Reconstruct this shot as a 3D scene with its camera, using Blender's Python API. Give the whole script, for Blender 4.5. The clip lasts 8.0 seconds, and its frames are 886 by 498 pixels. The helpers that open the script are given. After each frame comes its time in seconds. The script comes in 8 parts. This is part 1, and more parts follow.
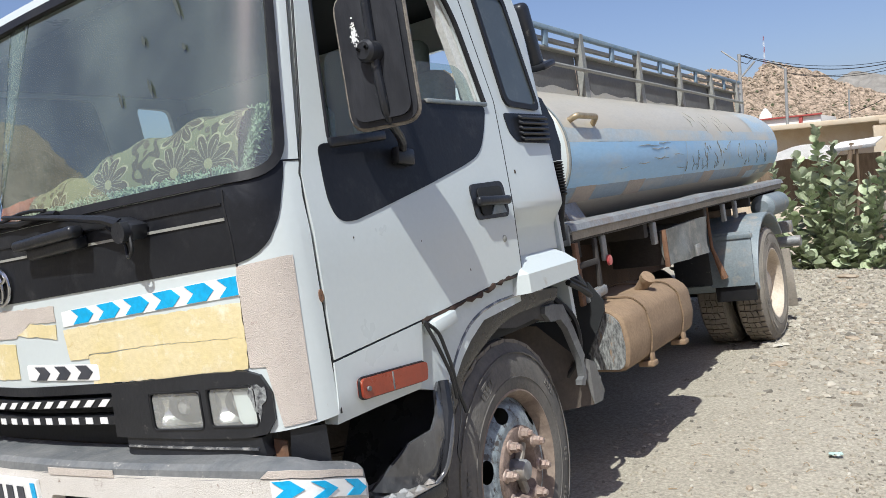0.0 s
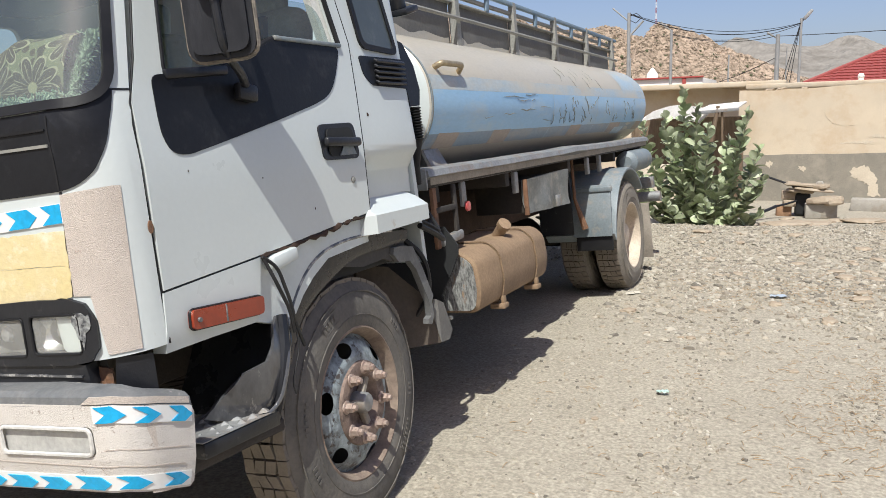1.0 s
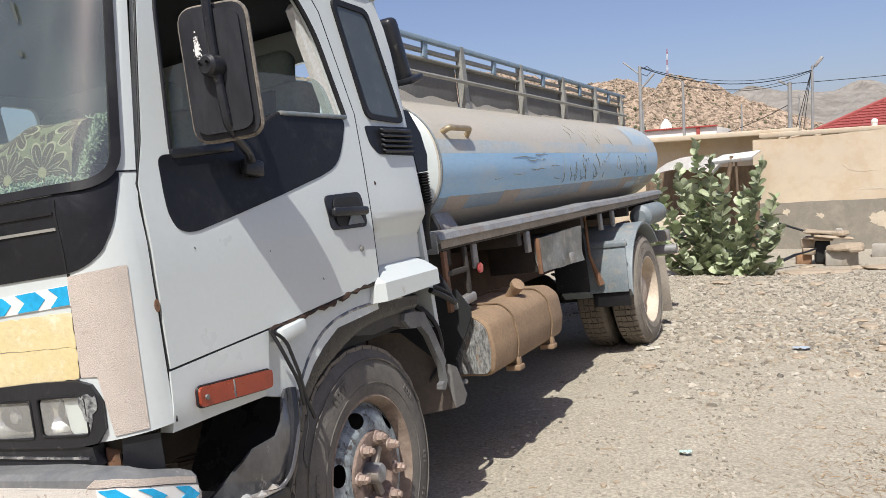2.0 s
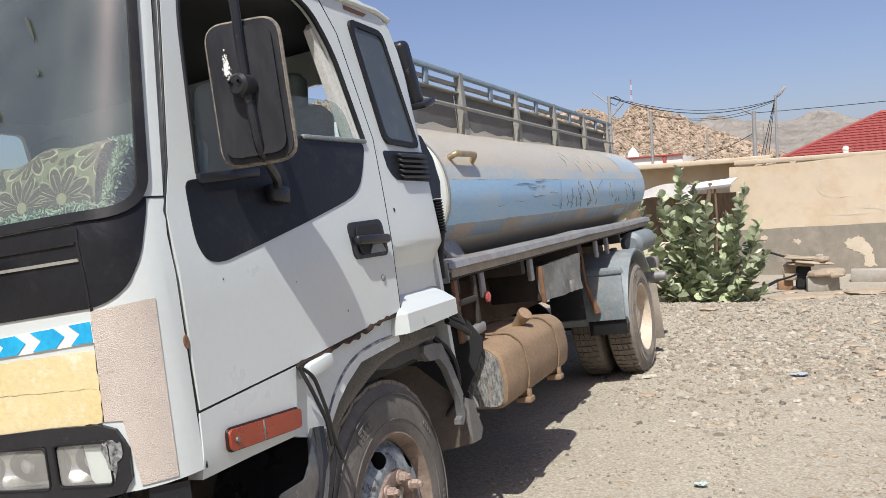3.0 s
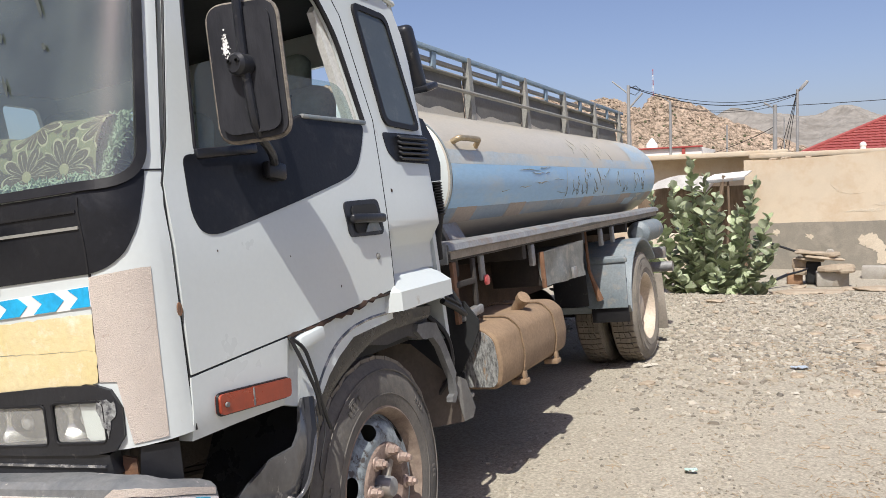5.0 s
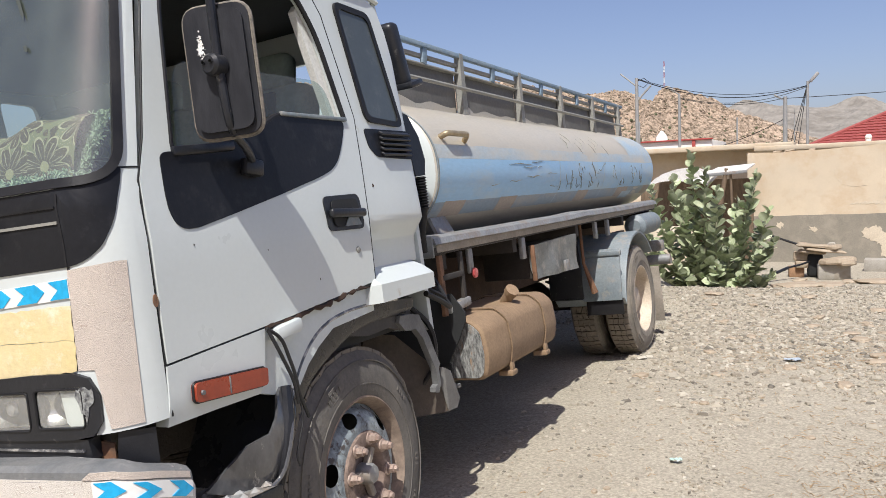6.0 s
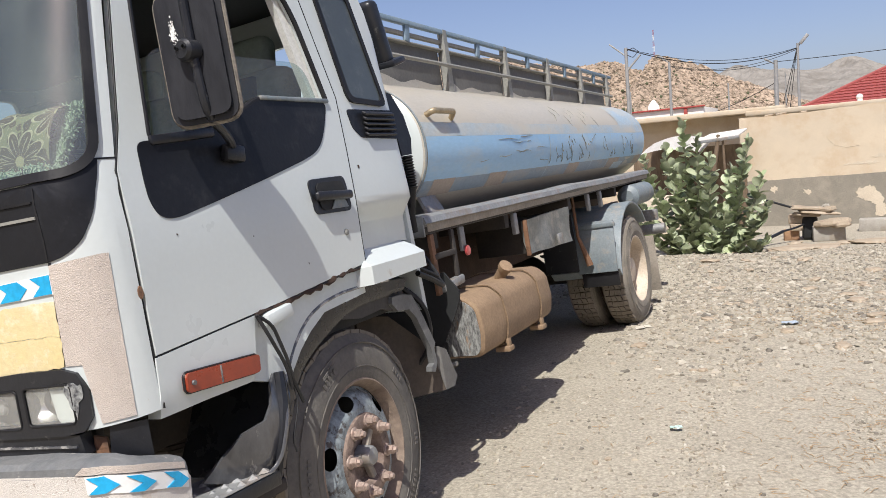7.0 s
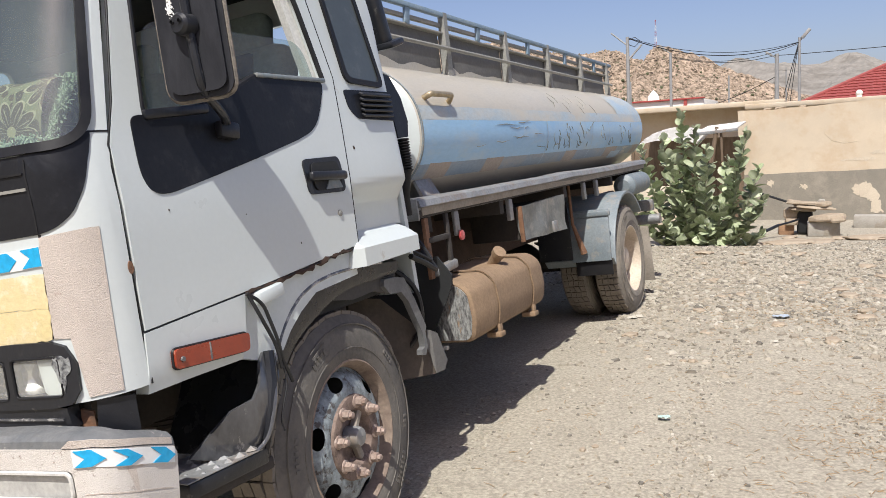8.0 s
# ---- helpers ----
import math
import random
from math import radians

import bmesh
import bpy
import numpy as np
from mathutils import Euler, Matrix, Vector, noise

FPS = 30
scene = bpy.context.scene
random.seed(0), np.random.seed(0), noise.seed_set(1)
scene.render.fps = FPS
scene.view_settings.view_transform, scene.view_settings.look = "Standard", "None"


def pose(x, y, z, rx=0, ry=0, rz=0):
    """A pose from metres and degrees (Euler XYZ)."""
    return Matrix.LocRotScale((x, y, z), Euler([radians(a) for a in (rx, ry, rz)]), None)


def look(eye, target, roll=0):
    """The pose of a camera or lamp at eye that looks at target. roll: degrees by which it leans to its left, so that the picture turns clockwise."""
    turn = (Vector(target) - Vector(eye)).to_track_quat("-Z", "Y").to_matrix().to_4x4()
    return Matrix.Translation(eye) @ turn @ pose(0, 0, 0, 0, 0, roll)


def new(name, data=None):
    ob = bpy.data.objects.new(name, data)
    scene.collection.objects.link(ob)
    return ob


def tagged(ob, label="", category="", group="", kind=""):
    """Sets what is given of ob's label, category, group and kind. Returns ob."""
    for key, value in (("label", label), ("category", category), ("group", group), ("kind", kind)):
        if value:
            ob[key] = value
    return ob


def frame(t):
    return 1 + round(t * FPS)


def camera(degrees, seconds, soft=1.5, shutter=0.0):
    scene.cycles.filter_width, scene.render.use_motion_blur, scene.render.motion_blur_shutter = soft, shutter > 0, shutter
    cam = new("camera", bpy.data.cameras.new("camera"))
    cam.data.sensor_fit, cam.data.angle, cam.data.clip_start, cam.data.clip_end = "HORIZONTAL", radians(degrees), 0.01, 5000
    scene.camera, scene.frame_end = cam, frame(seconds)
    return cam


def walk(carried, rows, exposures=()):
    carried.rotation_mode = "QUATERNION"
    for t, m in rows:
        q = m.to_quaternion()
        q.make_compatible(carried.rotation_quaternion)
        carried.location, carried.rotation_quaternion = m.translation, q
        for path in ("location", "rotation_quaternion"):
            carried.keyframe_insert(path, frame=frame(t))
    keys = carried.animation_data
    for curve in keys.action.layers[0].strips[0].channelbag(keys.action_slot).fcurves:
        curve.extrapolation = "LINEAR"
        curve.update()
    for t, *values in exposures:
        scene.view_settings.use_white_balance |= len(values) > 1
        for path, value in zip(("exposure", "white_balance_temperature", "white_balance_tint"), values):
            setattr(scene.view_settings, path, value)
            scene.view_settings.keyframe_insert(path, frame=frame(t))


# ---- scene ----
cam = camera(59.1, 8.0, 0.5)
PATH = [
    (0, (1.341, -1.389, 1.608), (0.2104, 0.2512, 1.4329), -4.56),
    (0.5, (1.408, -1.393, 1.635), (0.3967, 0.3241, 1.4669), -3.16),
    (1, (1.534, -1.381, 1.596), (0.6433, 0.3789, 1.2662), -1.47),
    (1.5, (1.599, -1.383, 1.606), (0.6012, 0.3408, 1.4220), -2.44),
    (1.7, (1.603, -1.363, 1.621), (0.6191, 0.3652, 1.4095), -2.92),
    (2.8, (1.350, -1.344, 1.642), (0.5212, 0.4738, 1.5513), -3.32),
    (3, (1.324, -1.339, 1.635), (0.4580, 0.4600, 1.5165), -3.56),
    (3.5, (1.297, -1.324, 1.644), (0.3776, 0.4483, 1.5263), -2.73),
    (4, (1.300, -1.341, 1.645), (0.3938, 0.4406, 1.5740), -2.11),
    (4.5, (1.337, -1.361, 1.624), (0.4600, 0.4335, 1.5197), -0.77),
    (4.7, (1.369, -1.368, 1.616), (0.4601, 0.4088, 1.4836), -1.81),
    (5.8, (1.562, -1.372, 1.620), (0.6845, 0.4173, 1.4526), -2.27),
    (6, (1.573, -1.380, 1.619), (0.6470, 0.3845, 1.4502), -2.14),
    (6.5, (1.604, -1.350, 1.619), (0.7565, 0.4494, 1.4109), -3.53),
    (7, (1.588, -1.345, 1.610), (0.6683, 0.4170, 1.3889), -4.73),
    (7.5, (1.591, -1.338, 1.623), (0.6681, 0.4211, 1.3909), -5.33),
    (8, (1.594, -1.338, 1.604), (0.6843, 0.4242, 1.3441), -3.11),
]
walk(cam, [(t, look(eye, target, roll)) for t, eye, target, roll in PATH], ((0, 0.13, 6080, 5), (0.5, 0.13, 6120, 5), (1.0, 0.13, 6380, 6), (1.5, 0.13, 6450, 8), (8.0, 0.15, 6450, 9)))

# ---- world, sun ----
SUN_WAY = Vector((-0.14, 0.60, -1.0)).normalized()
world = bpy.data.worlds.new("world")
scene.world = world
world.use_nodes = True
sky = world.node_tree.nodes.new("ShaderNodeTexSky")
sky.sky_type = "NISHITA"
sky.sun_disc = False
sky.sun_elevation = math.asin(-SUN_WAY.z)
sky.sun_rotation = math.atan2(-SUN_WAY.x, -SUN_WAY.y)
sky.air_density, sky.dust_density, sky.ozone_density, sky.altitude = 1.0, 4.2, 6.0, 900
back = world.node_tree.nodes["Background"]
back.inputs[1].default_value = 0.112
haze = world.node_tree.nodes.new("ShaderNodeMix")
haze.data_type, haze.blend_type = "RGBA", "MULTIPLY"
haze.inputs[0].default_value = 1.0
haze.inputs[7].default_value = (1.41, 1.14, 1.10, 1)
world.node_tree.links.new(sky.outputs[0], haze.inputs[6])
world.node_tree.links.new(haze.outputs[2], back.inputs[0])
lamp = bpy.data.lights.new("sun", "SUN")
lamp.energy, lamp.angle, lamp.color = 5.2, radians(0.5), (1.0, 0.965, 0.905)
sun = new("sun", lamp)
sun.matrix_world = look((0, 0, 30), Vector((0, 0, 30)) + SUN_WAY)
scene.view_settings.exposure = 0.0

# ---- helpers of the scene ----
RND = random.Random(7)


def finish(name, bm, mat, parent=None, label="", angle=35):
    bmesh.ops.recalc_face_normals(bm, faces=bm.faces)
    me = bpy.data.meshes.new(name)
    bm.to_mesh(me)
    bm.free()
    for p in me.polygons:
        p.use_smooth = True
    me.set_sharp_from_angle(angle=radians(angle))
    if mat:
        me.materials.append(mat)
    ob = new(name, me)
    if parent:
        ob.parent = parent
    if label:
        ob["label"] = label
    return ob


def part(name, bm, mat, parent, label="", angle=35):
    return finish(name, bm, mat, parent, label, angle)


def face_out(ob, way):
    """Turns a pane's faces towards the outside."""
    me = ob.data
    tot = Vector((0, 0, 0))
    for p in me.polygons:
        tot += p.normal * p.area
    if tot.dot(Vector(way)) < 0:
        me.flip_normals()
    ob.visible_shadow = False
    return ob


def empty(name, m=None):
    ob = new(name)
    ob.empty_display_size = 0.1
    if m is not None:
        ob.matrix_world = m
    return ob


def box(bm, c, size, m=None, bevel=0.0, seg=2):
    """A box with its centre and size; m turns it about its centre."""
    r = bmesh.ops.create_cube(bm, size=1.0)
    vs = r["verts"]
    bmesh.ops.scale(bm, vec=size, verts=vs)
    if bevel:
        es = {e for v in vs for e in v.link_edges}
        made = bmesh.ops.bevel(bm, geom=list(es), offset=bevel, segments=seg, affect="EDGES", profile=0.5)
        vs = list({v for f in made["faces"] for v in f.verts} | {v for v in vs if v.is_valid})
    mm = Matrix.Translation(c) @ (m or Matrix())
    bmesh.ops.transform(bm, matrix=mm, verts=vs)
    return vs


def boxed(c, size, m=None, bevel=0.0, seg=2):
    bm = bmesh.new()
    box(bm, c, size, m, bevel, seg)
    return bm


def tube(bm, pts, r, n=10, closed=False, caps=True):
    """A round bar along points; r is a number or one radius a point."""
    pts = [Vector(p) for p in pts]
    k = len(pts)
    rings = []
    up = None
    for i, p in enumerate(pts):
        a = pts[i - 1] if (i or closed) else p
        b = pts[(i + 1) % k] if (i < k - 1 or closed) else p
        d = (b - a).normalized()
        if up is None:
            up = d.orthogonal().normalized()
        side = d.cross(up).normalized()
        up = side.cross(d).normalized()
        rr = r[i] if isinstance(r, (list, tuple)) else r
        rings.append([bm.verts.new(p + rr * (math.cos(q) * up + math.sin(q) * side)) for q in (2 * math.pi * j / n for j in range(n))])
    for i in range(k if closed else k - 1):
        a, b = rings[i], rings[(i + 1) % k]
        for j in range(n):
            bm.faces.new((a[j], a[(j + 1) % n], b[(j + 1) % n], b[j]))
    if caps and not closed:
        bm.faces.new(rings[0])
        bm.faces.new(rings[-1][::-1])


def bent(pts, steps=6, r=0.05):
    """Points of a line with rounded corners."""
    pts = [Vector(p) for p in pts]
    out = [pts[0]]
    for a, b, c in zip(pts, pts[1:], pts[2:]):
        ra = min(r, (a - b).length * 0.45, (c - b).length * 0.45)
        p, q = b + (a - b).normalized() * ra, b + (c - b).normalized() * ra
        for i in range(steps + 1):
            t = i / steps
            out.append((1 - t) ** 2 * p + 2 * t * (1 - t) * b + t * t * q)
    return out + [pts[-1]]


def lathe(bm, profile, n=48, m=None, a0=0.0, a1=2 * math.pi):
    """Turns a profile of (along, radius) about the x axis."""
    full = abs(a1 - a0 - 2 * math.pi) < 1e-6
    k = n if full else n + 1
    rings = []
    for x, r in profile:
        rings.append([bm.verts.new((m or Matrix()) @ Vector((x, r * math.cos(a0 + (a1 - a0) * j / n), r * math.sin(a0 + (a1 - a0) * j / n)))) for j in range(k)])
    for a, b in zip(rings, rings[1:]):
        for j in range(n):
            bm.faces.new((a[j], a[(j + 1) % k], b[(j + 1) % k], b[j]))
    return rings


def arc(c, r, a0, a1, n=8):
    return [(c[0] + r * math.cos(radians(a0 + (a1 - a0) * i / n)), c[1] + r * math.sin(radians(a0 + (a1 - a0) * i / n))) for i in range(n + 1)]


def rounded(pts, r=0.03, steps=5):
    """A closed outline with rounded corners."""
    out = []
    k = len(pts)
    for i in range(k):
        a, b, c = Vector(pts[i - 1]), Vector(pts[i]), Vector(pts[(i + 1) % k])
        ra = min(r if not isinstance(r, (list, tuple)) else r[i], (a - b).length * 0.48, (c - b).length * 0.48)
        p, q = b + (a - b).normalized() * ra, b + (c - b).normalized() * ra
        for j in range(steps + 1):
            t = j / steps
            v = (1 - t) ** 2 * p + 2 * t * (1 - t) * b + t * t * q
            out.append((v.x, v.y))
    return out


def sheet(loops, place, thick=0.0, cuts_u=(), cuts_v=()):
    """A plate cut from outlines (the first is the rim, the rest are holes) in u, v and laid into space by place(u, v, depth)."""
    bm = bmesh.new()
    edges = []
    for loop in loops:
        vs = [bm.verts.new((u, v, 0)) for u, v in loop]
        edges += [bm.edges.new((vs[i], vs[(i + 1) % len(vs)])) for i in range(len(vs))]
    bmesh.ops.triangle_fill(bm, use_beauty=True, use_dissolve=False, edges=edges)
    for axis, cuts in ((0, cuts_u), (1, cuts_v)):
        for c in cuts:
            co, no = [0, 0, 0], [0, 0, 0]
            co[axis], no[axis] = c, 1
            bmesh.ops.bisect_plane(bm, geom=bm.verts[:] + bm.edges[:] + bm.faces[:], dist=1e-5, plane_co=co, plane_no=no)
    flat = [(v, v.co.x, v.co.y) for v in bm.verts]
    if thick:
        twin = {v: bm.verts.new(place(u, w, thick)) for v, u, w in flat}
        rim = [e for e in bm.edges if len(e.link_faces) == 1]
        for f in bm.faces[:]:
            bm.faces.new([twin[v] for v in reversed(f.verts)])
        for e in rim:
            a, b = e.verts
            bm.faces.new((a, b, twin[b], twin[a]))
    for v, u, w in flat:
        v.co = place(u, w, 0.0)
    return bm


# ---- materials ----
def surf(name, base, other=None, rough=0.6, metal=0.0, scale=3.0, fine=60.0, bump=0.1, dirt=None, dirt_at=0.6, dirt_soft=0.1, dirt_scale=4.0, coat=0.0, contrast=0.5, rough_var=0.15, stretch=(1, 1, 1), spec=0.5, grain=0.12, crack=None):
    """A painted, dusty, worn or plain surface: two shades, fine grain, relief, and a third colour where stains lie."""
    m = bpy.data.materials.new(name)
    m.use_nodes = True
    nt = m.node_tree
    nodes, link = nt.nodes, nt.links.new
    bsdf = nodes["Principled BSDF"]
    co = nodes.new("ShaderNodeTexCoord")
    mp = nodes.new("ShaderNodeMapping")
    mp.inputs["Scale"].default_value = stretch
    link(co.outputs["Object"], mp.inputs[0])

    def noise_at(sc, det=6.0, ro=0.6):
        n = nodes.new("ShaderNodeTexNoise")
        n.inputs["Scale"].default_value, n.inputs["Detail"].default_value, n.inputs["Roughness"].default_value = sc, det, ro
        link(mp.outputs[0], n.inputs["Vector"])
        return n.outputs["Fac"]

    def ramp(fac, lo, hi):
        r = nodes.new("ShaderNodeMapRange")
        r.inputs[1].default_value, r.inputs[2].default_value = lo, hi
        link(fac, r.inputs[0])
        return r.outputs[0]

    def mix(fac, a, b, kind="MIX"):
        x = nodes.new("ShaderNodeMix")
        x.data_type, x.blend_type = "RGBA", kind
        for sock, val in ((x.inputs[0], fac), (x.inputs[6], a), (x.inputs[7], b)):
            if isinstance(val, (tuple, list)):
                sock.default_value = (*val, 1.0)
            elif isinstance(val, float):
                sock.default_value = val
            else:
                link(val, sock)
        return x.outputs[2]

    other = other or tuple(c * 0.8 for c in base)
    big = noise_at(scale)
    small = noise_at(fine, 3.0)
    col = mix(ramp(big, 0.5 - contrast * 0.4, 0.5 + contrast * 0.4), base, other)
    if grain:
        g = ramp(small, 0.3, 0.7)
        gm = nodes.new("ShaderNodeMix")
        gm.data_type = "FLOAT"
        gm.inputs[2].default_value, gm.inputs[3].default_value = 1.0 - grain, 1.0 + grain
        link(g, gm.inputs[0])
        vm = nodes.new("ShaderNodeVectorMath")
        vm.operation = "SCALE"
        link(col, vm.inputs[0])
        link(gm.outputs[0], vm.inputs["Scale"])
        col = vm.outputs[0]
    if dirt:
        col = mix(ramp(noise_at(dirt_scale, 8.0, 0.7), dirt_at - dirt_soft, dirt_at + dirt_soft), col, dirt)
    if crack:
        shade, size, width, share = crack
        wob = nodes.new("ShaderNodeTexNoise")
        wob.inputs["Scale"].default_value = size * 1.5
        link(mp.outputs[0], wob.inputs["Vector"])
        off = nodes.new("ShaderNodeVectorMath")
        off.operation = "MULTIPLY_ADD"
        off.inputs[1].default_value = (0.9 / size,) * 3
        link(wob.outputs["Color"], off.inputs[0])
        link(mp.outputs[0], off.inputs[2])
        vor = nodes.new("ShaderNodeTexVoronoi")
        vor.feature = "DISTANCE_TO_EDGE"
        vor.inputs["Scale"].default_value = size
        link(off.outputs[0], vor.inputs["Vector"])
        line_ = nodes.new("ShaderNodeMapRange")
        line_.inputs[1].default_value, line_.inputs[2].default_value, line_.inputs[3].default_value, line_.inputs[4].default_value = width * 0.4, width, 1.0, 0.0
        link(vor.outputs["Distance"], line_.inputs[0])
        both = nodes.new("ShaderNodeMath")
        both.operation = "MULTIPLY"
        link(line_.outputs[0], both.inputs[0])
        link(ramp(noise_at(size * 0.3, 3.0), 1.0 - share - 0.06, 1.0 - share + 0.06), both.inputs[1])
        col = mix(both.outputs[0], col, shade)
    link(col, bsdf.inputs["Base Color"])
    rr = nodes.new("ShaderNodeMapRange")
    rr.inputs[3].default_value, rr.inputs[4].default_value = max(0.02, rough - rough_var), min(1.0, rough + rough_var)
    link(big, rr.inputs[0])
    link(rr.outputs[0], bsdf.inputs["Roughness"])
    bsdf.inputs["Metallic"].default_value = metal
    bsdf.inputs["Coat Weight"].default_value = coat
    bsdf.inputs["Specular IOR Level"].default_value = spec
    if bump:
        b = nodes.new("ShaderNodeBump")
        b.inputs["Strength"].default_value, b.inputs["Distance"].default_value = bump, 0.01
        link(small, b.inputs["Height"])
        link(b.outputs[0], bsdf.inputs["Normal"])
    return m


WHITE = surf("white_paint", (0.565, 0.605, 0.598), (0.53, 0.57, 0.563), rough=0.32, coat=0.25, scale=1.3, bump=0.015, dirt=(0.36, 0.31, 0.25), dirt_at=0.74, dirt_soft=0.07, dirt_scale=9, grain=0.015, contrast=0.8)
ARCHBLACK = surf("glossy_black_mudguard", (0.013, 0.014, 0.018), (0.028, 0.029, 0.033), spec=0.38, rough=0.28, scale=6, bump=0.1, dirt=(0.20, 0.19, 0.17), dirt_at=0.72, dirt_soft=0.05, dirt_scale=18)
BLACKP = surf("black_panel", (0.009, 0.0095, 0.012), (0.015, 0.016, 0.019), spec=0.22, rough=0.36, scale=3, bump=0.05, dirt=(0.045, 0.045, 0.048), dirt_at=0.70, dirt_soft=0.16, dirt_scale=11)
PLASTIC = surf("black_plastic", (0.010, 0.011, 0.014), (0.020, 0.021, 0.025), spec=0.42, rough=0.36, scale=5, bump=0.12, dirt=(0.13, 0.125, 0.115), dirt_at=0.69, dirt_soft=0.07, dirt_scale=22)
RUBBER = surf("rubber_seal", (0.008, 0.008, 0.010), (0.018, 0.018, 0.019), spec=0.3, rough=0.5, scale=8, bump=0.04)
WORN = surf("worn_rubber_frame", (0.07, 0.065, 0.06), (0.27, 0.235, 0.19), rough=0.75, scale=40, bump=0.3)
TYRE = surf("tyre_rubber", (0.092, 0.086, 0.078), (0.14, 0.129, 0.114), rough=0.85, scale=5, bump=0.3, dirt=(0.18, 0.16, 0.132), dirt_at=0.63, dirt_soft=0.16, dirt_scale=7)
TYREREAR = surf("dusty_tyre", (0.16, 0.145, 0.122), (0.22, 0.195, 0.16), rough=0.9, scale=5, bump=0.25, dirt=(0.28, 0.245, 0.2), dirt_at=0.6, dirt_soft=0.15, dirt_scale=7)
TREAD = surf("tyre_tread", (0.15, 0.13, 0.105), (0.22, 0.19, 0.15), rough=0.9, scale=9, bump=0.4, dirt=(0.22, 0.19, 0.155), dirt_at=0.55, dirt_soft=0.18, dirt_scale=16)
RIM = surf("rim_paint", (0.30, 0.345, 0.36), (0.13, 0.15, 0.16), rough=0.5, scale=26, bump=0.3, dirt=(0.07, 0.06, 0.055), dirt_at=0.57, dirt_soft=0.03, dirt_scale=24, contrast=0.35)
RIMRUST = surf("rusty_hub", (0.13, 0.09, 0.072), (0.25, 0.185, 0.15), rough=0.8, scale=14, bump=0.5, dirt=(0.05, 0.035, 0.03), dirt_at=0.6, dirt_scale=20)
RIMRING = surf("dusty_ring", (0.3, 0.235, 0.18), (0.14, 0.1, 0.08), rough=0.85, scale=9, bump=0.3)
RIMREAR = surf("dusty_rear_rim", (0.62, 0.54, 0.44), (0.45, 0.37, 0.28), rough=0.85, scale=6, bump=0.2)
NUT = surf("wheel_nut", (0.42, 0.34, 0.29), (0.27, 0.19, 0.155), rough=0.6, scale=40, bump=0.4, metal=0.3)
# Grey patches on the guard are dust and also painted sun and sky highlights.
GUARD = surf("dusty_guard_with_glints", (0.035, 0.036, 0.041), (0.09, 0.091, 0.096), rough=0.16, scale=9, bump=0.2, dirt=(0.30, 0.29, 0.27), dirt_at=0.64, dirt_soft=0.05, dirt_scale=13, coat=1.0, stretch=(1, 1, 0.5))
TANKDUST = surf("tank_grey", (0.36, 0.35, 0.32), (0.42, 0.4, 0.355), rough=0.5, scale=1.6, bump=0.05, dirt=(0.45, 0.4, 0.32), dirt_at=0.55, dirt_soft=0.2, dirt_scale=2.0)
STEEL = surf("galvanised_steel", (0.33, 0.335, 0.335), (0.21, 0.215, 0.215), rough=0.5, metal=0.3, scale=7, bump=0.14, dirt=(0.26, 0.2, 0.15), dirt_at=0.6, dirt_scale=8)
RAILPAINT = surf("rail_paint", (0.21, 0.215, 0.2), (0.28, 0.27, 0.24), rough=0.6, scale=5, bump=0.1, dirt=(0.16, 0.1, 0.07), dirt_at=0.68, dirt_scale=13)
BLUERAIL = surf("blue_rail", (0.16, 0.24, 0.32), (0.22, 0.28, 0.33), rough=0.6, scale=7, bump=0.1)
BOARD = surf("rail_board", (0.115, 0.115, 0.112), (0.16, 0.157, 0.15), rough=0.7, scale=4, bump=0.1, dirt=(0.24, 0.22, 0.19), dirt_at=0.7, dirt_scale=7)
RUSTD = surf("dark_rust", (0.055, 0.028, 0.017), (0.03, 0.018, 0.012), rough=0.9, scale=6, bump=0.3)
RUST = surf("rusty_steel", (0.15, 0.075, 0.04), (0.24, 0.13, 0.075), rough=0.85, scale=9, bump=0.4, dirt=(0.06, 0.045, 0.035), dirt_at=0.6, dirt_scale=12)
CHASSIS = surf("dark_chassis", (0.03, 0.027, 0.025), (0.06, 0.05, 0.042), rough=0.85, scale=5, bump=0.3)
FUEL = surf("dusty_fuel_tank", (0.27, 0.185, 0.112), (0.205, 0.14, 0.088), rough=0.85, scale=4, bump=0.15, dirt=(0.17, 0.11, 0.075), dirt_at=0.68, dirt_scale=10)
FUELEND = surf("bare_tank_end", (0.34, 0.345, 0.33), (0.09, 0.09, 0.088), rough=0.55, scale=60, bump=0.4, contrast=0.3, stretch=(1.6, 1, 0.5), dirt=(0.27, 0.19, 0.125), dirt_at=0.60, dirt_soft=0.05, dirt_scale=18)
MUDGREY = surf("grey_mudguard", (0.145, 0.18, 0.20), (0.22, 0.245, 0.255), rough=0.55, scale=5, bump=0.1, dirt=(0.31, 0.275, 0.225), dirt_at=0.62, dirt_scale=9)
FLAP = surf("dusty_flap", (0.35, 0.31, 0.26), (0.25, 0.22, 0.18), rough=0.9, scale=6, bump=0.2)
CHROMEISH = surf("worn_bright_plastic", (0.05, 0.053, 0.06), (0.12, 0.122, 0.128), rough=0.2, scale=9, bump=0.12, dirt=(0.36, 0.35, 0.33), dirt_at=0.56, dirt_soft=0.05, dirt_scale=18, coat=0.8)
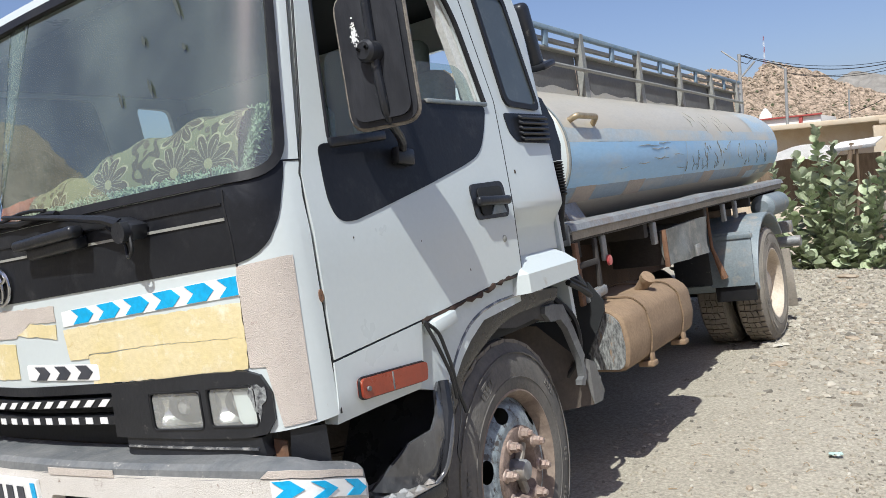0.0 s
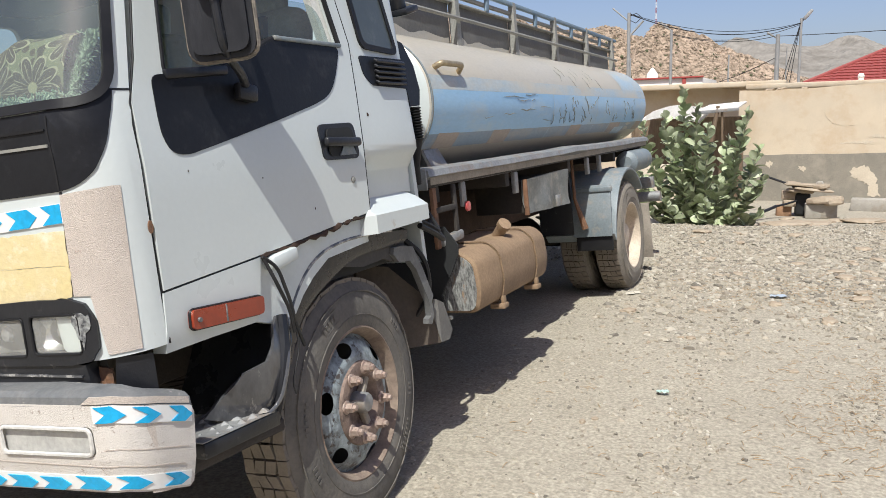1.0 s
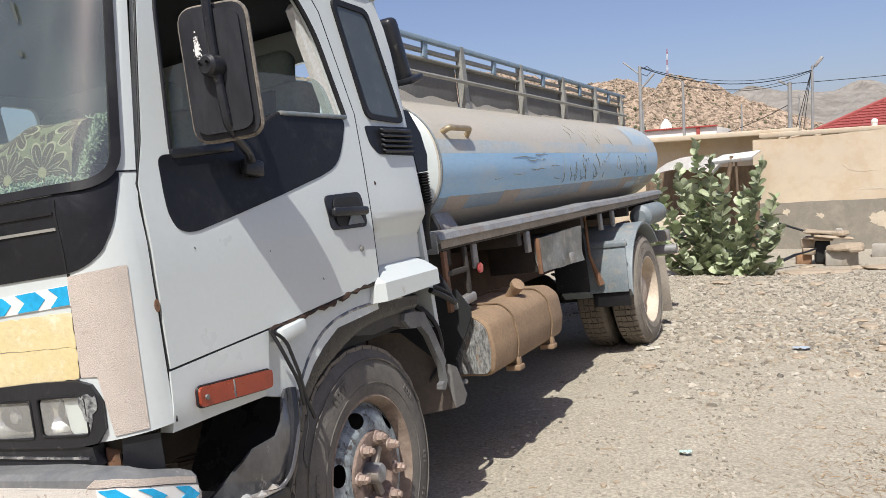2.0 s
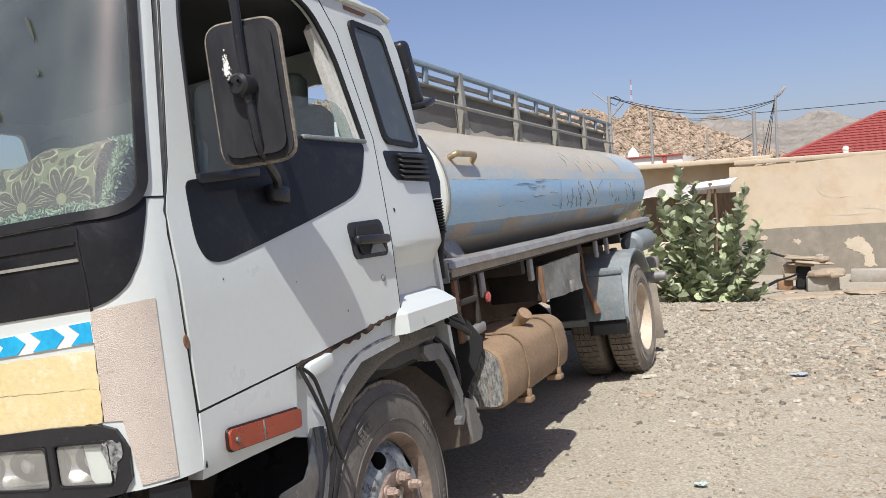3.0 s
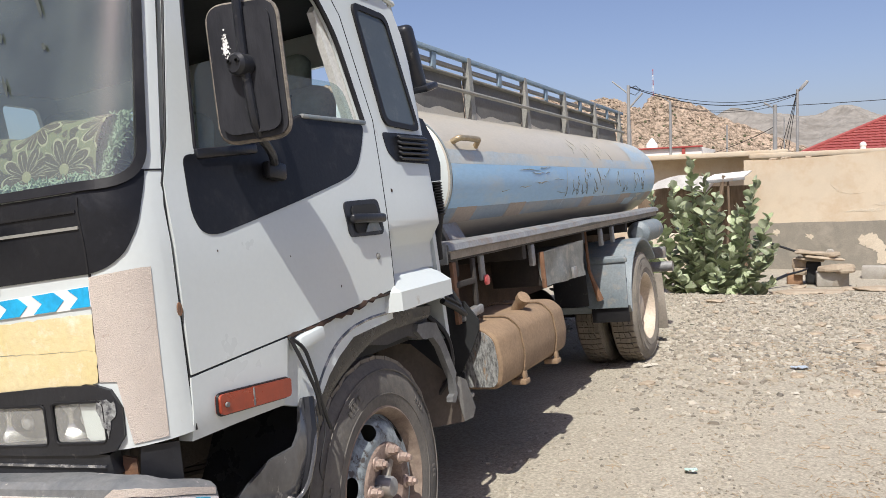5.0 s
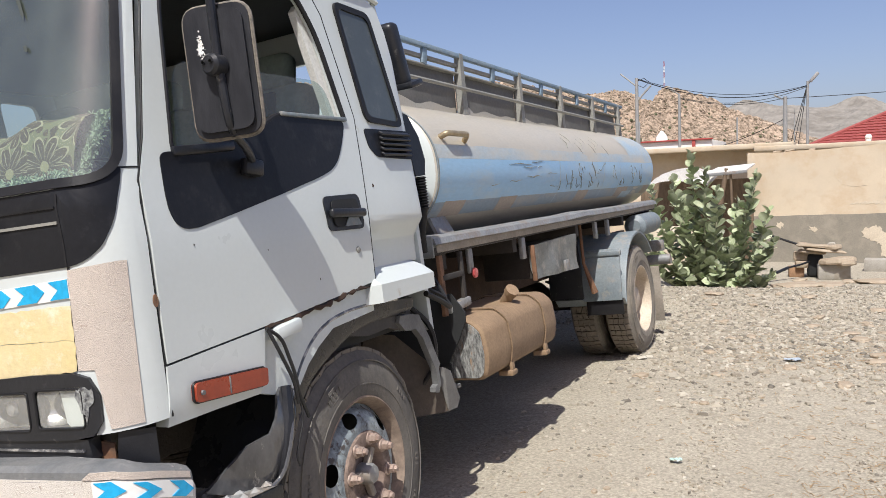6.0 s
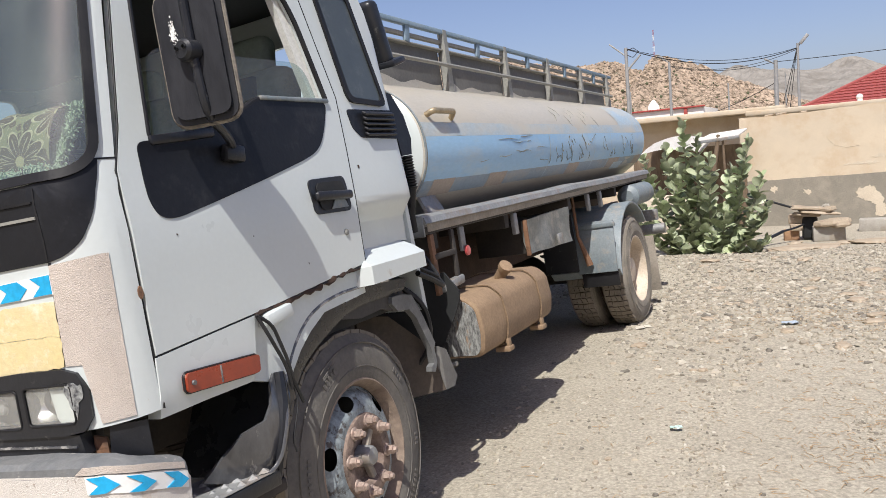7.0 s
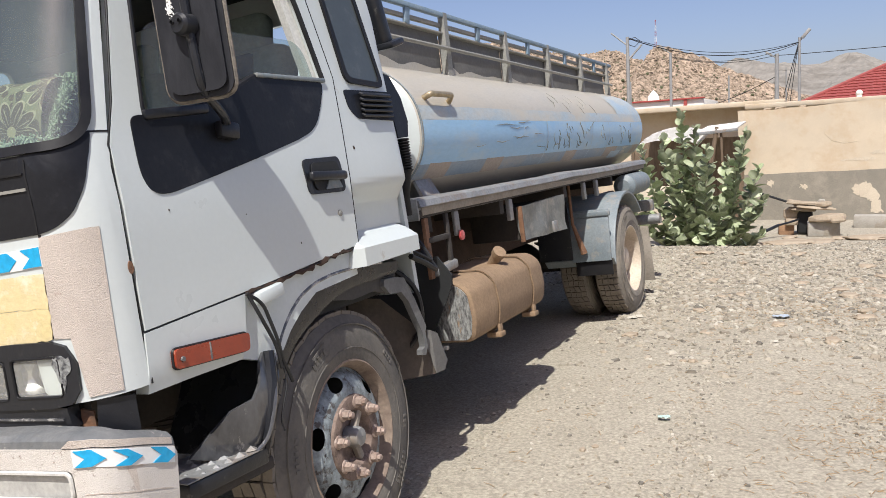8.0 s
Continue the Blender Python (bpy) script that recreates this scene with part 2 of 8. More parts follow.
TAPE = surf("cream_tape", (0.57, 0.505, 0.445), (0.51, 0.445, 0.39), rough=0.8, scale=6, fine=380, bump=0.5, dirt=(0.34, 0.25, 0.2), dirt_at=0.70, dirt_soft=0.03, dirt_scale=30, grain=0.2, crack=((0.36, 0.28, 0.23), 22, 0.03, 0.33))
YELLOW = surf("yellow_tape", (0.63, 0.52, 0.26), (0.66, 0.56, 0.34), rough=0.6, scale=7, bump=0.2, dirt=(0.76, 0.69, 0.53), dirt_at=0.62, dirt_soft=0.08, dirt_scale=11, grain=0.06, crack=((0.50, 0.38, 0.17), 7, 0.018, 0.42))
ARROWWHITE = surf("white_tape", (0.78, 0.78, 0.76), (0.72, 0.71, 0.68), rough=0.45, scale=9, bump=0.05, grain=0.03)
ARROWBLUE = surf("blue_tape", (0.01, 0.32, 0.62), (0.015, 0.38, 0.66), rough=0.4, scale=9, bump=0.05, dirt=(0.5, 0.6, 0.62), dirt_at=0.78, dirt_soft=0.02, dirt_scale=30)
ARROWDARK = surf("dark_tape", (0.03, 0.035, 0.045), (0.06, 0.06, 0.07), rough=0.5, scale=9, bump=0.05)
BUMPERTAPE = surf("stained_white_tape", (0.63, 0.595, 0.55), (0.56, 0.52, 0.47), rough=0.8, scale=5, fine=330, bump=0.4, dirt=(0.28, 0.225, 0.18), dirt_at=0.66, dirt_soft=0.03, dirt_scale=34, grain=0.14, crack=((0.33, 0.27, 0.23), 70, 0.045, 0.38))
ORANGE = surf("orange_lens", (0.30, 0.042, 0.014), (0.23, 0.03, 0.011), rough=0.3, scale=7, bump=0.1, coat=0.4, dirt=(0.55, 0.33, 0.25), dirt_at=0.70, dirt_soft=0.04, dirt_scale=22)
CHROME = surf("dull_chrome", (0.55, 0.56, 0.57), (0.4, 0.4, 0.41), rough=0.22, metal=1.0, scale=10, bump=0.05)
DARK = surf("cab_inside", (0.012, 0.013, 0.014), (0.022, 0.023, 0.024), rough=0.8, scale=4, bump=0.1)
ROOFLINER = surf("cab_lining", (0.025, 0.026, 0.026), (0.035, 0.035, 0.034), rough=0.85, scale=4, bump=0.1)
SEATGREEN = surf("green_seat_cover", (0.33, 0.39, 0.36), (0.25, 0.31, 0.29), rough=0.8, scale=6, bump=0.2)
SEATBLUE = surf("dark_blue_seat_cover", (0.05, 0.08, 0.10), (0.08, 0.115, 0.13), rough=0.8, scale=9, bump=0.2)
CREAMPLASTIC = surf("pale_pillar_trim", (0.70, 0.70, 0.67), (0.62, 0.62, 0.59), rough=0.5, scale=4, bump=0.05)
FRINGE = surf("green_fringe", (0.46, 0.55, 0.43), (0.34, 0.43, 0.32), rough=0.95, scale=25, bump=0.5)
REDCLOTH = surf("red_cloth", (0.4, 0.07, 0.04), (0.2, 0.035, 0.02), rough=0.9, scale=12, bump=0.4)
CORD = surf("black_cord", (0.012, 0.012, 0.013), rough=0.6, scale=20, bump=0.1)
BRASS = surf("brass_pipe", (0.45, 0.37, 0.24), (0.33, 0.26, 0.17), rough=0.45, metal=0.6, scale=12, bump=0.2)
REDLENS = surf("red_reflector", (0.45, 0.03, 0.03), (0.55, 0.2, 0.2), rough=0.35, scale=20, bump=0.1)

# ---- the tanker truck, in its own frame: x to its left side, y to its rear, leaning to its right ----
LEAN = 5.15
TRUCK = Matrix.Translation((-0.07, 0, 0)) @ Matrix.Rotation(radians(-LEAN), 4, "Y") @ Matrix.Translation((0.07, 0, 0))
XC = -1.2
truck = empty("tanker_truck", TRUCK)
tagged(truck, "old white cab-over water tanker truck with dusty blue-grey tank", "truck")

RX, UC, WFRONT = 0.15, 0.22, 2.1


def side_x(z):
    return -max(0.0, z - 1.5) * 0.09


def rake(z):
    return max(0.0, z - 1.62) * 0.27


def front_at(u, z, depth=0.0):
    """A place on the cab's front: u runs from the left door round the corner and across."""
    total = 2 * UC + WFRONT
    flip = u > total / 2
    if flip:
        u = total - u
    if u < UC:
        a = u / UC * math.pi / 2
        x = side_x(z) - RX + RX * math.cos(a) - depth * math.cos(a)
        y0 = 0.14 + 0.75 * rake(z)
        y = y0 - (y0 + 0.03 - rake(z)) * math.sin(a) + depth * math.sin(a)
    else:
        x = side_x(z) - RX - (u - UC)
        y = -0.03 + rake(z) - 0.06 * (1 - ((x - XC) / 1.05) ** 2) + depth
    if flip:
        x = 2 * XC - x
    return Vector((x, y, z))


def front_off(d):
    return lambda u, z, t=0.0: front_at(u, z, d + t)


def left_off(d):
    return lambda y, z, t=0.0: Vector((side_x(z) - d - t, y, z))


def right_off(d):
    return lambda y, z, t=0.0: Vector((2 * XC - side_x(z) + d + t, y, z))


def ux(x):
    """u of a place x across the front."""
    return UC + (-RX - x)


CUTV = [1.0 + 0.1 * i for i in range(1, 15)]
CUTU = [0.03 * i for i in range(1, 9)] + [0.3 + 0.1 * i for i in range(23)] + [2.54 - 0.03 * i for i in range(1, 9)]
UEND = 2 * UC + WFRONT

# glass
def glass(name, tint, gloss=0.9, clear=0.75, dust=(0.45, 0.42, 0.36), dusty=0.1, ior=1.52):
    m = bpy.data.materials.new(name)
    m.use_nodes = True
    nt = m.node_tree
    nt.nodes.clear()
    out = nt.nodes.new("ShaderNodeOutputMaterial")
    tr = nt.nodes.new("ShaderNodeBsdfTransparent")
    tr.inputs[0].default_value = (*tint, 1)
    gl = nt.nodes.new("ShaderNodeBsdfGlossy")
    gl.inputs["Roughness"].default_value = 0.03
    gl.inputs[0].default_value = (gloss, gloss, gloss, 1)
    df = nt.nodes.new("ShaderNodeBsdfDiffuse")
    df.inputs[0].default_value = (*dust, 1)
    fr = nt.nodes.new("ShaderNodeFresnel")
    fr.inputs[0].default_value = ior
    no = nt.nodes.new("ShaderNodeTexNoise")
    no.inputs["Scale"].default_value, no.inputs["Detail"].default_value = 3.0, 7.0
    co = nt.nodes.new("ShaderNodeTexCoord")
    nt.links.new(co.outputs["Object"], no.inputs["Vector"])
    mr = nt.nodes.new("ShaderNodeMapRange")
    mr.inputs[1].default_value, mr.inputs[2].default_value, mr.inputs[3].default_value, mr.inputs[4].default_value = 0.4, 0.75, dusty * 0.6, dusty * 1.6
    nt.links.new(no.outputs["Fac"], mr.inputs[0])
    mix1 = nt.nodes.new("ShaderNodeMixShader")
    nt.links.new(mr.outputs[0], mix1.inputs[0])
    nt.links.new(tr.outputs[0], mix1.inputs[1])
    nt.links.new(df.outputs[0], mix1.inputs[2])
    mix2 = nt.nodes.new("ShaderNodeMixShader")
    nt.links.new(fr.outputs[0], mix2.inputs[0])
    nt.links.new(mix1.outputs[0], mix2.inputs[1])
    nt.links.new(gl.outputs[0], mix2.inputs[2])
    nt.links.new(mix2.outputs[0], out.inputs[0])
    return m


# Windscreen dust is tinted green-grey and also stands in for reflected sky.
SCREEN = glass("windscreen_glass", (0.70, 0.80, 0.72), dusty=0.19, dust=(0.36, 0.42, 0.36), ior=2.15)
DOORGLASS = glass("door_glass", (0.66, 0.78, 0.75), dusty=0.1)
LENSGLASS = glass("lamp_glass", (0.95, 0.95, 0.93), dusty=0.24, dust=(0.72, 0.72, 0.68))
TINTED = surf("tinted_glass", (0.055, 0.066, 0.068), (0.075, 0.086, 0.086), rough=0.14, scale=3, bump=0.01, rough_var=0.05, grain=0.03, spec=0.7, dirt=(0.16, 0.155, 0.14), dirt_at=0.68, dirt_soft=0.15, dirt_scale=3)

# cab front skin: white, with the windscreen opening
WSO = rounded([(0.042, 1.655), (0.057, 2.40), (UEND - 0.057, 2.40), (UEND - 0.042, 1.655)], 0.105, 9)
FRONT = [(0.004, 1.0), (0.004, 2.44), (UEND - 0.004, 2.44), (UEND - 0.004, 1.0), (UEND - 0.30, 0.99), (UEND - 0.30, 1.165)]
FRONT += [(UEND * 0.5, 1.118), (ux(-0.78), 1.14), (ux(-0.15), 1.168), (0.285, 1.15), (0.27, 1.03), (0.235, 0.992)]
shell = part("cab_front", sheet([FRONT, WSO], front_off(0), 0.02, CUTU, CUTV), WHITE, truck)
# joint across the pillar
part("pillar_joint", sheet([[(0.002, 1.694), (0.002, 1.699), (0.05, 1.699), (0.05, 1.694)]], front_off(-0.0015), 0.003, CUTU), RUBBER, truck)
part("windscreen_seal", sheet([WSO, rounded([(0.064, 1.680), (0.079, 2.369), (UEND - 0.079, 2.369), (UEND - 0.064, 1.680)], 0.082, 9)], front_off(-0.012), 0.03, CUTU, CUTV), RUBBER, truck, "black rubber windscreen seal")
bm = bmesh.new()
pane_rows = [[bm.verts.new(front_at(0.052 + 0.012 * (k / 10) + (UEND - 0.104 - 0.024 * (k / 10)) * i / 96, 1.666 + 0.0715 * k, 0.006)) for i in range(97)] for k in range(11)]
for a, b in zip(pane_rows, pane_rows[1:]):
    for i in range(96):
        bm.faces.new((a[i], a[i + 1], b[i + 1], b[i]))
screen = part("windscreen", bm, SCREEN, truck, "dusty windscreen glass, its dust layer doubling as reflected sky", 180)
face_out(screen, (0, -1, 0))
# black cowl panel under the windscreen
COWL = [(0.046, 1.71), (0.052, 1.63), (0.072, 1.555), (0.11, 1.485), (0.15, 1.455), (0.19, 1.445), (ux(-0.6), 1.432), (UEND / 2, 1.418), (UEND - ux(-0.6), 1.432)]
COWL += [(UEND - 0.19, 1.445), (UEND - 0.15, 1.455), (UEND - 0.11, 1.485), (UEND - 0.072, 1.555), (UEND - 0.052, 1.63), (UEND - 0.046, 1.71), (UEND - 0.085, 1.672), (UEND - 0.2, 1.652), (UEND / 2, 1.652), (0.2, 1.652), (0.085, 1.672)]
part("cowl_panel", sheet([rounded(COWL, 0.03, 4)], front_off(-0.004), 0.006, CUTU, CUTV), BLACKP, truck, "black cowl panel under the windscreen")
for za, zb in ((1.558, 1.566), (1.60, 1.606)):
    part("cowl_strip", sheet([[(0.2, za + 0.002), (0.2, zb + 0.002), (UEND / 2, zb), (UEND - 0.2, zb + 0.002), (UEND - 0.2, za + 0.002), (UEND / 2, za)]], front_off(-0.008), 0.005, CUTU), RAILPAINT if za < 1.57 else RUBBER, truck)
part("cowl_seam", sheet([[(0.192, 1.447), (0.197, 1.447), (0.197, 1.64), (0.192, 1.64)]], front_off(-0.0055), 0.003, (), CUTV), RUBBER, truck)
part("front_panel_seam", sheet([[(0.203, 1.17), (0.208, 1.17), (0.196, 1.445), (0.190, 1.445)]], front_off(-0.002), 0.003, (), CUTV), RUBBER, truck)


# tapes on the front
def tape(name, pts, mat, d=-0.0035, label=""):
    return part(name, sheet([pts], front_off(d), 0.002, CUTU, CUTV), mat, truck, label)


def ragged(pts, step=0.02, amp=0.006, seed=0.0):
    """An outline torn into short uneven steps."""
    out = []
    for i, a in enumerate(pts):
        b = pts[(i + 1) % len(pts)]
        n = max(1, int(math.hypot(b[0] - a[0], b[1] - a[1]) / step))
        for k in range(n):
            u, z = a[0] + (b[0] - a[0]) * k / n, a[1] + (b[1] - a[1]) * k / n
            out.append((u + amp * noise.noise((u * 41, z * 41, 1 + seed)), z + amp * noise.noise((u * 41, z * 41, 6 + seed))))
    return out


def strip_z(u, k):
    """Height on the arrow strip: k 0 at its foot, 1 at its top."""
    f = (u - 0.2) / 0.78
    return 1.364 - 0.036 * f + k * (0.05 - 0.006 * f)


tape("white_strip", [(0.198, 1.362), (0.198, 1.416)] + [(0.3 + 0.1 * i, strip_z(0.3 + 0.1 * i, 1.05)) for i in range(7)] + [(0.96, strip_z(0.96, 1.0)), (0.96, strip_z(0.96, -0.05))] + [(0.9 - 0.1 * i, strip_z(0.9 - 0.1 * i, -0.05)) for i in range(7)], ARROWWHITE, -0.003, "white reflective strip with blue chevrons")
for i in range(6):
    u0 = 0.2 + 0.128 * i
    w, tip = (0.075, 0.032)
    if i == 0:
        pts = [(u0, strip_z(u0, 0)), (u0, strip_z(u0, 1)), (u0 + 0.066, strip_z(u0 + 0.066, 1)), (u0 + 0.034, strip_z(u0 + 0.034, 0.5)), (u0 + 0.066, strip_z(u0 + 0.066, 0))]
    else:
        u0 -= 0.045
        pts = [(u0, strip_z(u0, 0.5)), (u0 + tip, strip_z(u0 + tip, 1)), (u0 + w + tip, strip_z(u0 + w + tip, 1)), (u0 + w, strip_z(u0 + w, 0.5)), (u0 + w + tip, strip_z(u0 + w + tip, 0)), (u0 + tip, strip_z(u0 + tip, 0))]
    tape("chevron", pts, ARROWBLUE, -0.005)
tape("yellow_patch", ragged([(0.205, 1.252), (0.2, 1.345), (0.6, 1.333), (0.965, 1.318), (0.955, 1.22), (0.86, 1.225), (0.85, 1.236), (0.6, 1.249)]), YELLOW, -0.003, "faded yellow tape patch")
tape("yellow_patch", ragged([(0.206, 1.168), (0.205, 1.251), (0.6, 1.247), (0.85, 1.232), (0.85, 1.145), (0.5, 1.155)]), YELLOW, -0.0036, "faded yellow tape patch")
tape("yellow_patch", ragged([(1.27, 1.165), (1.26, 1.284), (1.6, 1.292), (1.6, 1.165)]), YELLOW, -0.003, "faded yellow tape patch")
tape("yellow_patch", ragged([(1.01, 1.29), (1.0, 1.335), (1.15, 1.345), (1.24, 1.31), (1.1, 1.3)]), YELLOW, -0.003, "torn yellow tape patch")
tape("cream_patch", ragged([(1.0, 1.345), (1.0, 1.395), (1.7, 1.40), (1.7, 1.305), (1.25, 1.303), (1.15, 1.348)]), TAPE, -0.003, "torn cream tape patch")
tape("arrow_label", rounded([(0.815, 1.156), (0.815, 1.206), (1.21, 1.213), (1.21, 1.162)], 0.012), ARROWWHITE, -0.0045, "cream label with dark arrows")
for i in range(3):
    u0 = 0.845 + 0.115 * i
    tape("dark_arrow", [(u0, 1.183), (u0 + 0.028, 1.204), (u0 + 0.085, 1.205), (u0 + 0.057, 1.184), (u0 + 0.085, 1.162), (u0 + 0.028, 1.161)], ARROWDARK, -0.0065)
# woven tape over the corner
tape("corner_tape", [(0.196, 1.437), (0.08, 1.447), (0.06, 1.446), (0.064, 1.2), (0.066, 1.008), (0.14, 1.006), (0.16, 1.168), (0.203, 1.17)], TAPE, -0.003, "woven cream tape over the cab corner")
# maker's badge as a plain ring with two inner rings
bm = bmesh.new()
bc = front_at(ux(-1.215), 1.478, -0.008)
for rx_, rz_, oz in ((0.068, 0.06, 0), (0.022, 0.045, -0.006), (0.05, 0.02, 0.03)):
    tube(bm, [bc + Vector((rx_ * math.cos(a), -0.004, oz + rz_ * math.sin(a))) for a in (2 * math.pi * i / 28 for i in range(28))], 0.006, 8, closed=True)
part("badge", bm, CHROME, truck, "plain chrome ring badge")
# wiper and cowl handle
bm = bmesh.new()
wp = [front_at(ux(-0.46), 1.60, -0.05), front_at(ux(-0.52), 1.62, -0.05), front_at(ux(-0.75), 1.655, -0.04), front_at(ux(-1.1), 1.70, -0.03)]
tube(bm, wp, [0.016, 0.013, 0.009, 0.006], 8)
box(bm, front_at(ux(-0.45), 1.585, -0.03), (0.09, 0.06, 0.05), Matrix.Rotation(radians(20), 4, "Y"), 0.014)
lathe(bm, [(-0.02, 0.001), (-0.02, 0.03), (0.02, 0.03), (0.02, 0.001)], 14, Matrix.Translation(front_at(ux(-0.44), 1.575, -0.06)) @ Matrix.Rotation(radians(90), 4, "Z"))
wiper = part("wiper", bm, PLASTIC, truck, "worn black wiper arm")
bm = bmesh.new()
tube(bm, [front_at(ux(-0.8 - 0.07 * i), 1.672 + 0.006 * math.sin(i * 1.7), -0.022) for i in range(14)], 0.011, 6)
tube(bm, [front_at(ux(-0.85 - 0.07 * i), 1.69 + 0.01 * math.sin(i), -0.03) for i in range(13)], 0.006, 6)
part("wiper_blade", bm, RUBBER, wiper)
bm = bmesh.new()
tube(bm, bent([front_at(ux(-0.42), 1.57, -0.06), front_at(ux(-0.41), 1.52, -0.07), front_at(ux(-0.45), 1.50, -0.06), front_at(ux(-0.47), 1.545, -0.04), front_at(ux(-0.55), 1.60, -0.03)], 5, 0.03), 0.005, 6)
part("washer_hose", bm, CORD, wiper)
bm = bmesh.new()
box(bm, front_at(ux(-0.82), 1.60, -0.045), (0.34, 0.05, 0.035), Matrix.Rotation(radians(-2), 4, "Y"), 0.014, 3)
box(bm, front_at(ux(-0.82), 1.57, -0.02), (0.28, 0.05, 0.04), Matrix.Rotation(radians(-2), 4, "Y"), 0.012, 3)
part("cowl_grip", bm, PLASTIC, truck, "black plastic grip under the windscreen")

# headlamp bezel, lamps, grille, lower valance
BEZ = [(0.178, 0.995), (0.155, 1.03), (0.153, 1.10), (0.175, 1.15), (0.215, 1.164), (ux(-0.3), 1.163), (ux(-0.69), 1.142), (ux(-0.70), 0.985), (ux(-0.4), 0.982), (0.24, 0.985)]
H1 = rounded([(ux(-0.315), 1.015), (ux(-0.315), 1.120), (ux(-0.53), 1.114), (ux(-0.53), 1.008)], 0.015)
H2 = rounded([(ux(-0.122), 1.022), (ux(-0.122), 1.128), (ux(-0.298), 1.122), (ux(-0.298), 1.015)], 0.015)
bezel = part("headlamp_bezel", sheet([BEZ, H1, H2], front_off(-0.012), 0.03, CUTU, CUTV), PLASTIC, truck, "scuffed black headlamp surround")
part("bezel_backing", sheet([[(0.17, 1.0), (0.17, 1.15), (ux(-0.75), 1.13), (ux(-0.75), 0.99)]], front_off(0.035), 0.01, CUTU, CUTV), DARK, truck)
LAMPGREY = surf("lamp_reflector", (0.80, 0.81, 0.78), (0.62, 0.63, 0.60), contrast=0.5, rough=0.16, metal=0.9, scale=9, fine=120, bump=0.12, stretch=(4, 4, 0.3), grain=0.05)
for xa, xb, z0 in ((-0.325, -0.52, 1.013), (-0.13, -0.29, 1.021)):
    lampo = part("headlamp", sheet([rounded([(ux(xa), z0), (ux(xa), z0 + 0.098), (ux(xb), z0 + 0.096), (ux(xb), z0 - 0.003)], 0.014)], (lambda xa, xb, z0: lambda u, z, t=0.0: front_at(u, z, 0.012 + t + 0.05 * max(0.0, 1 - ((u - ux((xa + xb) / 2)) / (0.62 * abs(xb - xa))) ** 2 - ((z - z0 - 0.048) / 0.062) ** 2)))(xa, xb, z0), 0.004, [ux(xa) + 0.012 * i for i in range(1, 17)], [z0 + 0.01 * i for i in range(1, 10)]), LAMPGREY, truck, "square clouded headlamp", 60)
    bm = bmesh.new()
    lathe(bm, [(0.0, 0.022), (0.010, 0.018), (0.014, 0.001)], 18, Matrix.Translation(front_at(ux((xa + xb) / 2), z0 + 0.052, 0.02)) @ Matrix.Rotation(radians(-90), 4, "Z"))
    part("bulb_shield", bm, STEEL, lampo)
    lens = part("lens", sheet([rounded([(ux(xa), z0), (ux(xa), z0 + 0.098), (ux(xb), z0 + 0.096), (ux(xb), z0 - 0.003)], 0.014)], front_off(-0.007), 0.0, CUTU), LENSGLASS, lampo)
    face_out(lens, (0, -1, 0))
    rim_l = [front_at(u, z, -0.011) for u, z in rounded([(ux(xa) - 0.004, z0 - 0.004), (ux(xa) - 0.004, z0 + 0.102), (ux(xb) + 0.004, z0 + 0.10), (ux(xb) + 0.004, z0 - 0.007)], 0.016)]
    bm = bmesh.new()
    tube(bm, rim_l, 0.0035, 6, closed=True)
    part("lamp_rim", bm, RUBBER, lampo)
# torn foam at the bezel's end
rn = random.Random(3)
blot = [(0.190 + (0.012 + 0.012 * rn.random()) * math.cos(a) + 0.010 * math.sin(2 * a), 1.082 + (0.035 + 0.022 * rn.random()) * math.sin(a)) for a in (2 * math.pi * i / 22 for i in range(22))]
part("torn_tape", sheet([blot], front_off(-0.0145), 0.002, CUTU), surf("tape_residue", (0.30, 0.31, 0.30), (0.05, 0.05, 0.055), rough=0.9, scale=60, bump=0.6, contrast=0.3), truck, "grey torn tape residue")
gr = part("grille_back", sheet([[(ux(-0.66), 0.93), (ux(-0.66), 1.13), (UEND - ux(-0.66), 1.13), (UEND - ux(-0.66), 0.93)]], front_off(0.09), 0.01, CUTU), DARK, truck)
for z0, h in ((1.118, 0.03), (1.075, 0.028), (1.022, 0.026)):
    bar = part("grille_bar", sheet([[(ux(-0.65), z0), (ux(-0.65), z0 + h), (UEND / 2, z0 + h - 0.012), (UEND - ux(-0.65), z0 + h), (UEND - ux(-0.65), z0), (UEND / 2, z0 - 0.012)]], front_off(-0.004), 0.05, CUTU), PLASTIC, truck, "black grille bar with white tape marks")
    if z0 < 1.1:
        for k in range(13):
            u0 = ux(-0.74 - 0.075 * k)
            zz = z0 - 0.012 * (u0 - ux(-0.65)) / (UEND / 2 - ux(-0.65))
            sk = 0.03 if z0 > 1.05 else 0.0
            part("white_mark", sheet([[(u0, zz + 0.003), (u0 - sk, zz + h - 0.003), (u0 - sk + 0.036, zz + h - 0.003), (u0 + 0.036, zz + 0.003)]], front_off(-0.007), 0.002, CUTU), ARROWWHITE, bar)
VAL = [(0.20, 0.985), (ux(-0.66), 0.985), (ux(-0.66), 0.935), (ux(-0.55), 0.905), (0.24, 0.915), (0.19, 0.93)]
val = part("valance", sheet([VAL], front_off(-0.006), 0.04, CUTU), PLASTIC, truck, "scraped black valance under the headlamps")
part("valance_rib", sheet([[(0.21, 0.952), (ux(-0.65), 0.956), (ux(-0.65), 0.962), (0.21, 0.958)]], front_off(-0.012), 0.01, CUTU), CHROMEISH, truck)
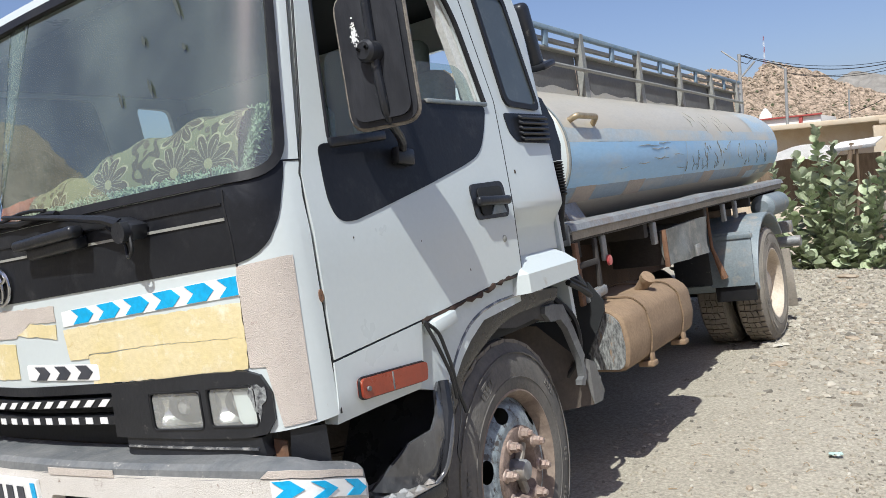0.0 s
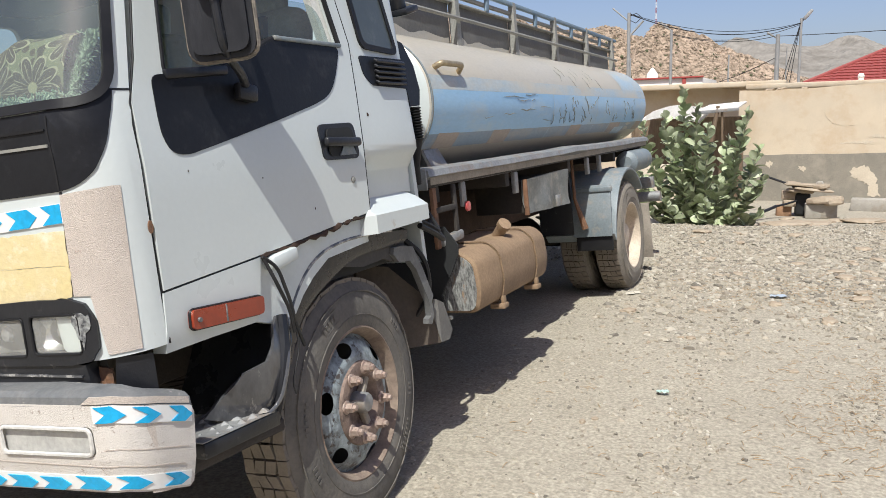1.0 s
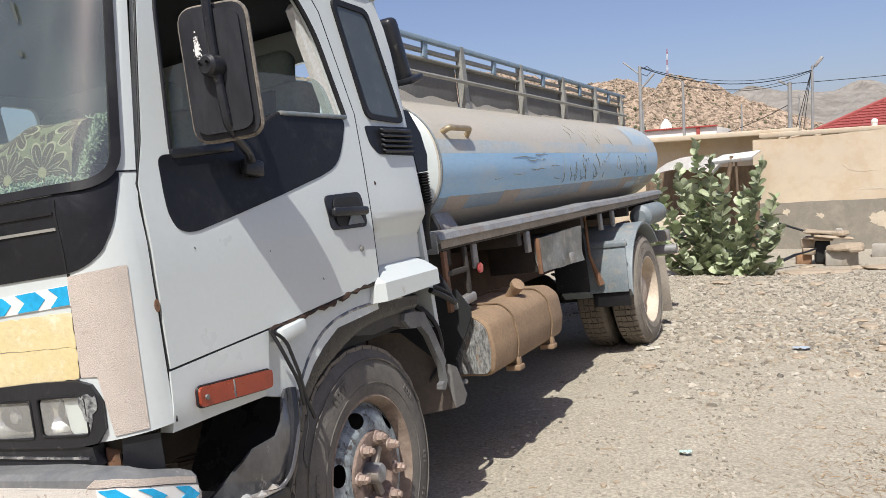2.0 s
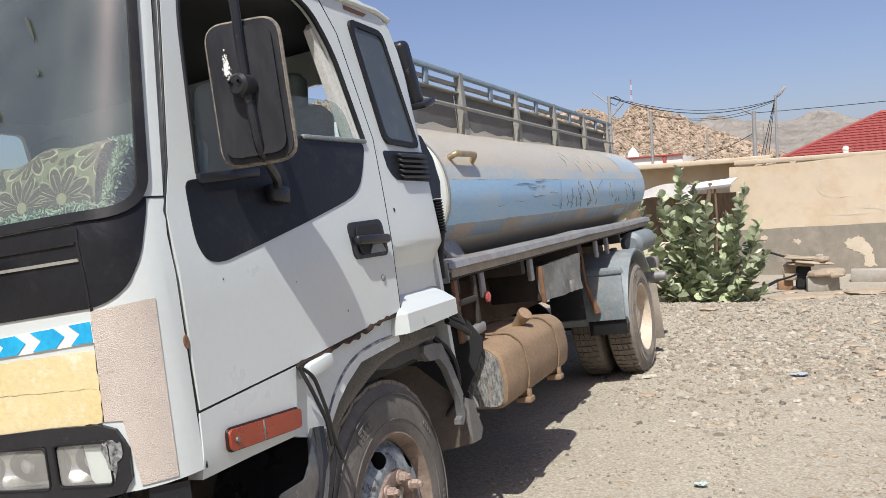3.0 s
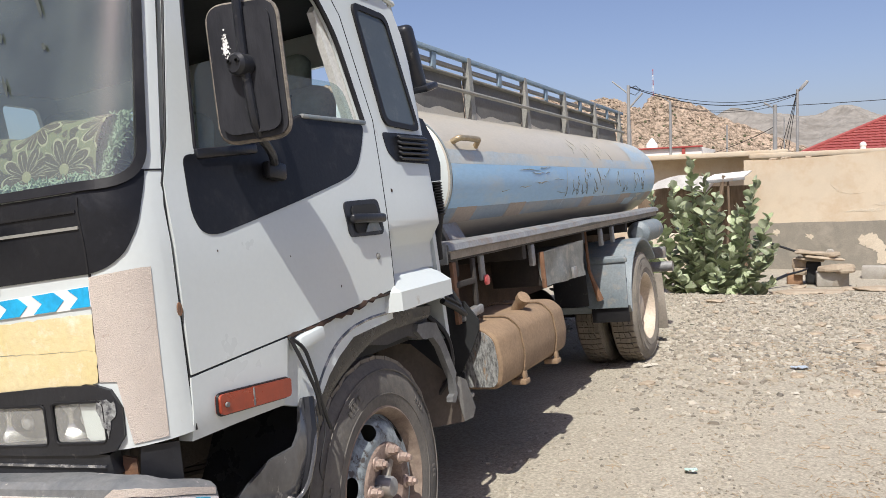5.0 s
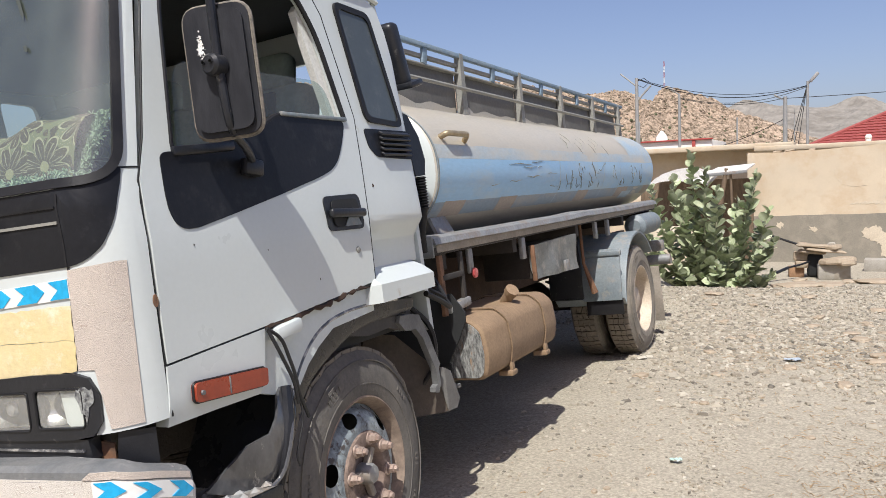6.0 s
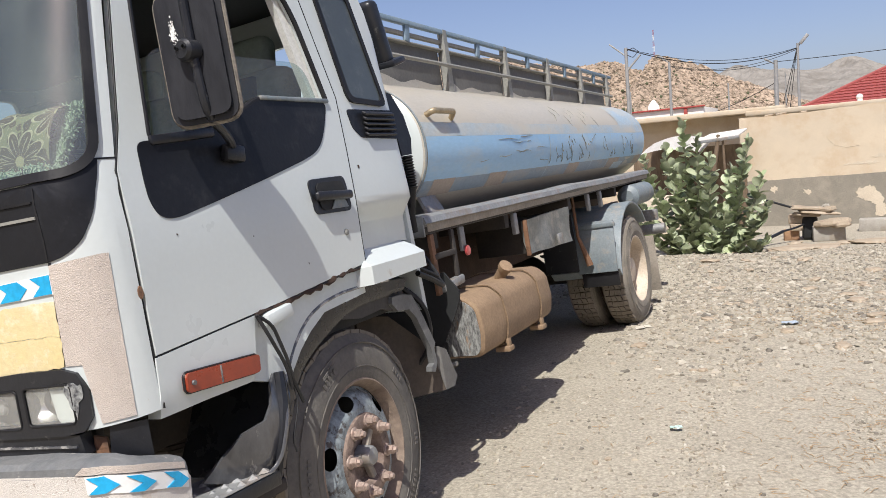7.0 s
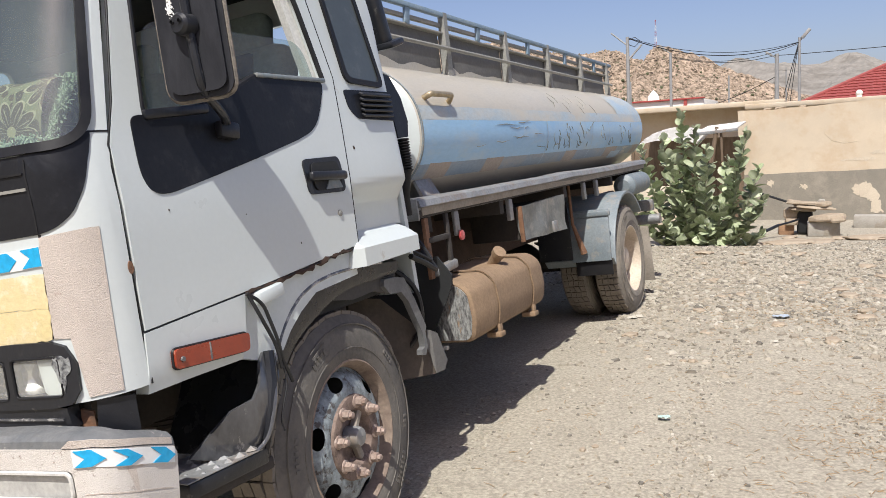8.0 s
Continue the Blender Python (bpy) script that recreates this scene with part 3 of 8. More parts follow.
part("valance_bracket", sheet([[(0.04, 0.88), (0.04, 0.985), (0.13, 0.995), (0.14, 0.90)]], front_off(0.012), 0.01, CUTU), PLASTIC, truck)
part("valance_bracket", sheet([[(0.15, 0.9), (0.15, 0.96), (0.19, 0.97), (0.2, 0.9)]], front_off(0.03), 0.01, CUTU), RUST, truck)

# ---- bumper ----
def bumper_at(s, z, d=0.0):
    """s runs from the bumper's left rear end round the corner and across."""
    if s < 0.16:
        x, y, nx, ny = 0.07, 0.17 - s, 1.0, 0.0
    elif s < 0.16 + 0.157:
        a = (s - 0.16) / 0.157 * math.pi / 2
        x, y, nx, ny = -0.03 + 0.1 * math.cos(a), 0.01 - 0.12 * math.sin(a), math.cos(a), -math.sin(a)
    elif s <= 1.4871:
        v = s - 0.317
        x, y, nx, ny = -0.03 - v, -0.11 - 0.06 * math.sin(min(1, v / 1.0) * math.pi / 2), -0.03, -1.0
    else:
        p = bumper_at(2 * 1.487 - s, z, d)
        return Vector((2 * XC - p.x, p.y, z))
    tuck = 0.02 * max(0.0, (0.76 - z) / 0.12)
    z -= 0.091 * max(0.0, 1 - s / 0.265) ** 1.1
    return Vector((x + nx * (-d - tuck), y + ny * (-d - tuck), z))


def bump_off(d):
    return lambda s, z, t=0.0: bumper_at(s, z, d + t)


SCUT = [0.08, 0.12] + [0.16 + 0.02 * i for i in range(9)] + [0.317 + 0.15 * i for i in range(16)] + [2.974 - 0.16 - 0.02 * i for i in range(9)]
SEND = 2.974
LAMPS = [rounded([(0.327, 0.768), (0.327, 0.848), (0.66, 0.846), (0.66, 0.762)], 0.02)]
HOLE = [rounded([(1.02, 0.735), (1.02, 0.825), (1.26, 0.82), (1.26, 0.73)], 0.015)]
FACE = [(0.085, 0.674), (0.07, 0.69), (0.045, 0.89), (0.055, 0.908), (0.7, 0.902), (SEND / 2, 0.888), (SEND - 0.7, 0.902), (SEND - 0.055, 0.908), (SEND - 0.045, 0.89), (SEND - 0.07, 0.69), (SEND - 0.085, 0.674), (SEND / 2, 0.638)]
bump = part("bumper", sheet([FACE] + LAMPS + HOLE, bump_off(0), 0.04, SCUT, (0.72, 0.76, 0.8)), BUMPERTAPE, truck, "bumper covered in stained white tape")
part("bumper_backing", sheet([[(0.4, 0.7), (0.4, 0.86), (1.35, 0.86), (1.35, 0.7)]], bump_off(0.06), 0.01, SCUT), DARK, bump)
bm = bmesh.new()
ring = [[0.908, 0.0], [0.932, 0.004], [0.945, 0.02], [0.95, 0.16]]
rows_ = []
for i in range(61):
    s_ = 0.05 + (SEND - 0.1) * i / 60
    dz = -0.02 * math.sin(math.pi * min(s_, SEND - s_) / SEND)
    rows_.append([bm.verts.new(bumper_at(s_, z, min(d, 0.06 + 0.1 * min(1.0, max(0.0, min(s_, SEND - s_) - 0.33) / 0.7))) + Vector((0, 0, dz))) for z, d in ring])
for a, b in zip(rows_, rows_[1:]):
    for j in range(3):
        bm.faces.new((a[j], a[j + 1], b[j + 1], b[j]))
part("bumper_top", bm, surf("scuffed_bumper_top", (0.10, 0.108, 0.115), (0.19, 0.19, 0.185), rough=0.5, scale=9, bump=0.25, dirt=(0.36, 0.34, 0.31), dirt_at=0.64, dirt_soft=0.03, dirt_scale=16), bump, "scuffed grey bumper top")
part("top_tape", sheet([[(0.06, 0.912), (0.06, 0.930), (0.32, 0.928), (0.35, 0.908)]], bump_off(-0.003), 0.003, SCUT), TAPE, bump)
part("top_tape", sheet([[(0.92, 0.892), (0.92, 0.912), (1.25, 0.908), (1.25, 0.886)]], bump_off(-0.003), 0.003, SCUT), TAPE, bump)
part("fog_lamp", sheet([rounded([(0.332, 0.772), (0.332, 0.844), (0.655, 0.842), (0.655, 0.766)], 0.018)], bump_off(0.008), 0.02, SCUT), surf("clouded_lens", (0.36, 0.36, 0.34), (0.48, 0.47, 0.44), rough=0.2, scale=11, bump=0.1, coat=0.5), bump, "clouded rectangular fog lamp")
bm = bmesh.new()
tube(bm, [bumper_at(u, z, -0.002) for u, z in rounded([(0.335, 0.774), (0.335, 0.842), (0.652, 0.84), (0.652, 0.768)], 0.018)], 0.006, 6, closed=True)
part("fog_lamp_rim", bm, surf("clear_rim", (0.62, 0.61, 0.58), (0.5, 0.49, 0.46), rough=0.25, scale=12, bump=0.05, coat=0.4), bump)
part("white_strip", sheet([[(0.06, 0.86), (0.053, 0.905), (0.318, 0.903), (0.318, 0.858)]], bump_off(-0.003), 0.003, SCUT), ARROWWHITE, bump)
part("white_strip", sheet([[(0.085, 0.68), (0.08, 0.722), (0.95, 0.702), (0.95, 0.66)]], bump_off(-0.003), 0.003, SCUT), ARROWWHITE, bump)
for s0, w, zt, h in ((0.056, 0.045, 0.904, 0.043), (0.16, 0.03, 0.903, 0.043), (0.235, 0.045, 0.903, 0.043), (0.09, 0.05, 0.719, 0.036), (0.2, 0.05, 0.716, 0.036), (0.30, 0.085, 0.713, 0.037), (0.44, 0.075, 0.704, 0.036), (0.56, 0.075, 0.702, 0.036), (0.68, 0.075, 0.70, 0.036), (0.80, 0.07, 0.698, 0.036)):
    tip = 0.03
    part("chevron", sheet([[(s0, zt - h / 2), (s0 + tip, zt), (s0 + tip + w, zt - 0.001), (s0 + w, zt - h / 2), (s0 + tip + w, zt - h), (s0 + tip, zt - h)]], bump_off(-0.006), 0.003, SCUT), ARROWBLUE, bump)
for s0, s1, za, zb in ((0.15, 0.2, 0.67, 0.885), (0.08, 0.30, 0.79, 0.793), (0.1, 0.8, 0.742, 0.745)):
    part("tape_fold", sheet([[(s0, za), (s0, zb), (s1, zb - 0.004), (s1, za - 0.004)]], bump_off(-0.0015), 0.002, SCUT), TAPE, bump)
plate = part("number_plate", sheet([[(1.32, 0.72), (1.32, 0.865), (1.64, 0.865), (1.64, 0.72)]], bump_off(-0.012), 0.01, SCUT), ARROWWHITE, bump, "white number plate with plain bars")
for k in range(3):
    part("plate_bar", sheet([[(1.40 + 0.07 * k, 0.75), (1.40 + 0.07 * k, 0.84), (1.44 + 0.07 * k, 0.84), (1.44 + 0.07 * k, 0.75)]], bump_off(-0.015), 0.002), ARROWDARK, plate)
part("plate_bar", sheet([[(1.33, 0.73), (1.33, 0.855), (1.355, 0.855), (1.355, 0.73)]], bump_off(-0.015), 0.002), ARROWBLUE, plate)

# ---- left door ----
WIN = rounded([(0.285, 1.745), (0.35, 2.22), (0.40, 2.38), (0.55, 2.42), (0.93, 2.41), (1.04, 2.36), (1.13, 2.22), (1.215, 1.882), (0.82, 1.89), (0.62, 1.80), (0.52, 1.768)], [0.02, 0.3, 0.1, 0.1, 0.1, 0.1, 0.2, 0.02, 0.06, 0.1, 0.05])
DOOR = [(0.148, 1.146), (0.148, 1.66), (0.19, 1.78), (0.33, 2.40), (0.40, 2.46), (1.08, 2.45), (1.18, 2.30), (1.275, 1.90), (1.262, 1.70), (1.242, 1.5), (1.236, 1.238), (0.68, 1.186)]
door = part("door", sheet([DOOR, WIN], left_off(-0.002), 0.03, [0.25, 0.5, 0.75, 1.0], CUTV), WHITE, truck, "white cab door, closed, window half lowered")
BELT = [(0.232, 1.738), (0.226, 1.62), (0.228, 1.57), (0.245, 1.53), (0.275, 1.513), (0.32, 1.512), (0.475, 1.544), (0.72, 1.598), (0.967, 1.657), (1.05, 1.683), (1.10, 1.715), (1.135, 1.76), (1.16, 1.80), (1.20, 1.878), (0.82, 1.885), (0.62, 1.797), (0.52, 1.763), (0.29, 1.742)]
part("belt_panel", sheet([rounded(BELT, 0.035, 4)], left_off(-0.005), 0.004, [0.5, 0.75, 1.0], CUTV), BLACKP, door, "black panel under the door window")
bm = bmesh.new()
tube(bm, [Vector((side_x(z) - 0.004, y, z)) for y, z in WIN], 0.010, 8, closed=True)
part("window_seal", bm, RUBBER, door, "weathered rubber window seal")
bm = bmesh.new()
box(bm, (side_x(1.76) + 0.002, 0.41, 1.752), (0.03, 0.26, 0.03), Matrix.Rotation(radians(5), 4, "X"), 0.008)
part("window_ledge", bm, PLASTIC, door)
part("window_ledge", boxed((side_x(1.88) + 0.002, 1.01, 1.885), (0.022, 0.40, 0.016), None, 0.005), MUDGREY, door)
pane = part("window_pane", sheet([rounded([(0.32, 1.72), (0.37, 2.03), (1.14, 2.035), (1.19, 1.84), (0.8, 1.84), (0.55, 1.72)], [0.01, 0.08, 0.08, 0.01, 0.01, 0.01])], left_off(0.02), 0.0, (), CUTV), DOORGLASS, door, "half lowered door glass")
face_out(pane, (1, 0, 0))
bm = bmesh.new()
for loop in ([(0.143, 1.0), (0.143, 1.66), (0.186, 1.78), (0.325, 2.40)], [(1.24, 1.24), (1.247, 1.5), (1.267, 1.70), (1.28, 1.90), (1.186, 2.30), (1.085, 2.455)], [(0.145, 1.141), (0.68, 1.181), (1.24, 1.232)]):
    tube(bm, [Vector((side_x(z) - 0.001, y, z)) for y, z in loop], 0.0032, 6)
part("door_gap", bm, RUBBER, door)
# handle in its cup
bm = sheet([rounded([(0.965, 1.455), (0.955, 1.585), (1.19, 1.59), (1.2, 1.452)], 0.03)], left_off(-0.008), 0.01)
han = part("handle_cup", bm, PLASTIC, door, "black plastic door handle")
# Near-black plate on the flat cup stands in for the shade of its recess.
part("cup_hollow", sheet([rounded([(1.0, 1.468), (0.995, 1.57), (1.17, 1.572), (1.175, 1.466)], 0.03)], left_off(-0.0115), 0.003), DARK, han)
bm = bmesh.new()
box(bm, (0.024, 1.075, 1.518), (0.026, 0.225, 0.034), Matrix.Rotation(radians(-2), 4, "X"), 0.012, 3)
part("handle_bar", bm, PLASTIC, han)
part("cup_flap", sheet([[(1.06, 1.468), (1.09, 1.505), (1.15, 1.50), (1.17, 1.468)]], left_off(-0.016), 0.004), MUDGREY, han)
bm = bmesh.new()
lathe(bm, [(0.0, 0.013), (0.004, 0.012), (0.006, 0.009), (0.006, 0.001)], 16, Matrix.Translation((0.002, 1.142, 1.372)))
part("lock", bm, RAILPAINT, door)
bm = bmesh.new()
lathe(bm, [(-0.004, 0.012), (0.003, 0.012), (0.003, 0.001)], 12, Matrix.Translation((0.0, 0.135, 1.325)) @ Matrix.Diagonal((1, 0.7, 1.5, 1)))
part("rust_hole", bm, RUST, truck)

# ---- quarter panel behind the door ----
QUART = [(1.243, 1.235), (1.249, 1.5), (1.27, 1.70), (1.283, 1.90), (1.19, 2.30), (1.09, 2.46), (1.5, 2.46), (1.62, 2.40), (1.66, 2.30), (1.755, 1.9), (1.765, 1.49), (1.745, 1.40), (1.735, 1.275), (1.6, 1.288), (1.3, 1.27)]


def quarter_at(y, z, t=0.0):
    inn = 0.055 * min(1.0, max(0.0, (1.47 - z) / 0.08)) * min(1.0, max(0.0, (y - 1.25) / 0.03))
    back_round = 0.07 * max(0.0, (y - 1.66) / 0.1) ** 2
    return Vector((side_x(z) - inn - back_round - t, y, z))


quarter = part("quarter_panel", sheet([QUART], quarter_at, 0.02, [1.28, 1.66, 1.69, 1.72, 1.75], [1.3, 1.39, 1.41, 1.43, 1.45, 1.47] + CUTV), WHITE, truck, "white rear quarter of the cab")
QW = rounded([(1.275, 2.375), (1.535, 2.365), (1.645, 1.872), (1.355, 1.885)], 0.045)
QI = rounded([(1.30, 2.35), (1.515, 2.34), (1.617, 1.895), (1.378, 1.907)], 0.035)
part("quarter_seal", sheet([QW, QI], left_off(-0.012), 0.012, (), CUTV), RUBBER, quarter)
part("quarter_glass", sheet([QI], left_off(-0.006), 0.004, (), CUTV), TINTED, quarter, "dark tinted quarter window")
part("vent_panel", sheet([rounded([(1.33, 1.856), (1.70, 1.858), (1.70, 1.73), (1.40, 1.738), (1.345, 1.78)], 0.02)], left_off(-0.004), 0.005), BLACKP, quarter)
bm = bmesh.new()
for k in range(5):
    box(bm, (side_x(1.8) + 0.016, 1.545, 1.752 + 0.0215 * k), (0.022, 0.235, 0.012), Matrix.Rotation(radians(30), 4, "Y"), 0.003, 1)
part("vent_slats", bm, PLASTIC, quarter, "black ribbed air vent")
# white fairing behind the wheel arch
cap = sheet([rounded([(1.176, 1.148), (1.203, 1.232), (1.253, 1.281), (1.36, 1.286), (1.616, 1.292), (1.741, 1.203), (1.716, 1.158)], [0.006, 0.01, 0.02, 0.01, 0.03, 0.03, 0.012], 4)], lambda y, z, t=0.0: Vector((0.036 - 0.10 * max(0.0, (z - 1.222) / 0.07) - 0.06 * max(0.0, (1.225 - y) / 0.05) - 0.05 * max(0.0, (y - 1.66) / 0.08) - t, y, z)), 0.06, [1.2, 1.225, 1.66, 1.70], [1.215, 1.222, 1.23])
part("wheel_arch_cap", cap, WHITE, truck, "white plastic cap over the wheel arch", 24)
# sill panel with the indicator
LOW = [(0.13, 0.972), (0.142, 1.139), (0.35, 1.155), (0.555, 1.170), (0.537, 1.08), (0.516, 0.968), (0.31, 0.972)]
low = part("lower_panel", sheet([LOW], lambda y, z, t=0.0: Vector((-0.012 * max(0, (1.03 - z) / 0.06) + 0.004 - t, y, z)), 0.05, [0.3, 0.45], [1.0, 1.03, 1.06, 1.1]), WHITE, truck, "white panel below the door")
IND = rounded([(0.214, 1.018), (0.217, 1.074), (0.522, 1.052), (0.515, 0.997)], 0.014)
ind = part("indicator", sheet([IND], left_off(-0.026), 0.024, (0.27, 0.37, 0.47)), ORANGE, truck, "orange side indicator lens")
bm = bmesh.new()
tube(bm, [Vector((0.012, y, z)) for y, z in IND], 0.005, 6, closed=True)
part("indicator_rim", bm, RUBBER, ind)
part("lens_divider", sheet([[(0.345, 1.012), (0.347, 1.064), (0.352, 1.064), (0.35, 1.012)]], left_off(-0.028), 0.003), CHROMEISH, ind)
bm = bmesh.new()
lathe(bm, [(0.0, 0.008), (0.006, 0.007), (0.006, 0.001)], 10, Matrix.Translation((0.027, 0.236, 1.043)))
part("lens_screw", bm, CHROMEISH, ind)
# door sill, worn, with its step bracket
part("door_sill", sheet([[(0.50, 0.975), (0.54, 1.166), (0.9, 1.2), (1.232, 1.232), (1.235, 1.12), (0.95, 1.10), (0.85, 1.05), (0.78, 1.0), (0.72, 0.94), (0.66, 0.925), (0.60, 0.94)]], left_off(0.02), 0.04), surf("flaked_white_paint", (0.60, 0.64, 0.63), (0.55, 0.59, 0.58), rough=0.45, scale=4, bump=0.12, dirt=(0.08, 0.055, 0.04), dirt_at=0.70, dirt_soft=0.02, dirt_scale=26, grain=0.03), truck, "flaked white door sill")
bm = bmesh.new()
box(bm, (0.0, 0.655, 1.15), (0.06, 0.13, 0.045), Matrix.Rotation(radians(7), 4, "X"), 0.008)
part("sill_block", bm, WHITE, truck)
bm = bmesh.new()
rn = random.Random(5)
tube(bm, [Vector((-0.004 + rn.uniform(-0.004, 0.006), 0.56 + 0.03 * i, 1.168 + 0.094 * (0.56 + 0.03 * i - 0.56) + rn.uniform(-0.008, 0.004))) for i in range(23)], [rn.uniform(0.004, 0.014) for _ in range(23)], 6)
part("rotten_seam", bm, RUSTD, truck, "rusted seam under the door")

# ---- front wheel arch, splash guard, step ----
def archway(name, outer, inner, x0, x1, mat, label="", fall=0.02, k=0.2):
    """A curved band between two lines of (y, z), from x0 in to x1."""
    bm = bmesh.new()
    rows = []
    for (a, b), (c, d) in zip(outer, inner):
        rows.append([bm.verts.new(p) for p in ((x1, a, b), (x0 - fall, a, b), (x0, a * (1 - k) + c * k, b * (1 - k) + d * k), (x0, c * 0.75 + a * 0.25, d * 0.75 + b * 0.25), (x0 - 0.015, c, d), (x1, c, d))])
    for p, q in zip(rows, rows[1:]):
        for j in range(6):
            bm.faces.new((p[j], p[(j + 1) % 6], q[(j + 1) % 6], q[j]))
    bm.faces.new(rows[0])
    bm.faces.new(rows[-1][::-1])
    return part(name, bm, mat, truck, label)


arch_o = [(0.505, 0.645), (0.56, 0.735), (0.61, 0.82), (0.648, 0.90), (0.69, 0.98), (0.728, 1.035), (0.777, 1.086), (0.835, 1.129), (0.918, 1.157), (1.044, 1.170), (1.222, 1.168), (1.40, 1.158), (1.56, 1.140)]
arch_i = [(0.555, 0.620), (0.625, 0.715), (0.675, 0.79), (0.715, 0.842), (0.757, 0.893), (0.804, 0.937), (0.865, 0.972), (0.937, 1.002), (1.02, 1.034), (1.115, 1.062), (1.245, 1.076), (1.40, 1.072), (1.535, 1.070)]
arch_o, arch_i = ([tuple(v) for v in bent([(0, *q) for q in line_pts], 3, 0.06)] for line_pts in (arch_o, arch_i))
arch_o, arch_i = ([(q[1], q[2]) for q in line_pts] for line_pts in (arch_o, arch_i))
archway("wheel_arch", arch_o, arch_i, -0.022, -0.42, ARCHBLACK, "scuffed glossy black front mudguard", 0.05, 0.25)
# Mudguard lip; its pale grey stands in for the highlight along the edge.
bm = bmesh.new()
tube(bm, [Vector((-0.024, a * 0.8 + c * 0.2, b * 0.8 + d * 0.2)) for (a, b), (c, d) in zip(arch_o[6:44], arch_i[6:44])], 0.008, 8)
part("arch_lip", bm, CHROMEISH, truck, "glossy worn mudguard lip with its highlight put into the colour")
# grey underside of the arch behind the wheel, bent stay and flap
part("arch_skirt", sheet([[(1.05, 1.05), (1.25, 1.085), (1.56, 1.09), (1.56, 1.02), (1.46, 1.0), (1.38, 1.025), (1.22, 1.02)]], lambda y, z, t=0.0: Vector((-0.05 - t, y, z)), 0.02), surf("dusty_black_liner", (0.05, 0.046, 0.042), (0.085, 0.078, 0.07), rough=0.8, scale=6, bump=0.2), truck)
part("mudguard_stay", sheet([[(1.428, 1.034), (1.44, 1.062), (1.52, 1.058), (1.60, 1.042), (1.625, 1.0), (1.67, 0.929), (1.738, 0.791), (1.722, 0.77), (1.727, 0.70), (1.70, 0.665), (1.668, 0.675), (1.672, 0.695), (1.70, 0.705), (1.695, 0.775), (1.61, 0.935), (1.56, 0.985), (1.471, 0.993)]], lambda y, z, t=0.0: Vector((-0.03 - t, y, z)), 0.03), surf("grey_worn_stay", (0.17, 0.175, 0.175), (0.10, 0.10, 0.10), rough=0.5, scale=9, bump=0.15), truck, "bent grey mudguard stay")
part("mud_flap", sheet([[(1.46, 0.62), (1.50, 0.98), (1.62, 0.95), (1.74, 0.80), (1.784, 0.765), (1.857, 0.731), (1.922, 0.584), (1.885, 0.546), (1.80, 0.55), (1.62, 0.56)]], lambda y, z, t=0.0: Vector((-0.05 - 0.25 * max(0, (1.80 - y) / 0.34) - t, y, z)), 0.012, (1.55, 1.65, 1.72, 1.8)), surf("dusty_rubber", (0.055, 0.045, 0.036), (0.10, 0.08, 0.062), rough=0.9, scale=7, bump=0.2), truck, "dusty black rubber mud flap")
part("flap_face", sheet([[(1.776, 0.69), (1.784, 0.765), (1.857, 0.731), (1.922, 0.584), (1.885, 0.546), (1.80, 0.552)]], lambda y, z, t=0.0: Vector((-0.044 - 0.25 * max(0, (1.80 - y) / 0.34) - t, y, z)), 0.004, (1.8,)), surf("grey_flap", (0.17, 0.165, 0.155), (0.12, 0.115, 0.105), rough=0.7, scale=8, bump=0.1), truck)
# splash guard and step in front of the wheel
part("splash_guard", sheet([[(0.30, 0.715), (0.34, 0.755), (0.425, 0.825), (0.50, 0.842), (0.545, 0.88), (0.575, 0.935), (0.61, 0.965), (0.66, 0.95), (0.64, 0.88), (0.59, 0.78), (0.53, 0.68), (0.50, 0.645), (0.42, 0.665)]], lambda y, z, t=0.0: Vector((-0.02 + 0.045 * math.sin((z - 0.64) * 9) - 0.45 * max(0, (0.50 - y)) - t, y, z)), 0.012, (0.4, 0.5, 0.55), (0.7, 0.75, 0.8, 0.85, 0.9)), GUARD, truck, "glossy black splash guard, cracked")
bm = bmesh.new()
tube(bm, bent([(0.0, 0.455, 0.66), (0.03, 0.53, 0.70), (0.04, 0.585, 0.82), (0.012, 0.635, 0.955)], 6, 0.08), [0.004] + [0.007] * 14 + [0.005], 8)
part("guard_rib", bm, GUARD, truck)
bm = bmesh.new()
tube(bm, [(0.0, 0.625, 0.965), (0.015, 0.60, 0.87), (0.015, 0.565, 0.76), (0.0, 0.53, 0.64)], [0.018, 0.024, 0.022, 0.014], 8)
part("guard_edge", bm, PLASTIC, truck)
bm = bmesh.new()
box(bm, (-0.10, 0.36, 0.655), (0.24, 0.34, 0.05), Matrix.Rotation(radians(-3), 4, "X"), 0.008)
step = part("step", bm, PLASTIC, truck, "checker plate cab step")
part("step_plate", boxed((-0.09, 0.345, 0.6835), (0.22, 0.32, 0.004), Matrix.Rotation(radians(-3), 4, "X"), 0.001, 1), STEEL, step)
bm = bmesh.new()
for i in range(6):
    for j in range(4):
        c = Vector((-0.005 - 0.045 * j, 0.22 + 0.052 * i + (0.026 if j % 2 else 0), 0.682))
        vs = [bm.verts.new(c + Vector(o)) for o in ((0.022, 0, 0), (0, 0.026, 0), (-0.022, 0, 0), (0, -0.026, 0), (0, 0, 0.013))]
        for k in range(4):
            bm.faces.new((vs[k], vs[(k + 1) % 4], vs[4]))
part("step_studs", bm, STEEL, step)
bm = bmesh.new()
box(bm, (-0.10, 0.40, 0.595), (0.10, 0.46, 0.045), Matrix.Rotation(radians(-3), 4, "X"), 0.01)
part("step_rail", bm, CHASSIS, truck)
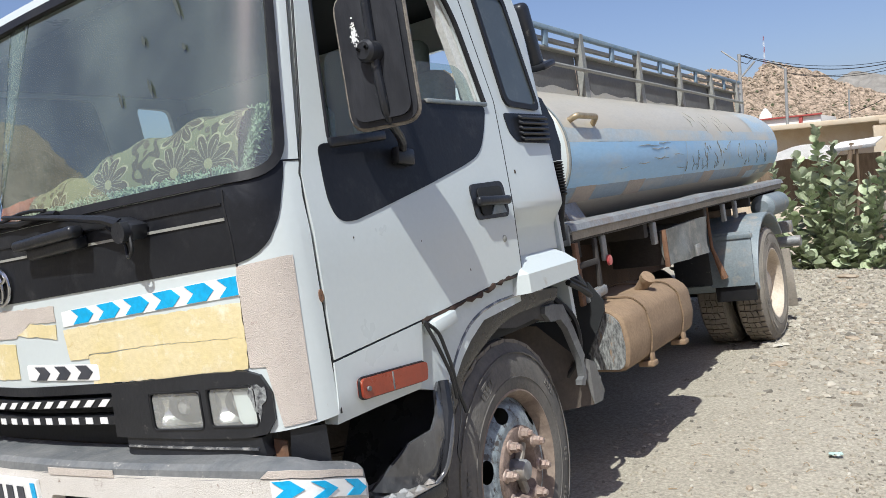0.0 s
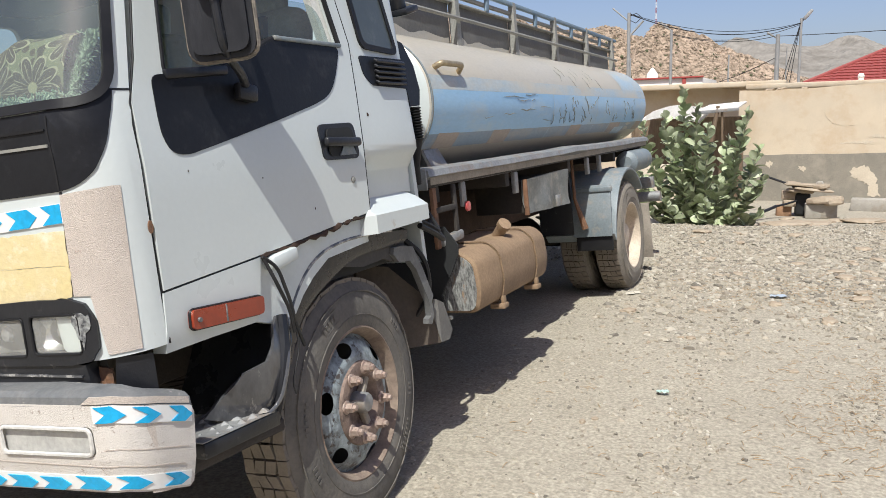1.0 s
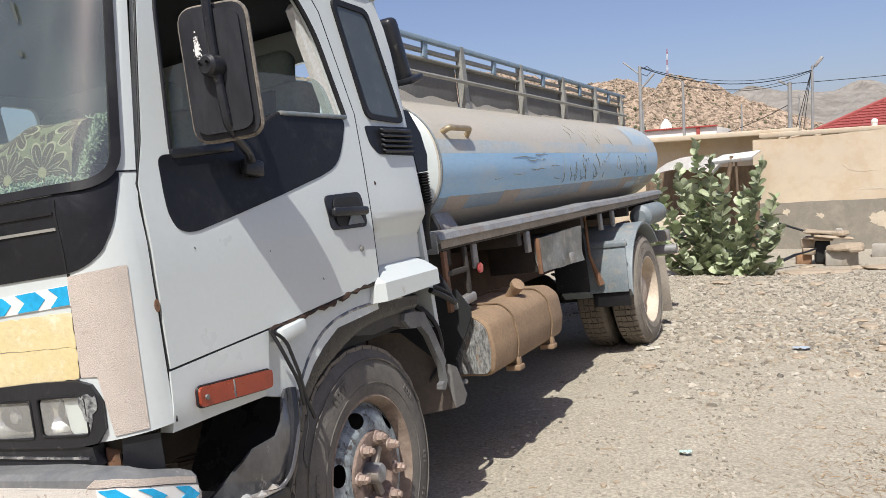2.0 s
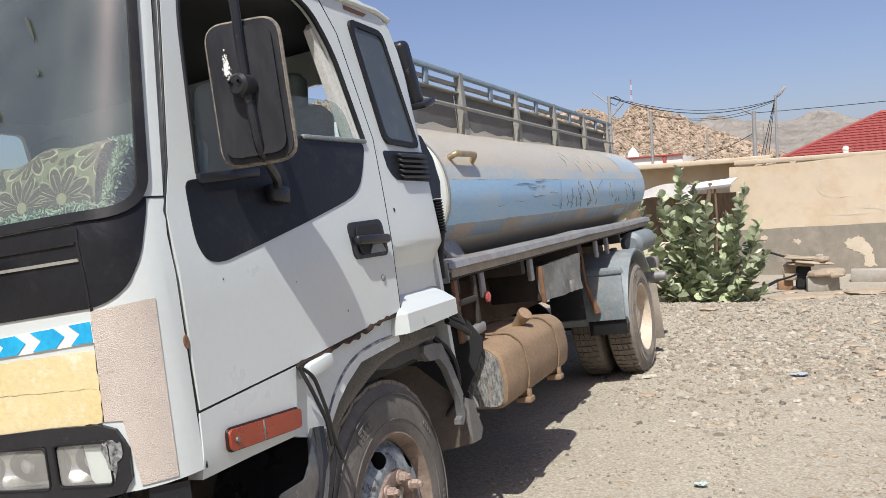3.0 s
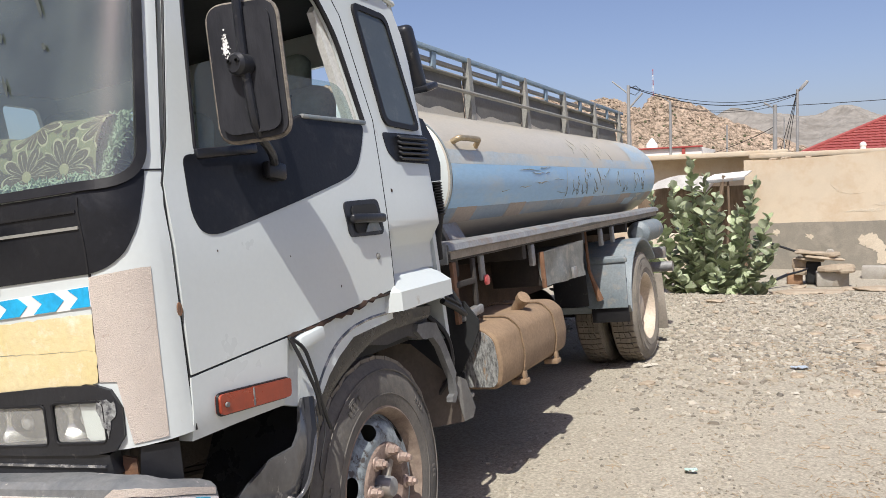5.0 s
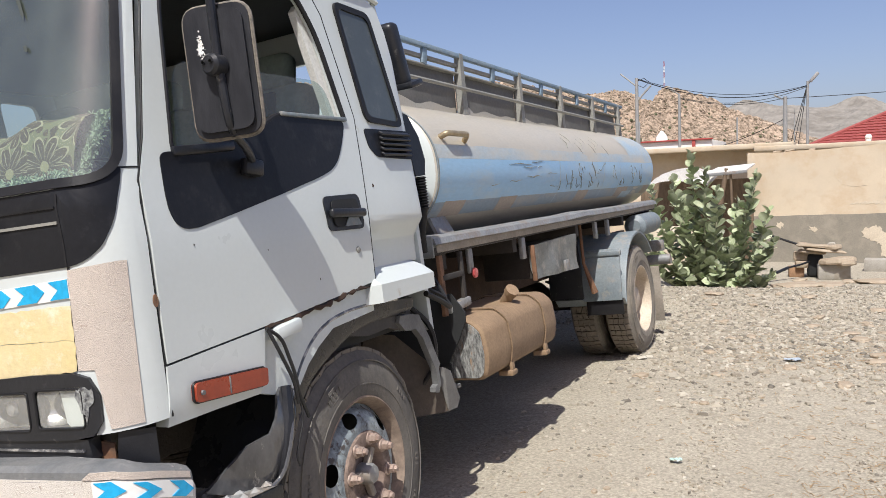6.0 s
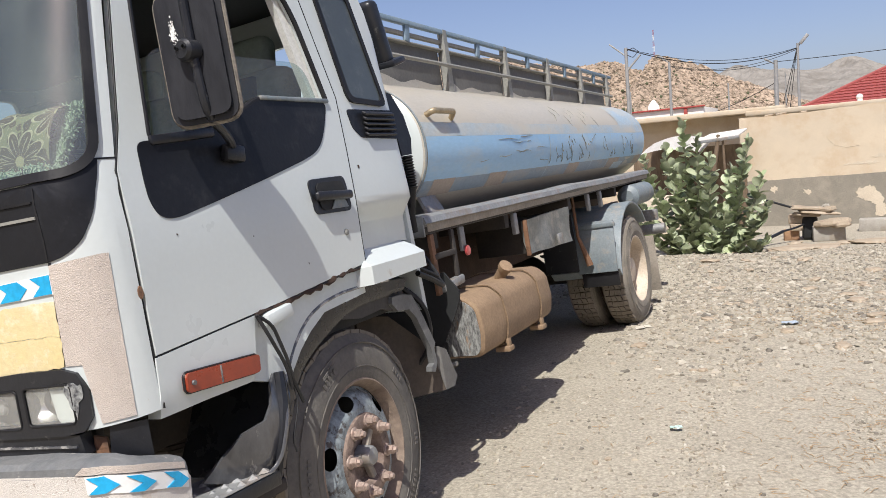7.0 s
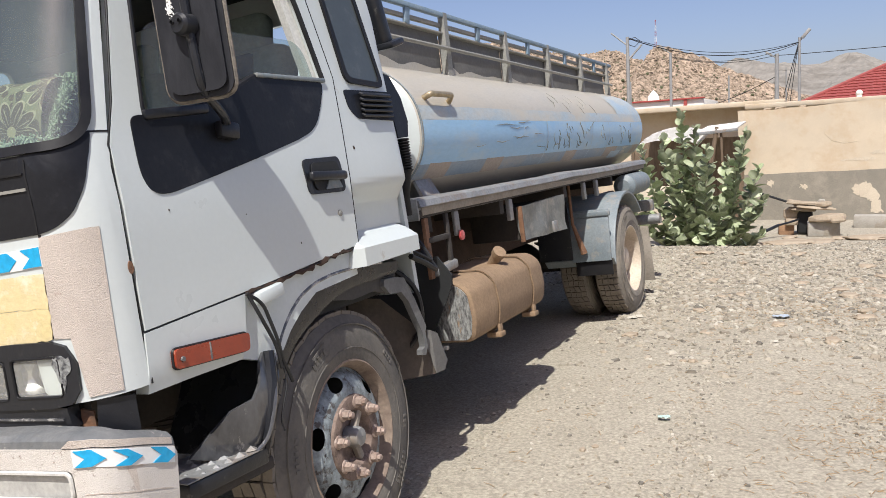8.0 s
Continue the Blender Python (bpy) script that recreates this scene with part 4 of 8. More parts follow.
bm = bmesh.new()
tube(bm, bent([(0.02, 0.545, 1.172), (0.03, 0.60, 1.13), (0.03, 0.645, 1.0), (0.025, 0.66, 0.93), (0.02, 0.70, 0.84)], 5, 0.05), 0.006, 6)
tube(bm, bent([(0.02, 0.55, 1.165), (0.035, 0.57, 1.10), (0.03, 0.635, 0.98), (0.025, 0.65, 0.9)], 5, 0.05), 0.006, 6)
tube(bm, bent([(0.02, 0.66, 0.94), (0.03, 0.66, 0.85), (0.03, 0.6, 0.74), (0.03, 0.61, 0.70)], 5, 0.03), 0.003, 6)
part("loose_cable", bm, CORD, truck, "loose black cable by the wheel arch")

# ---- mirror on its arm ----
bm = bmesh.new()
mm = Matrix.Translation((0.113, 0.401, 1.958)) @ Matrix.Rotation(radians(22), 4, "Z") @ Matrix.Rotation(radians(1), 4, "Y")
RM = rounded([(-0.098, -0.194), (-0.106, 0.189), (0.093, 0.196), (0.102, -0.187)], 0.048)
mirror = part("mirror", sheet([RM], lambda u, v, t=0.0: mm @ Vector((u, -0.02 + 0.25 * (abs(u) > 0.11) * 0.06 + t, v)), 0.035), surf("mirror_back", (0.014, 0.015, 0.018), (0.030, 0.031, 0.036), spec=0.25, rough=0.42, scale=14, bump=0.15, stretch=(1, 1, 0.3), dirt=(0.11, 0.11, 0.115), dirt_at=0.68, dirt_soft=0.04, dirt_scale=26), truck, "black-backed wing mirror with weathered rim")
RI = rounded([(-0.084, -0.178), (-0.091, 0.172), (0.078, 0.179), (0.087, -0.171)], 0.042, 7)
part("mirror_dome", sheet([RI], lambda u, v, t=0.0: mm @ Vector((u, -0.034 + t, v)), 0.012), mirror.data.materials[0], mirror)
bm = bmesh.new()
tube(bm, [mm @ Vector((u, -0.005, v)) for u, v in RM], 0.009, 8, closed=True)
part("mirror_rim", bm, WORN, mirror, "weathered tan rubber rim")
bm = bmesh.new()
tube(bm, bent([(-0.153, 0.348, 2.455), (0.038, 0.358, 2.434), (0.112, 0.360, 2.338), (0.128, 0.360, 2.211), (0.127, 0.360, 1.988), (0.136, 0.367, 1.785), (0.085, 0.49, 1.735), (0.01, 0.588, 1.715)], 6, 0.06), 0.0135, 10)
arm = part("mirror_arm", bm, PLASTIC, truck, "bent black mirror arm")
bm = bmesh.new()
lathe(bm, [(-0.03, 0.001), (-0.03, 0.024), (-0.02, 0.032), (0.02, 0.032), (0.02, 0.001)], 20, Matrix.Translation((0.123, 0.353, 1.972)) @ Matrix.Rotation(radians(90), 4, "Z"))
part("mirror_knob", bm, PLASTIC, arm)
bm = bmesh.new()
for q in (-1, 1):
    lathe(bm, [(-0.006, 0.006), (0.004, 0.006), (0.004, 0.001)], 8, Matrix.Translation((0.123 + 0.014 * q, 0.323, 1.977)) @ Matrix.Rotation(radians(90), 4, "Z"))
part("knob_screw", bm, DARK, arm)
bm = bmesh.new()
box(bm, (0.004, 0.592, 1.692), (0.035, 0.085, 0.055), Matrix.Rotation(radians(-8), 4, "X"), 0.01)
part("arm_bracket", bm, PLASTIC, arm)
bm = bmesh.new()
rn = random.Random(23)
for i in range(110):
    cu, cv = -0.052 + rn.gauss(0, 0.0045), 0.07 + rn.gauss(0, 0.017)
    r0 = rn.uniform(0.0008, 0.003)
    vs = [bm.verts.new(mm @ Vector((cu + r0 * rn.uniform(0.6, 1.1) * math.cos(a), -0.0352 - 0.00001 * i, cv + 1.5 * r0 * rn.uniform(0.6, 1.1) * math.sin(a)))) for a in (2 * math.pi * k / 8 for k in range(8))]
    bm.faces.new(vs)
part("paint_splash", bm, ARROWWHITE, mirror, "flaked white paint splash")

# ---- rest of the cab shell ----
part("cab_right_side", sheet([[(0.13, 1.1), (0.13, 1.62), (0.19, 2.0), (0.285, 2.42), (1.08, 2.45), (1.62, 2.42), (1.755, 1.9), (1.76, 1.1)], rounded([(0.30, 1.76), (0.40, 2.38), (1.06, 2.38), (1.2, 1.80)], 0.05), rounded([(1.30, 2.35), (1.515, 2.34), (1.617, 1.895), (1.378, 1.907)], 0.04)], right_off(0), 0.03, (), CUTV), WHITE, truck)
face_out(part("right_pane", sheet([rounded([(0.30, 1.76), (0.40, 2.38), (1.06, 2.38), (1.2, 1.80)], 0.05)], right_off(0.012), 0.0, (), CUTV), TINTED, truck), (-1, 0, 0))
bw = lambda x, z, t=0.0: Vector((x, 1.755 - 0.19 * max(0, z - 1.9) - t, z))
part("cab_back", sheet([[(-0.05, 0.95), (-0.08, 1.9), (-0.10, 2.44), (-2.30, 2.44), (-2.32, 1.9), (-2.35, 0.95)], rounded([(-0.45, 1.85), (-0.45, 2.25), (-1.0, 2.25), (-1.0, 1.85)], 0.05), rounded([(-1.35, 1.85), (-1.35, 2.25), (-1.95, 2.25), (-1.95, 1.85)], 0.05)], bw, 0.03, (), (1.9, 2.2)), WHITE, truck)
bm = bmesh.new()
rings = []
for inset, z in ((0.0, 2.435), (0.012, 2.47), (0.05, 2.505), (0.14, 2.53), (0.4, 2.55)):
    ring = []
    for x, y in rounded([(-0.085 - inset, 0.24 + inset), (-0.085 - inset, 1.64 - inset * 0.6), (-2.315 + inset, 1.64 - inset * 0.6), (-2.315 + inset, 0.24 + inset)], 0.12, 6):
        ring.append(bm.verts.new((x, y, z)))
    rings.append(ring)
for a, b in zip(rings, rings[1:]):
    for j in range(len(a)):
        bm.faces.new((a[j], a[(j + 1) % len(a)], b[(j + 1) % len(b)], b[j]))
bm.faces.new(rings[-1])
bm.faces.new(rings[0][::-1])
part("cab_roof", bm, WHITE, truck, "white cab roof")
bm = bmesh.new()
tube(bm, [(side_x(2.44) + 0.004, 0.32 + 0.12 * i, 2.452) for i in range(11)] + [(side_x(2.44) - 0.01, 1.655, 2.44)], 0.013, 6)
part("rain_gutter", bm, WHITE, truck)
part("gutter_stain", sheet([[(1.28, 2.412), (1.28, 2.43), (1.45, 2.425), (1.42, 2.408)]], left_off(-0.003), 0.002), RUST, quarter)
# intake snorkel behind the cab, black insert, breather hose
bm = bmesh.new()
box(bm, (-0.17, 1.874, 2.243), (0.12, 0.085, 0.31), Matrix.Rotation(radians(17), 4, "X"), 0.03, 3)
box(bm, (-0.15, 1.926, 2.107), (0.15, 0.125, 0.032), Matrix.Rotation(radians(16), 4, "X"), 0.012, 2)
part("air_intake", bm, PLASTIC, truck, "black air intake behind the cab")
part("rear_flank", sheet([[(1.80, 1.66), (1.775, 1.96), (1.83, 1.95), (1.90, 1.85), (1.92, 1.74), (1.89, 1.665)]], left_off(0.06), 0.03), BLACKP, truck)
part("rear_flank_panel", sheet([[(1.78, 1.30), (1.78, 1.70), (1.92, 1.72), (1.90, 1.34)]], left_off(0.12), 0.03), WHITE, truck)
bm = bmesh.new()
tube(bm, [(-0.09, 1.865, 1.66 - 0.0065 * k) for k in range(25)] + [(-0.10, 1.857, 1.45), (-0.115, 1.86, 1.38), (-0.12, 1.87, 1.30)], [0.031 if k % 2 else 0.021 for k in range(25)] + [0.02, 0.02, 0.02], 14)
part("breather_hose", bm, RUBBER, truck, "ribbed black breather hose")

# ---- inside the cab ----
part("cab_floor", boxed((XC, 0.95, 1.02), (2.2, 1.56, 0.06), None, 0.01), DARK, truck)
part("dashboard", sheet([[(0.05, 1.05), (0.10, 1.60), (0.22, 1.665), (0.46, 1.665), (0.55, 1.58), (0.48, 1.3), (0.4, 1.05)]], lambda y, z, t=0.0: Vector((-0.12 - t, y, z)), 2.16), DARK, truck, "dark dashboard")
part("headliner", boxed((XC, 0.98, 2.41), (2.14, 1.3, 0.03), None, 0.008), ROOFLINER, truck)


def seat(x0, cover, back):
    s = part("seat", boxed((x0, 0.93, 1.42), (0.52, 0.52, 0.16), Matrix.Rotation(radians(4), 4, "X"), 0.06, 3), back, truck, "cab seat with pale green and dark blue cover")
    part("backrest", boxed((x0, 1.25, 1.78), (0.50, 0.15, 0.62), Matrix.Rotation(radians(-12), 4, "X"), 0.06, 3), cover, s)
    part("back_stripe", boxed((x0, 1.222, 1.775), (0.26, 0.12, 0.60), Matrix.Rotation(radians(-12), 4, "X"), 0.05, 3), back, s)
    part("headrest", boxed((x0, 1.325, 2.15), (0.27, 0.10, 0.17), Matrix.Rotation(radians(-10), 4, "X"), 0.04, 3), cover, s)


seat(-0.48, SEATGREEN, SEATBLUE)
seat(-1.15, SEATGREEN, SEATBLUE)
seat(-1.85, SEATGREEN, SEATBLUE)
bm = bmesh.new()
wc = Matrix.Translation((-0.52, 0.62, 1.72)) @ Matrix.Rotation(radians(-28), 4, "X")
tube(bm, [wc @ Vector((0.225 * math.cos(a), 0.225 * math.sin(a), 0)) for a in (2 * math.pi * i / 40 for i in range(40))], 0.016, 8, closed=True)
tube(bm, [wc @ Vector((-0.22, 0, 0)), wc @ Vector((0.22, 0, 0))], 0.014, 6)
tube(bm, [wc @ Vector((0, 0, 0.02)), wc @ Vector((0, 0.1, -0.35))], 0.04, 8)
part("steering_wheel", bm, PLASTIC, truck, "black steering wheel")
part("pillar_trim", sheet([[(1.165, 1.87), (1.06, 2.30), (1.09, 2.33), (1.15, 2.2), (1.22, 1.88)]], left_off(0.03), 0.03, (), CUTV), CREAMPLASTIC, truck, "pale pillar trim")
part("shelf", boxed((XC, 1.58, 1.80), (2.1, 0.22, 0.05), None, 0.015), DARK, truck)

# cover with a leaf pattern on the dashboard
cm = bpy.data.materials.new("patterned_cover")
cm.use_nodes = True
nt = cm.node_tree
bs = nt.nodes["Principled BSDF"]
co = nt.nodes.new("ShaderNodeTexCoord")
mp = nt.nodes.new("ShaderNodeMapping")
mp.inputs["Scale"].default_value = (4.3, 2.0, 4.3)
nt.links.new(co.outputs["Object"], mp.inputs[0])


def calc(kind, a, b=None):
    """A math node on two sockets or numbers."""
    n = nt.nodes.new("ShaderNodeMath")
    n.operation = kind
    for sock, val in zip(n.inputs, (a, b)):
        if isinstance(val, (int, float)):
            sock.default_value = val
        elif val is not None:
            nt.links.new(val, sock)
    return n.outputs[0]


def tint(fac, a, b):
    x = nt.nodes.new("ShaderNodeMix")
    x.data_type = "RGBA"
    nt.links.new(fac, x.inputs[0])
    for sock, val in ((x.inputs[6], a), (x.inputs[7], b)):
        if isinstance(val, tuple):
            sock.default_value = (*val, 1)
        else:
            nt.links.new(val, sock)
    return x.outputs[2]


sx = nt.nodes.new("ShaderNodeSeparateXYZ")
nt.links.new(mp.outputs[0], sx.inputs[0])
flat = nt.nodes.new("ShaderNodeCombineXYZ")
nt.links.new(sx.outputs[0], flat.inputs[0])
nt.links.new(calc("ADD", sx.outputs[2], sx.outputs[1]), flat.inputs[1])
n1 = nt.nodes.new("ShaderNodeTexNoise")
n1.inputs["Scale"].default_value, n1.inputs["Detail"].default_value = 1.3, 2.0
nt.links.new(flat.outputs[0], n1.inputs["Vector"])
vo = nt.nodes.new("ShaderNodeTexVoronoi")
vo.voronoi_dimensions = "2D"
vo.inputs["Scale"].default_value, vo.inputs["Randomness"].default_value = 1.0, 0.55
nt.links.new(flat.outputs[0], vo.inputs["Vector"])
df = nt.nodes.new("ShaderNodeVectorMath")
df.operation = "SUBTRACT"
nt.links.new(flat.outputs[0], df.inputs[0])
nt.links.new(vo.outputs["Position"], df.inputs[1])
ds = nt.nodes.new("ShaderNodeSeparateXYZ")
nt.links.new(df.outputs[0], ds.inputs[0])
turn_ = calc("ARCTAN2", ds.outputs[0], ds.outputs[1])
reach = vo.outputs["Distance"]
lobe = calc("ABSOLUTE", calc("SINE", calc("MULTIPLY", turn_, 4.5)))
rim_ = calc("ADD", 0.17, calc("MULTIPLY", calc("POWER", lobe, 0.7), 0.24))
petal = calc("LESS_THAN", reach, rim_)
edge_ = calc("LESS_THAN", calc("ABSOLUTE", calc("SUBTRACT", reach, rim_)), 0.018)
vein = calc("MULTIPLY", calc("LESS_THAN", calc("ABSOLUTE", calc("SINE", calc("MULTIPLY", turn_, 8.0))), 0.16), calc("LESS_THAN", reach, calc("MULTIPLY", rim_, 0.8)))
heart = calc("LESS_THAN", reach, 0.07)
stalk = calc("LESS_THAN", calc("ABSOLUTE", calc("SUBTRACT", n1.outputs["Fac"], 0.52)), 0.022)
dots = nt.nodes.new("ShaderNodeTexVoronoi")
dots.voronoi_dimensions = "2D"
dots.inputs["Scale"].default_value = 5.5
nt.links.new(flat.outputs[0], dots.inputs["Vector"])
spot = calc("MULTIPLY", calc("LESS_THAN", dots.outputs["Distance"], 0.30), calc("GREATER_THAN", n1.outputs["Fac"], 0.56))
shade = tint(stalk, (0.21, 0.205, 0.12), (0.085, 0.062, 0.04))
shade = tint(spot, shade, (0.11, 0.08, 0.05))
shade = tint(petal, shade, (0.105, 0.075, 0.05))
shade = tint(vein, shade, (0.38, 0.35, 0.24))
shade = tint(heart, shade, (0.36, 0.33, 0.2))
mx = nt.nodes.new("ShaderNodeMix")
mx.data_type = "RGBA"
nt.links.new(edge_, mx.inputs[0])
nt.links.new(shade, mx.inputs[6])
mx.inputs[7].default_value = (0.40, 0.37, 0.26, 1)
nt.links.new(mx.outputs[2], bs.inputs["Base Color"])
bs.inputs["Roughness"].default_value = 0.95
COVER = cm


def cover_top(x):
    """Height of the bundled cover along the dash."""
    t = (-0.16 - x) / 0.95
    return 1.862 - 0.015 * t - 0.13 * max(0, t - 0.35) + 0.010 * math.sin(x * 17)


bm = bmesh.new()
grid = []
for i in range(41):
    x = -0.115 - 0.985 * i / 40
    row = []
    for j in range(13):
        t = j / 12
        top = cover_top(x)
        fy = front_at(ux(min(x, -0.151)), 1.70).y
        if t < 0.55:
            k = t / 0.55
            y, z = fy + 0.035 + 0.10 * k * k, 1.668 + (top - 1.668) * math.sin(k * math.pi / 2)
        else:
            k = (t - 0.55) / 0.45
            y, z = fy + 0.135 + 0.25 * k, top - 0.22 * k * k
        z += 0.010 * math.sin(x * 31 + j) * (0.2 + t * (1 - t) * 2)
        row.append(bm.verts.new((x, y, z)))
    grid.append(row)
for a, b in zip(grid, grid[1:]):
    for j in range(12):
        bm.faces.new((a[j], a[j + 1], b[j + 1], b[j]))
cover = finish("dash_cover", bm, COVER, truck, "brown and green leaf-patterned dashboard cover", 60)
bm = bmesh.new()
rn = random.Random(11)
for i in range(1500):
    x = -0.12 - 0.98 * rn.random()
    fy = front_at(ux(min(x, -0.151)), 1.70).y
    p = Vector((x, fy + 0.03 + rn.uniform(-0.004, 0.012), 1.685 + rn.uniform(-0.012, 0.018)))
    tube(bm, [p, p + Vector((rn.uniform(-0.018, 0.018), rn.uniform(-0.012, 0.004), rn.uniform(-0.02, 0.012)))], 0.002, 4, caps=False)
for i in range(1900):
    z = 1.675 + 0.185 * rn.random()
    x = -0.098 - 0.062 * rn.random()
    p = Vector((x, 0.035 + 0.55 * (z - 1.68) + rn.uniform(-0.005, 0.02), z))
    tube(bm, [p, p + Vector((rn.uniform(-0.014, 0.02), rn.uniform(-0.01, 0.004), rn.uniform(-0.014, 0.014)))], 0.002, 4, caps=False)
part("fringe", bm, FRINGE, cover, "pale green fringe")
bm = bmesh.new()
for k in range(5):
    bmesh.ops.create_icosphere(bm, subdivisions=2, radius=0.07 + 0.012 * k, matrix=Matrix.Translation((-1.13 - 0.10 * k, 0.16, 1.70 + 0.012 * ((k * 7) % 4))) @ Matrix.Diagonal((1.3, 0.9, 0.7, 1)))
for v in bm.verts:
    v.co += 0.02 * noise.noise_vector(v.co * 14)
part("red_cloth", bm, REDCLOTH, truck, "crumpled red cloth on the dashboard")
# smears on the windscreen, chips in the door's paint
SMEAR = surf("dirt_smear", (0.05, 0.06, 0.055), rough=0.8, bump=0.0)
rn = random.Random(17)
for u, z, h in ((0.36, 2.20, 0.07), (0.50, 2.13, 0.03), (0.47, 1.98, 0.05), (0.60, 1.97, 0.04), (0.33, 2.07, 0.02)):
    pts = [(u + (0.003 + 0.006 * rn.random()) * math.cos(a) + 0.25 * h * math.sin(a), z + h * (0.5 + 0.2 * rn.random()) * math.sin(a)) for a in (2 * math.pi * i / 12 for i in range(12))]
    part("dirt_smear", sheet([pts], front_off(-0.0005), 0.0), SMEAR, screen)
for y, z, s in ((0.30, 1.465, 0.0025), (0.62, 1.42, 0.0022), (1.32, 1.62, 0.007), (0.88, 1.29, 0.003)):
    chip = [(y + s * (0.6 + 0.5 * rn.random()) * math.cos(a), z + s * 1.6 * (0.5 + 0.6 * rn.random()) * math.sin(a)) for a in (2 * math.pi * i / 8 for i in range(8))]
    part("paint_chip", sheet([chip], left_off(-0.0035 if y < 1.24 else -0.0015), 0.001), RUSTD, door if y < 1.24 else quarter)

# ---- wheels ----
def tyre_mesh(w, R, worn=0.0):
    bm = bmesh.new()
    prof = [(-0.02, 0.298), (0.004, 0.305), (0.012, 0.33), (0.014, 0.36), (0.010, 0.40), (0.0, R - 0.045), (-0.010, R - 0.028), (-0.02, R - 0.012), (-0.032, R - 0.010), (-0.05, R - 0.012), (-w * 0.5, R - 0.010), (-w + 0.05, R - 0.012), (-w + 0.03, R - 0.014), (-w + 0.01, R - 0.03), (-w, R - 0.06), (-w - 0.012, 0.40), (-w - 0.012, 0.34), (-w, 0.30)]
    lathe(bm, prof, 72)
    return bm


def tread_mesh(w, R, shoulder=0.72):
    """Raised blocks of the tread, with zigzag grooves between."""
    bm = bmesh.new()
    n = 52
    for row in range(4):
        xa = -0.022 - (w - 0.05) * row / 4
        xb = -0.022 - (w - 0.05) * (row + 0.86) / 4
        for i in range(n):
            a0 = 2 * math.pi * i / n
            a1 = a0 + 2 * math.pi / n * (shoulder if row in (0, 3) else 0.84)
            sh = 0.03 * (1 if i % 2 else -1) * (0.4 if row in (0, 3) else 1) * 0.35
            pts = []
            for rr in (R - 0.02, R + 0.007 if row in (1, 2) else R + 0.003):
                for x, a in ((xa + sh * 0.7, a0), (xb + sh * 0.7, a0), (xb - sh * 0.7, a1), (xa - sh * 0.7, a1)):
                    pts.append(bm.verts.new((x, rr * math.cos(a), rr * math.sin(a))))
            for f in ((4, 5, 6, 7), (0, 1, 5, 4), (1, 2, 6, 5), (2, 3, 7, 6), (3, 0, 4, 7)):
                bm.faces.new([pts[k] for k in f])
    return bm


def sidewall_marks():
    """Raised plain bars and ribs where the maker's words stand."""
    bm = bmesh.new()
    for r_ in (0.445, 0.352):
        tube(bm, [(0.006 if r_ > 0.4 else 0.0135, r_ * math.cos(a), r_ * math.sin(a)) for a in (2 * math.pi * i / 90 for i in range(90))], 0.003, 5, closed=True)
    for a0, k in ((98, 5), (150, 6), (185, 4), (215, 9), (300, 7), (335, 3), (20, 4)):
        for i in range(k):
            a = radians(a0 + i * 3.1)
            m = Matrix.Rotation(a, 4, "X") @ Matrix.Translation((0.0125, 0.40, 0))
            box(bm, (0, 0, 0), (0.0025, 0.022, 0.011), m, 0)
    for a0 in (96, 300):
        m = Matrix.Rotation(radians(a0 + 6), 4, "X") @ Matrix.Translation((0.012, 0.40, 0))
        for dy in (-0.026, 0.026):
            box(bm, (0, 0, 0), (0.003, 0.003, 0.10), m @ Matrix.Translation((0, dy, 0)), 0)
    return bm


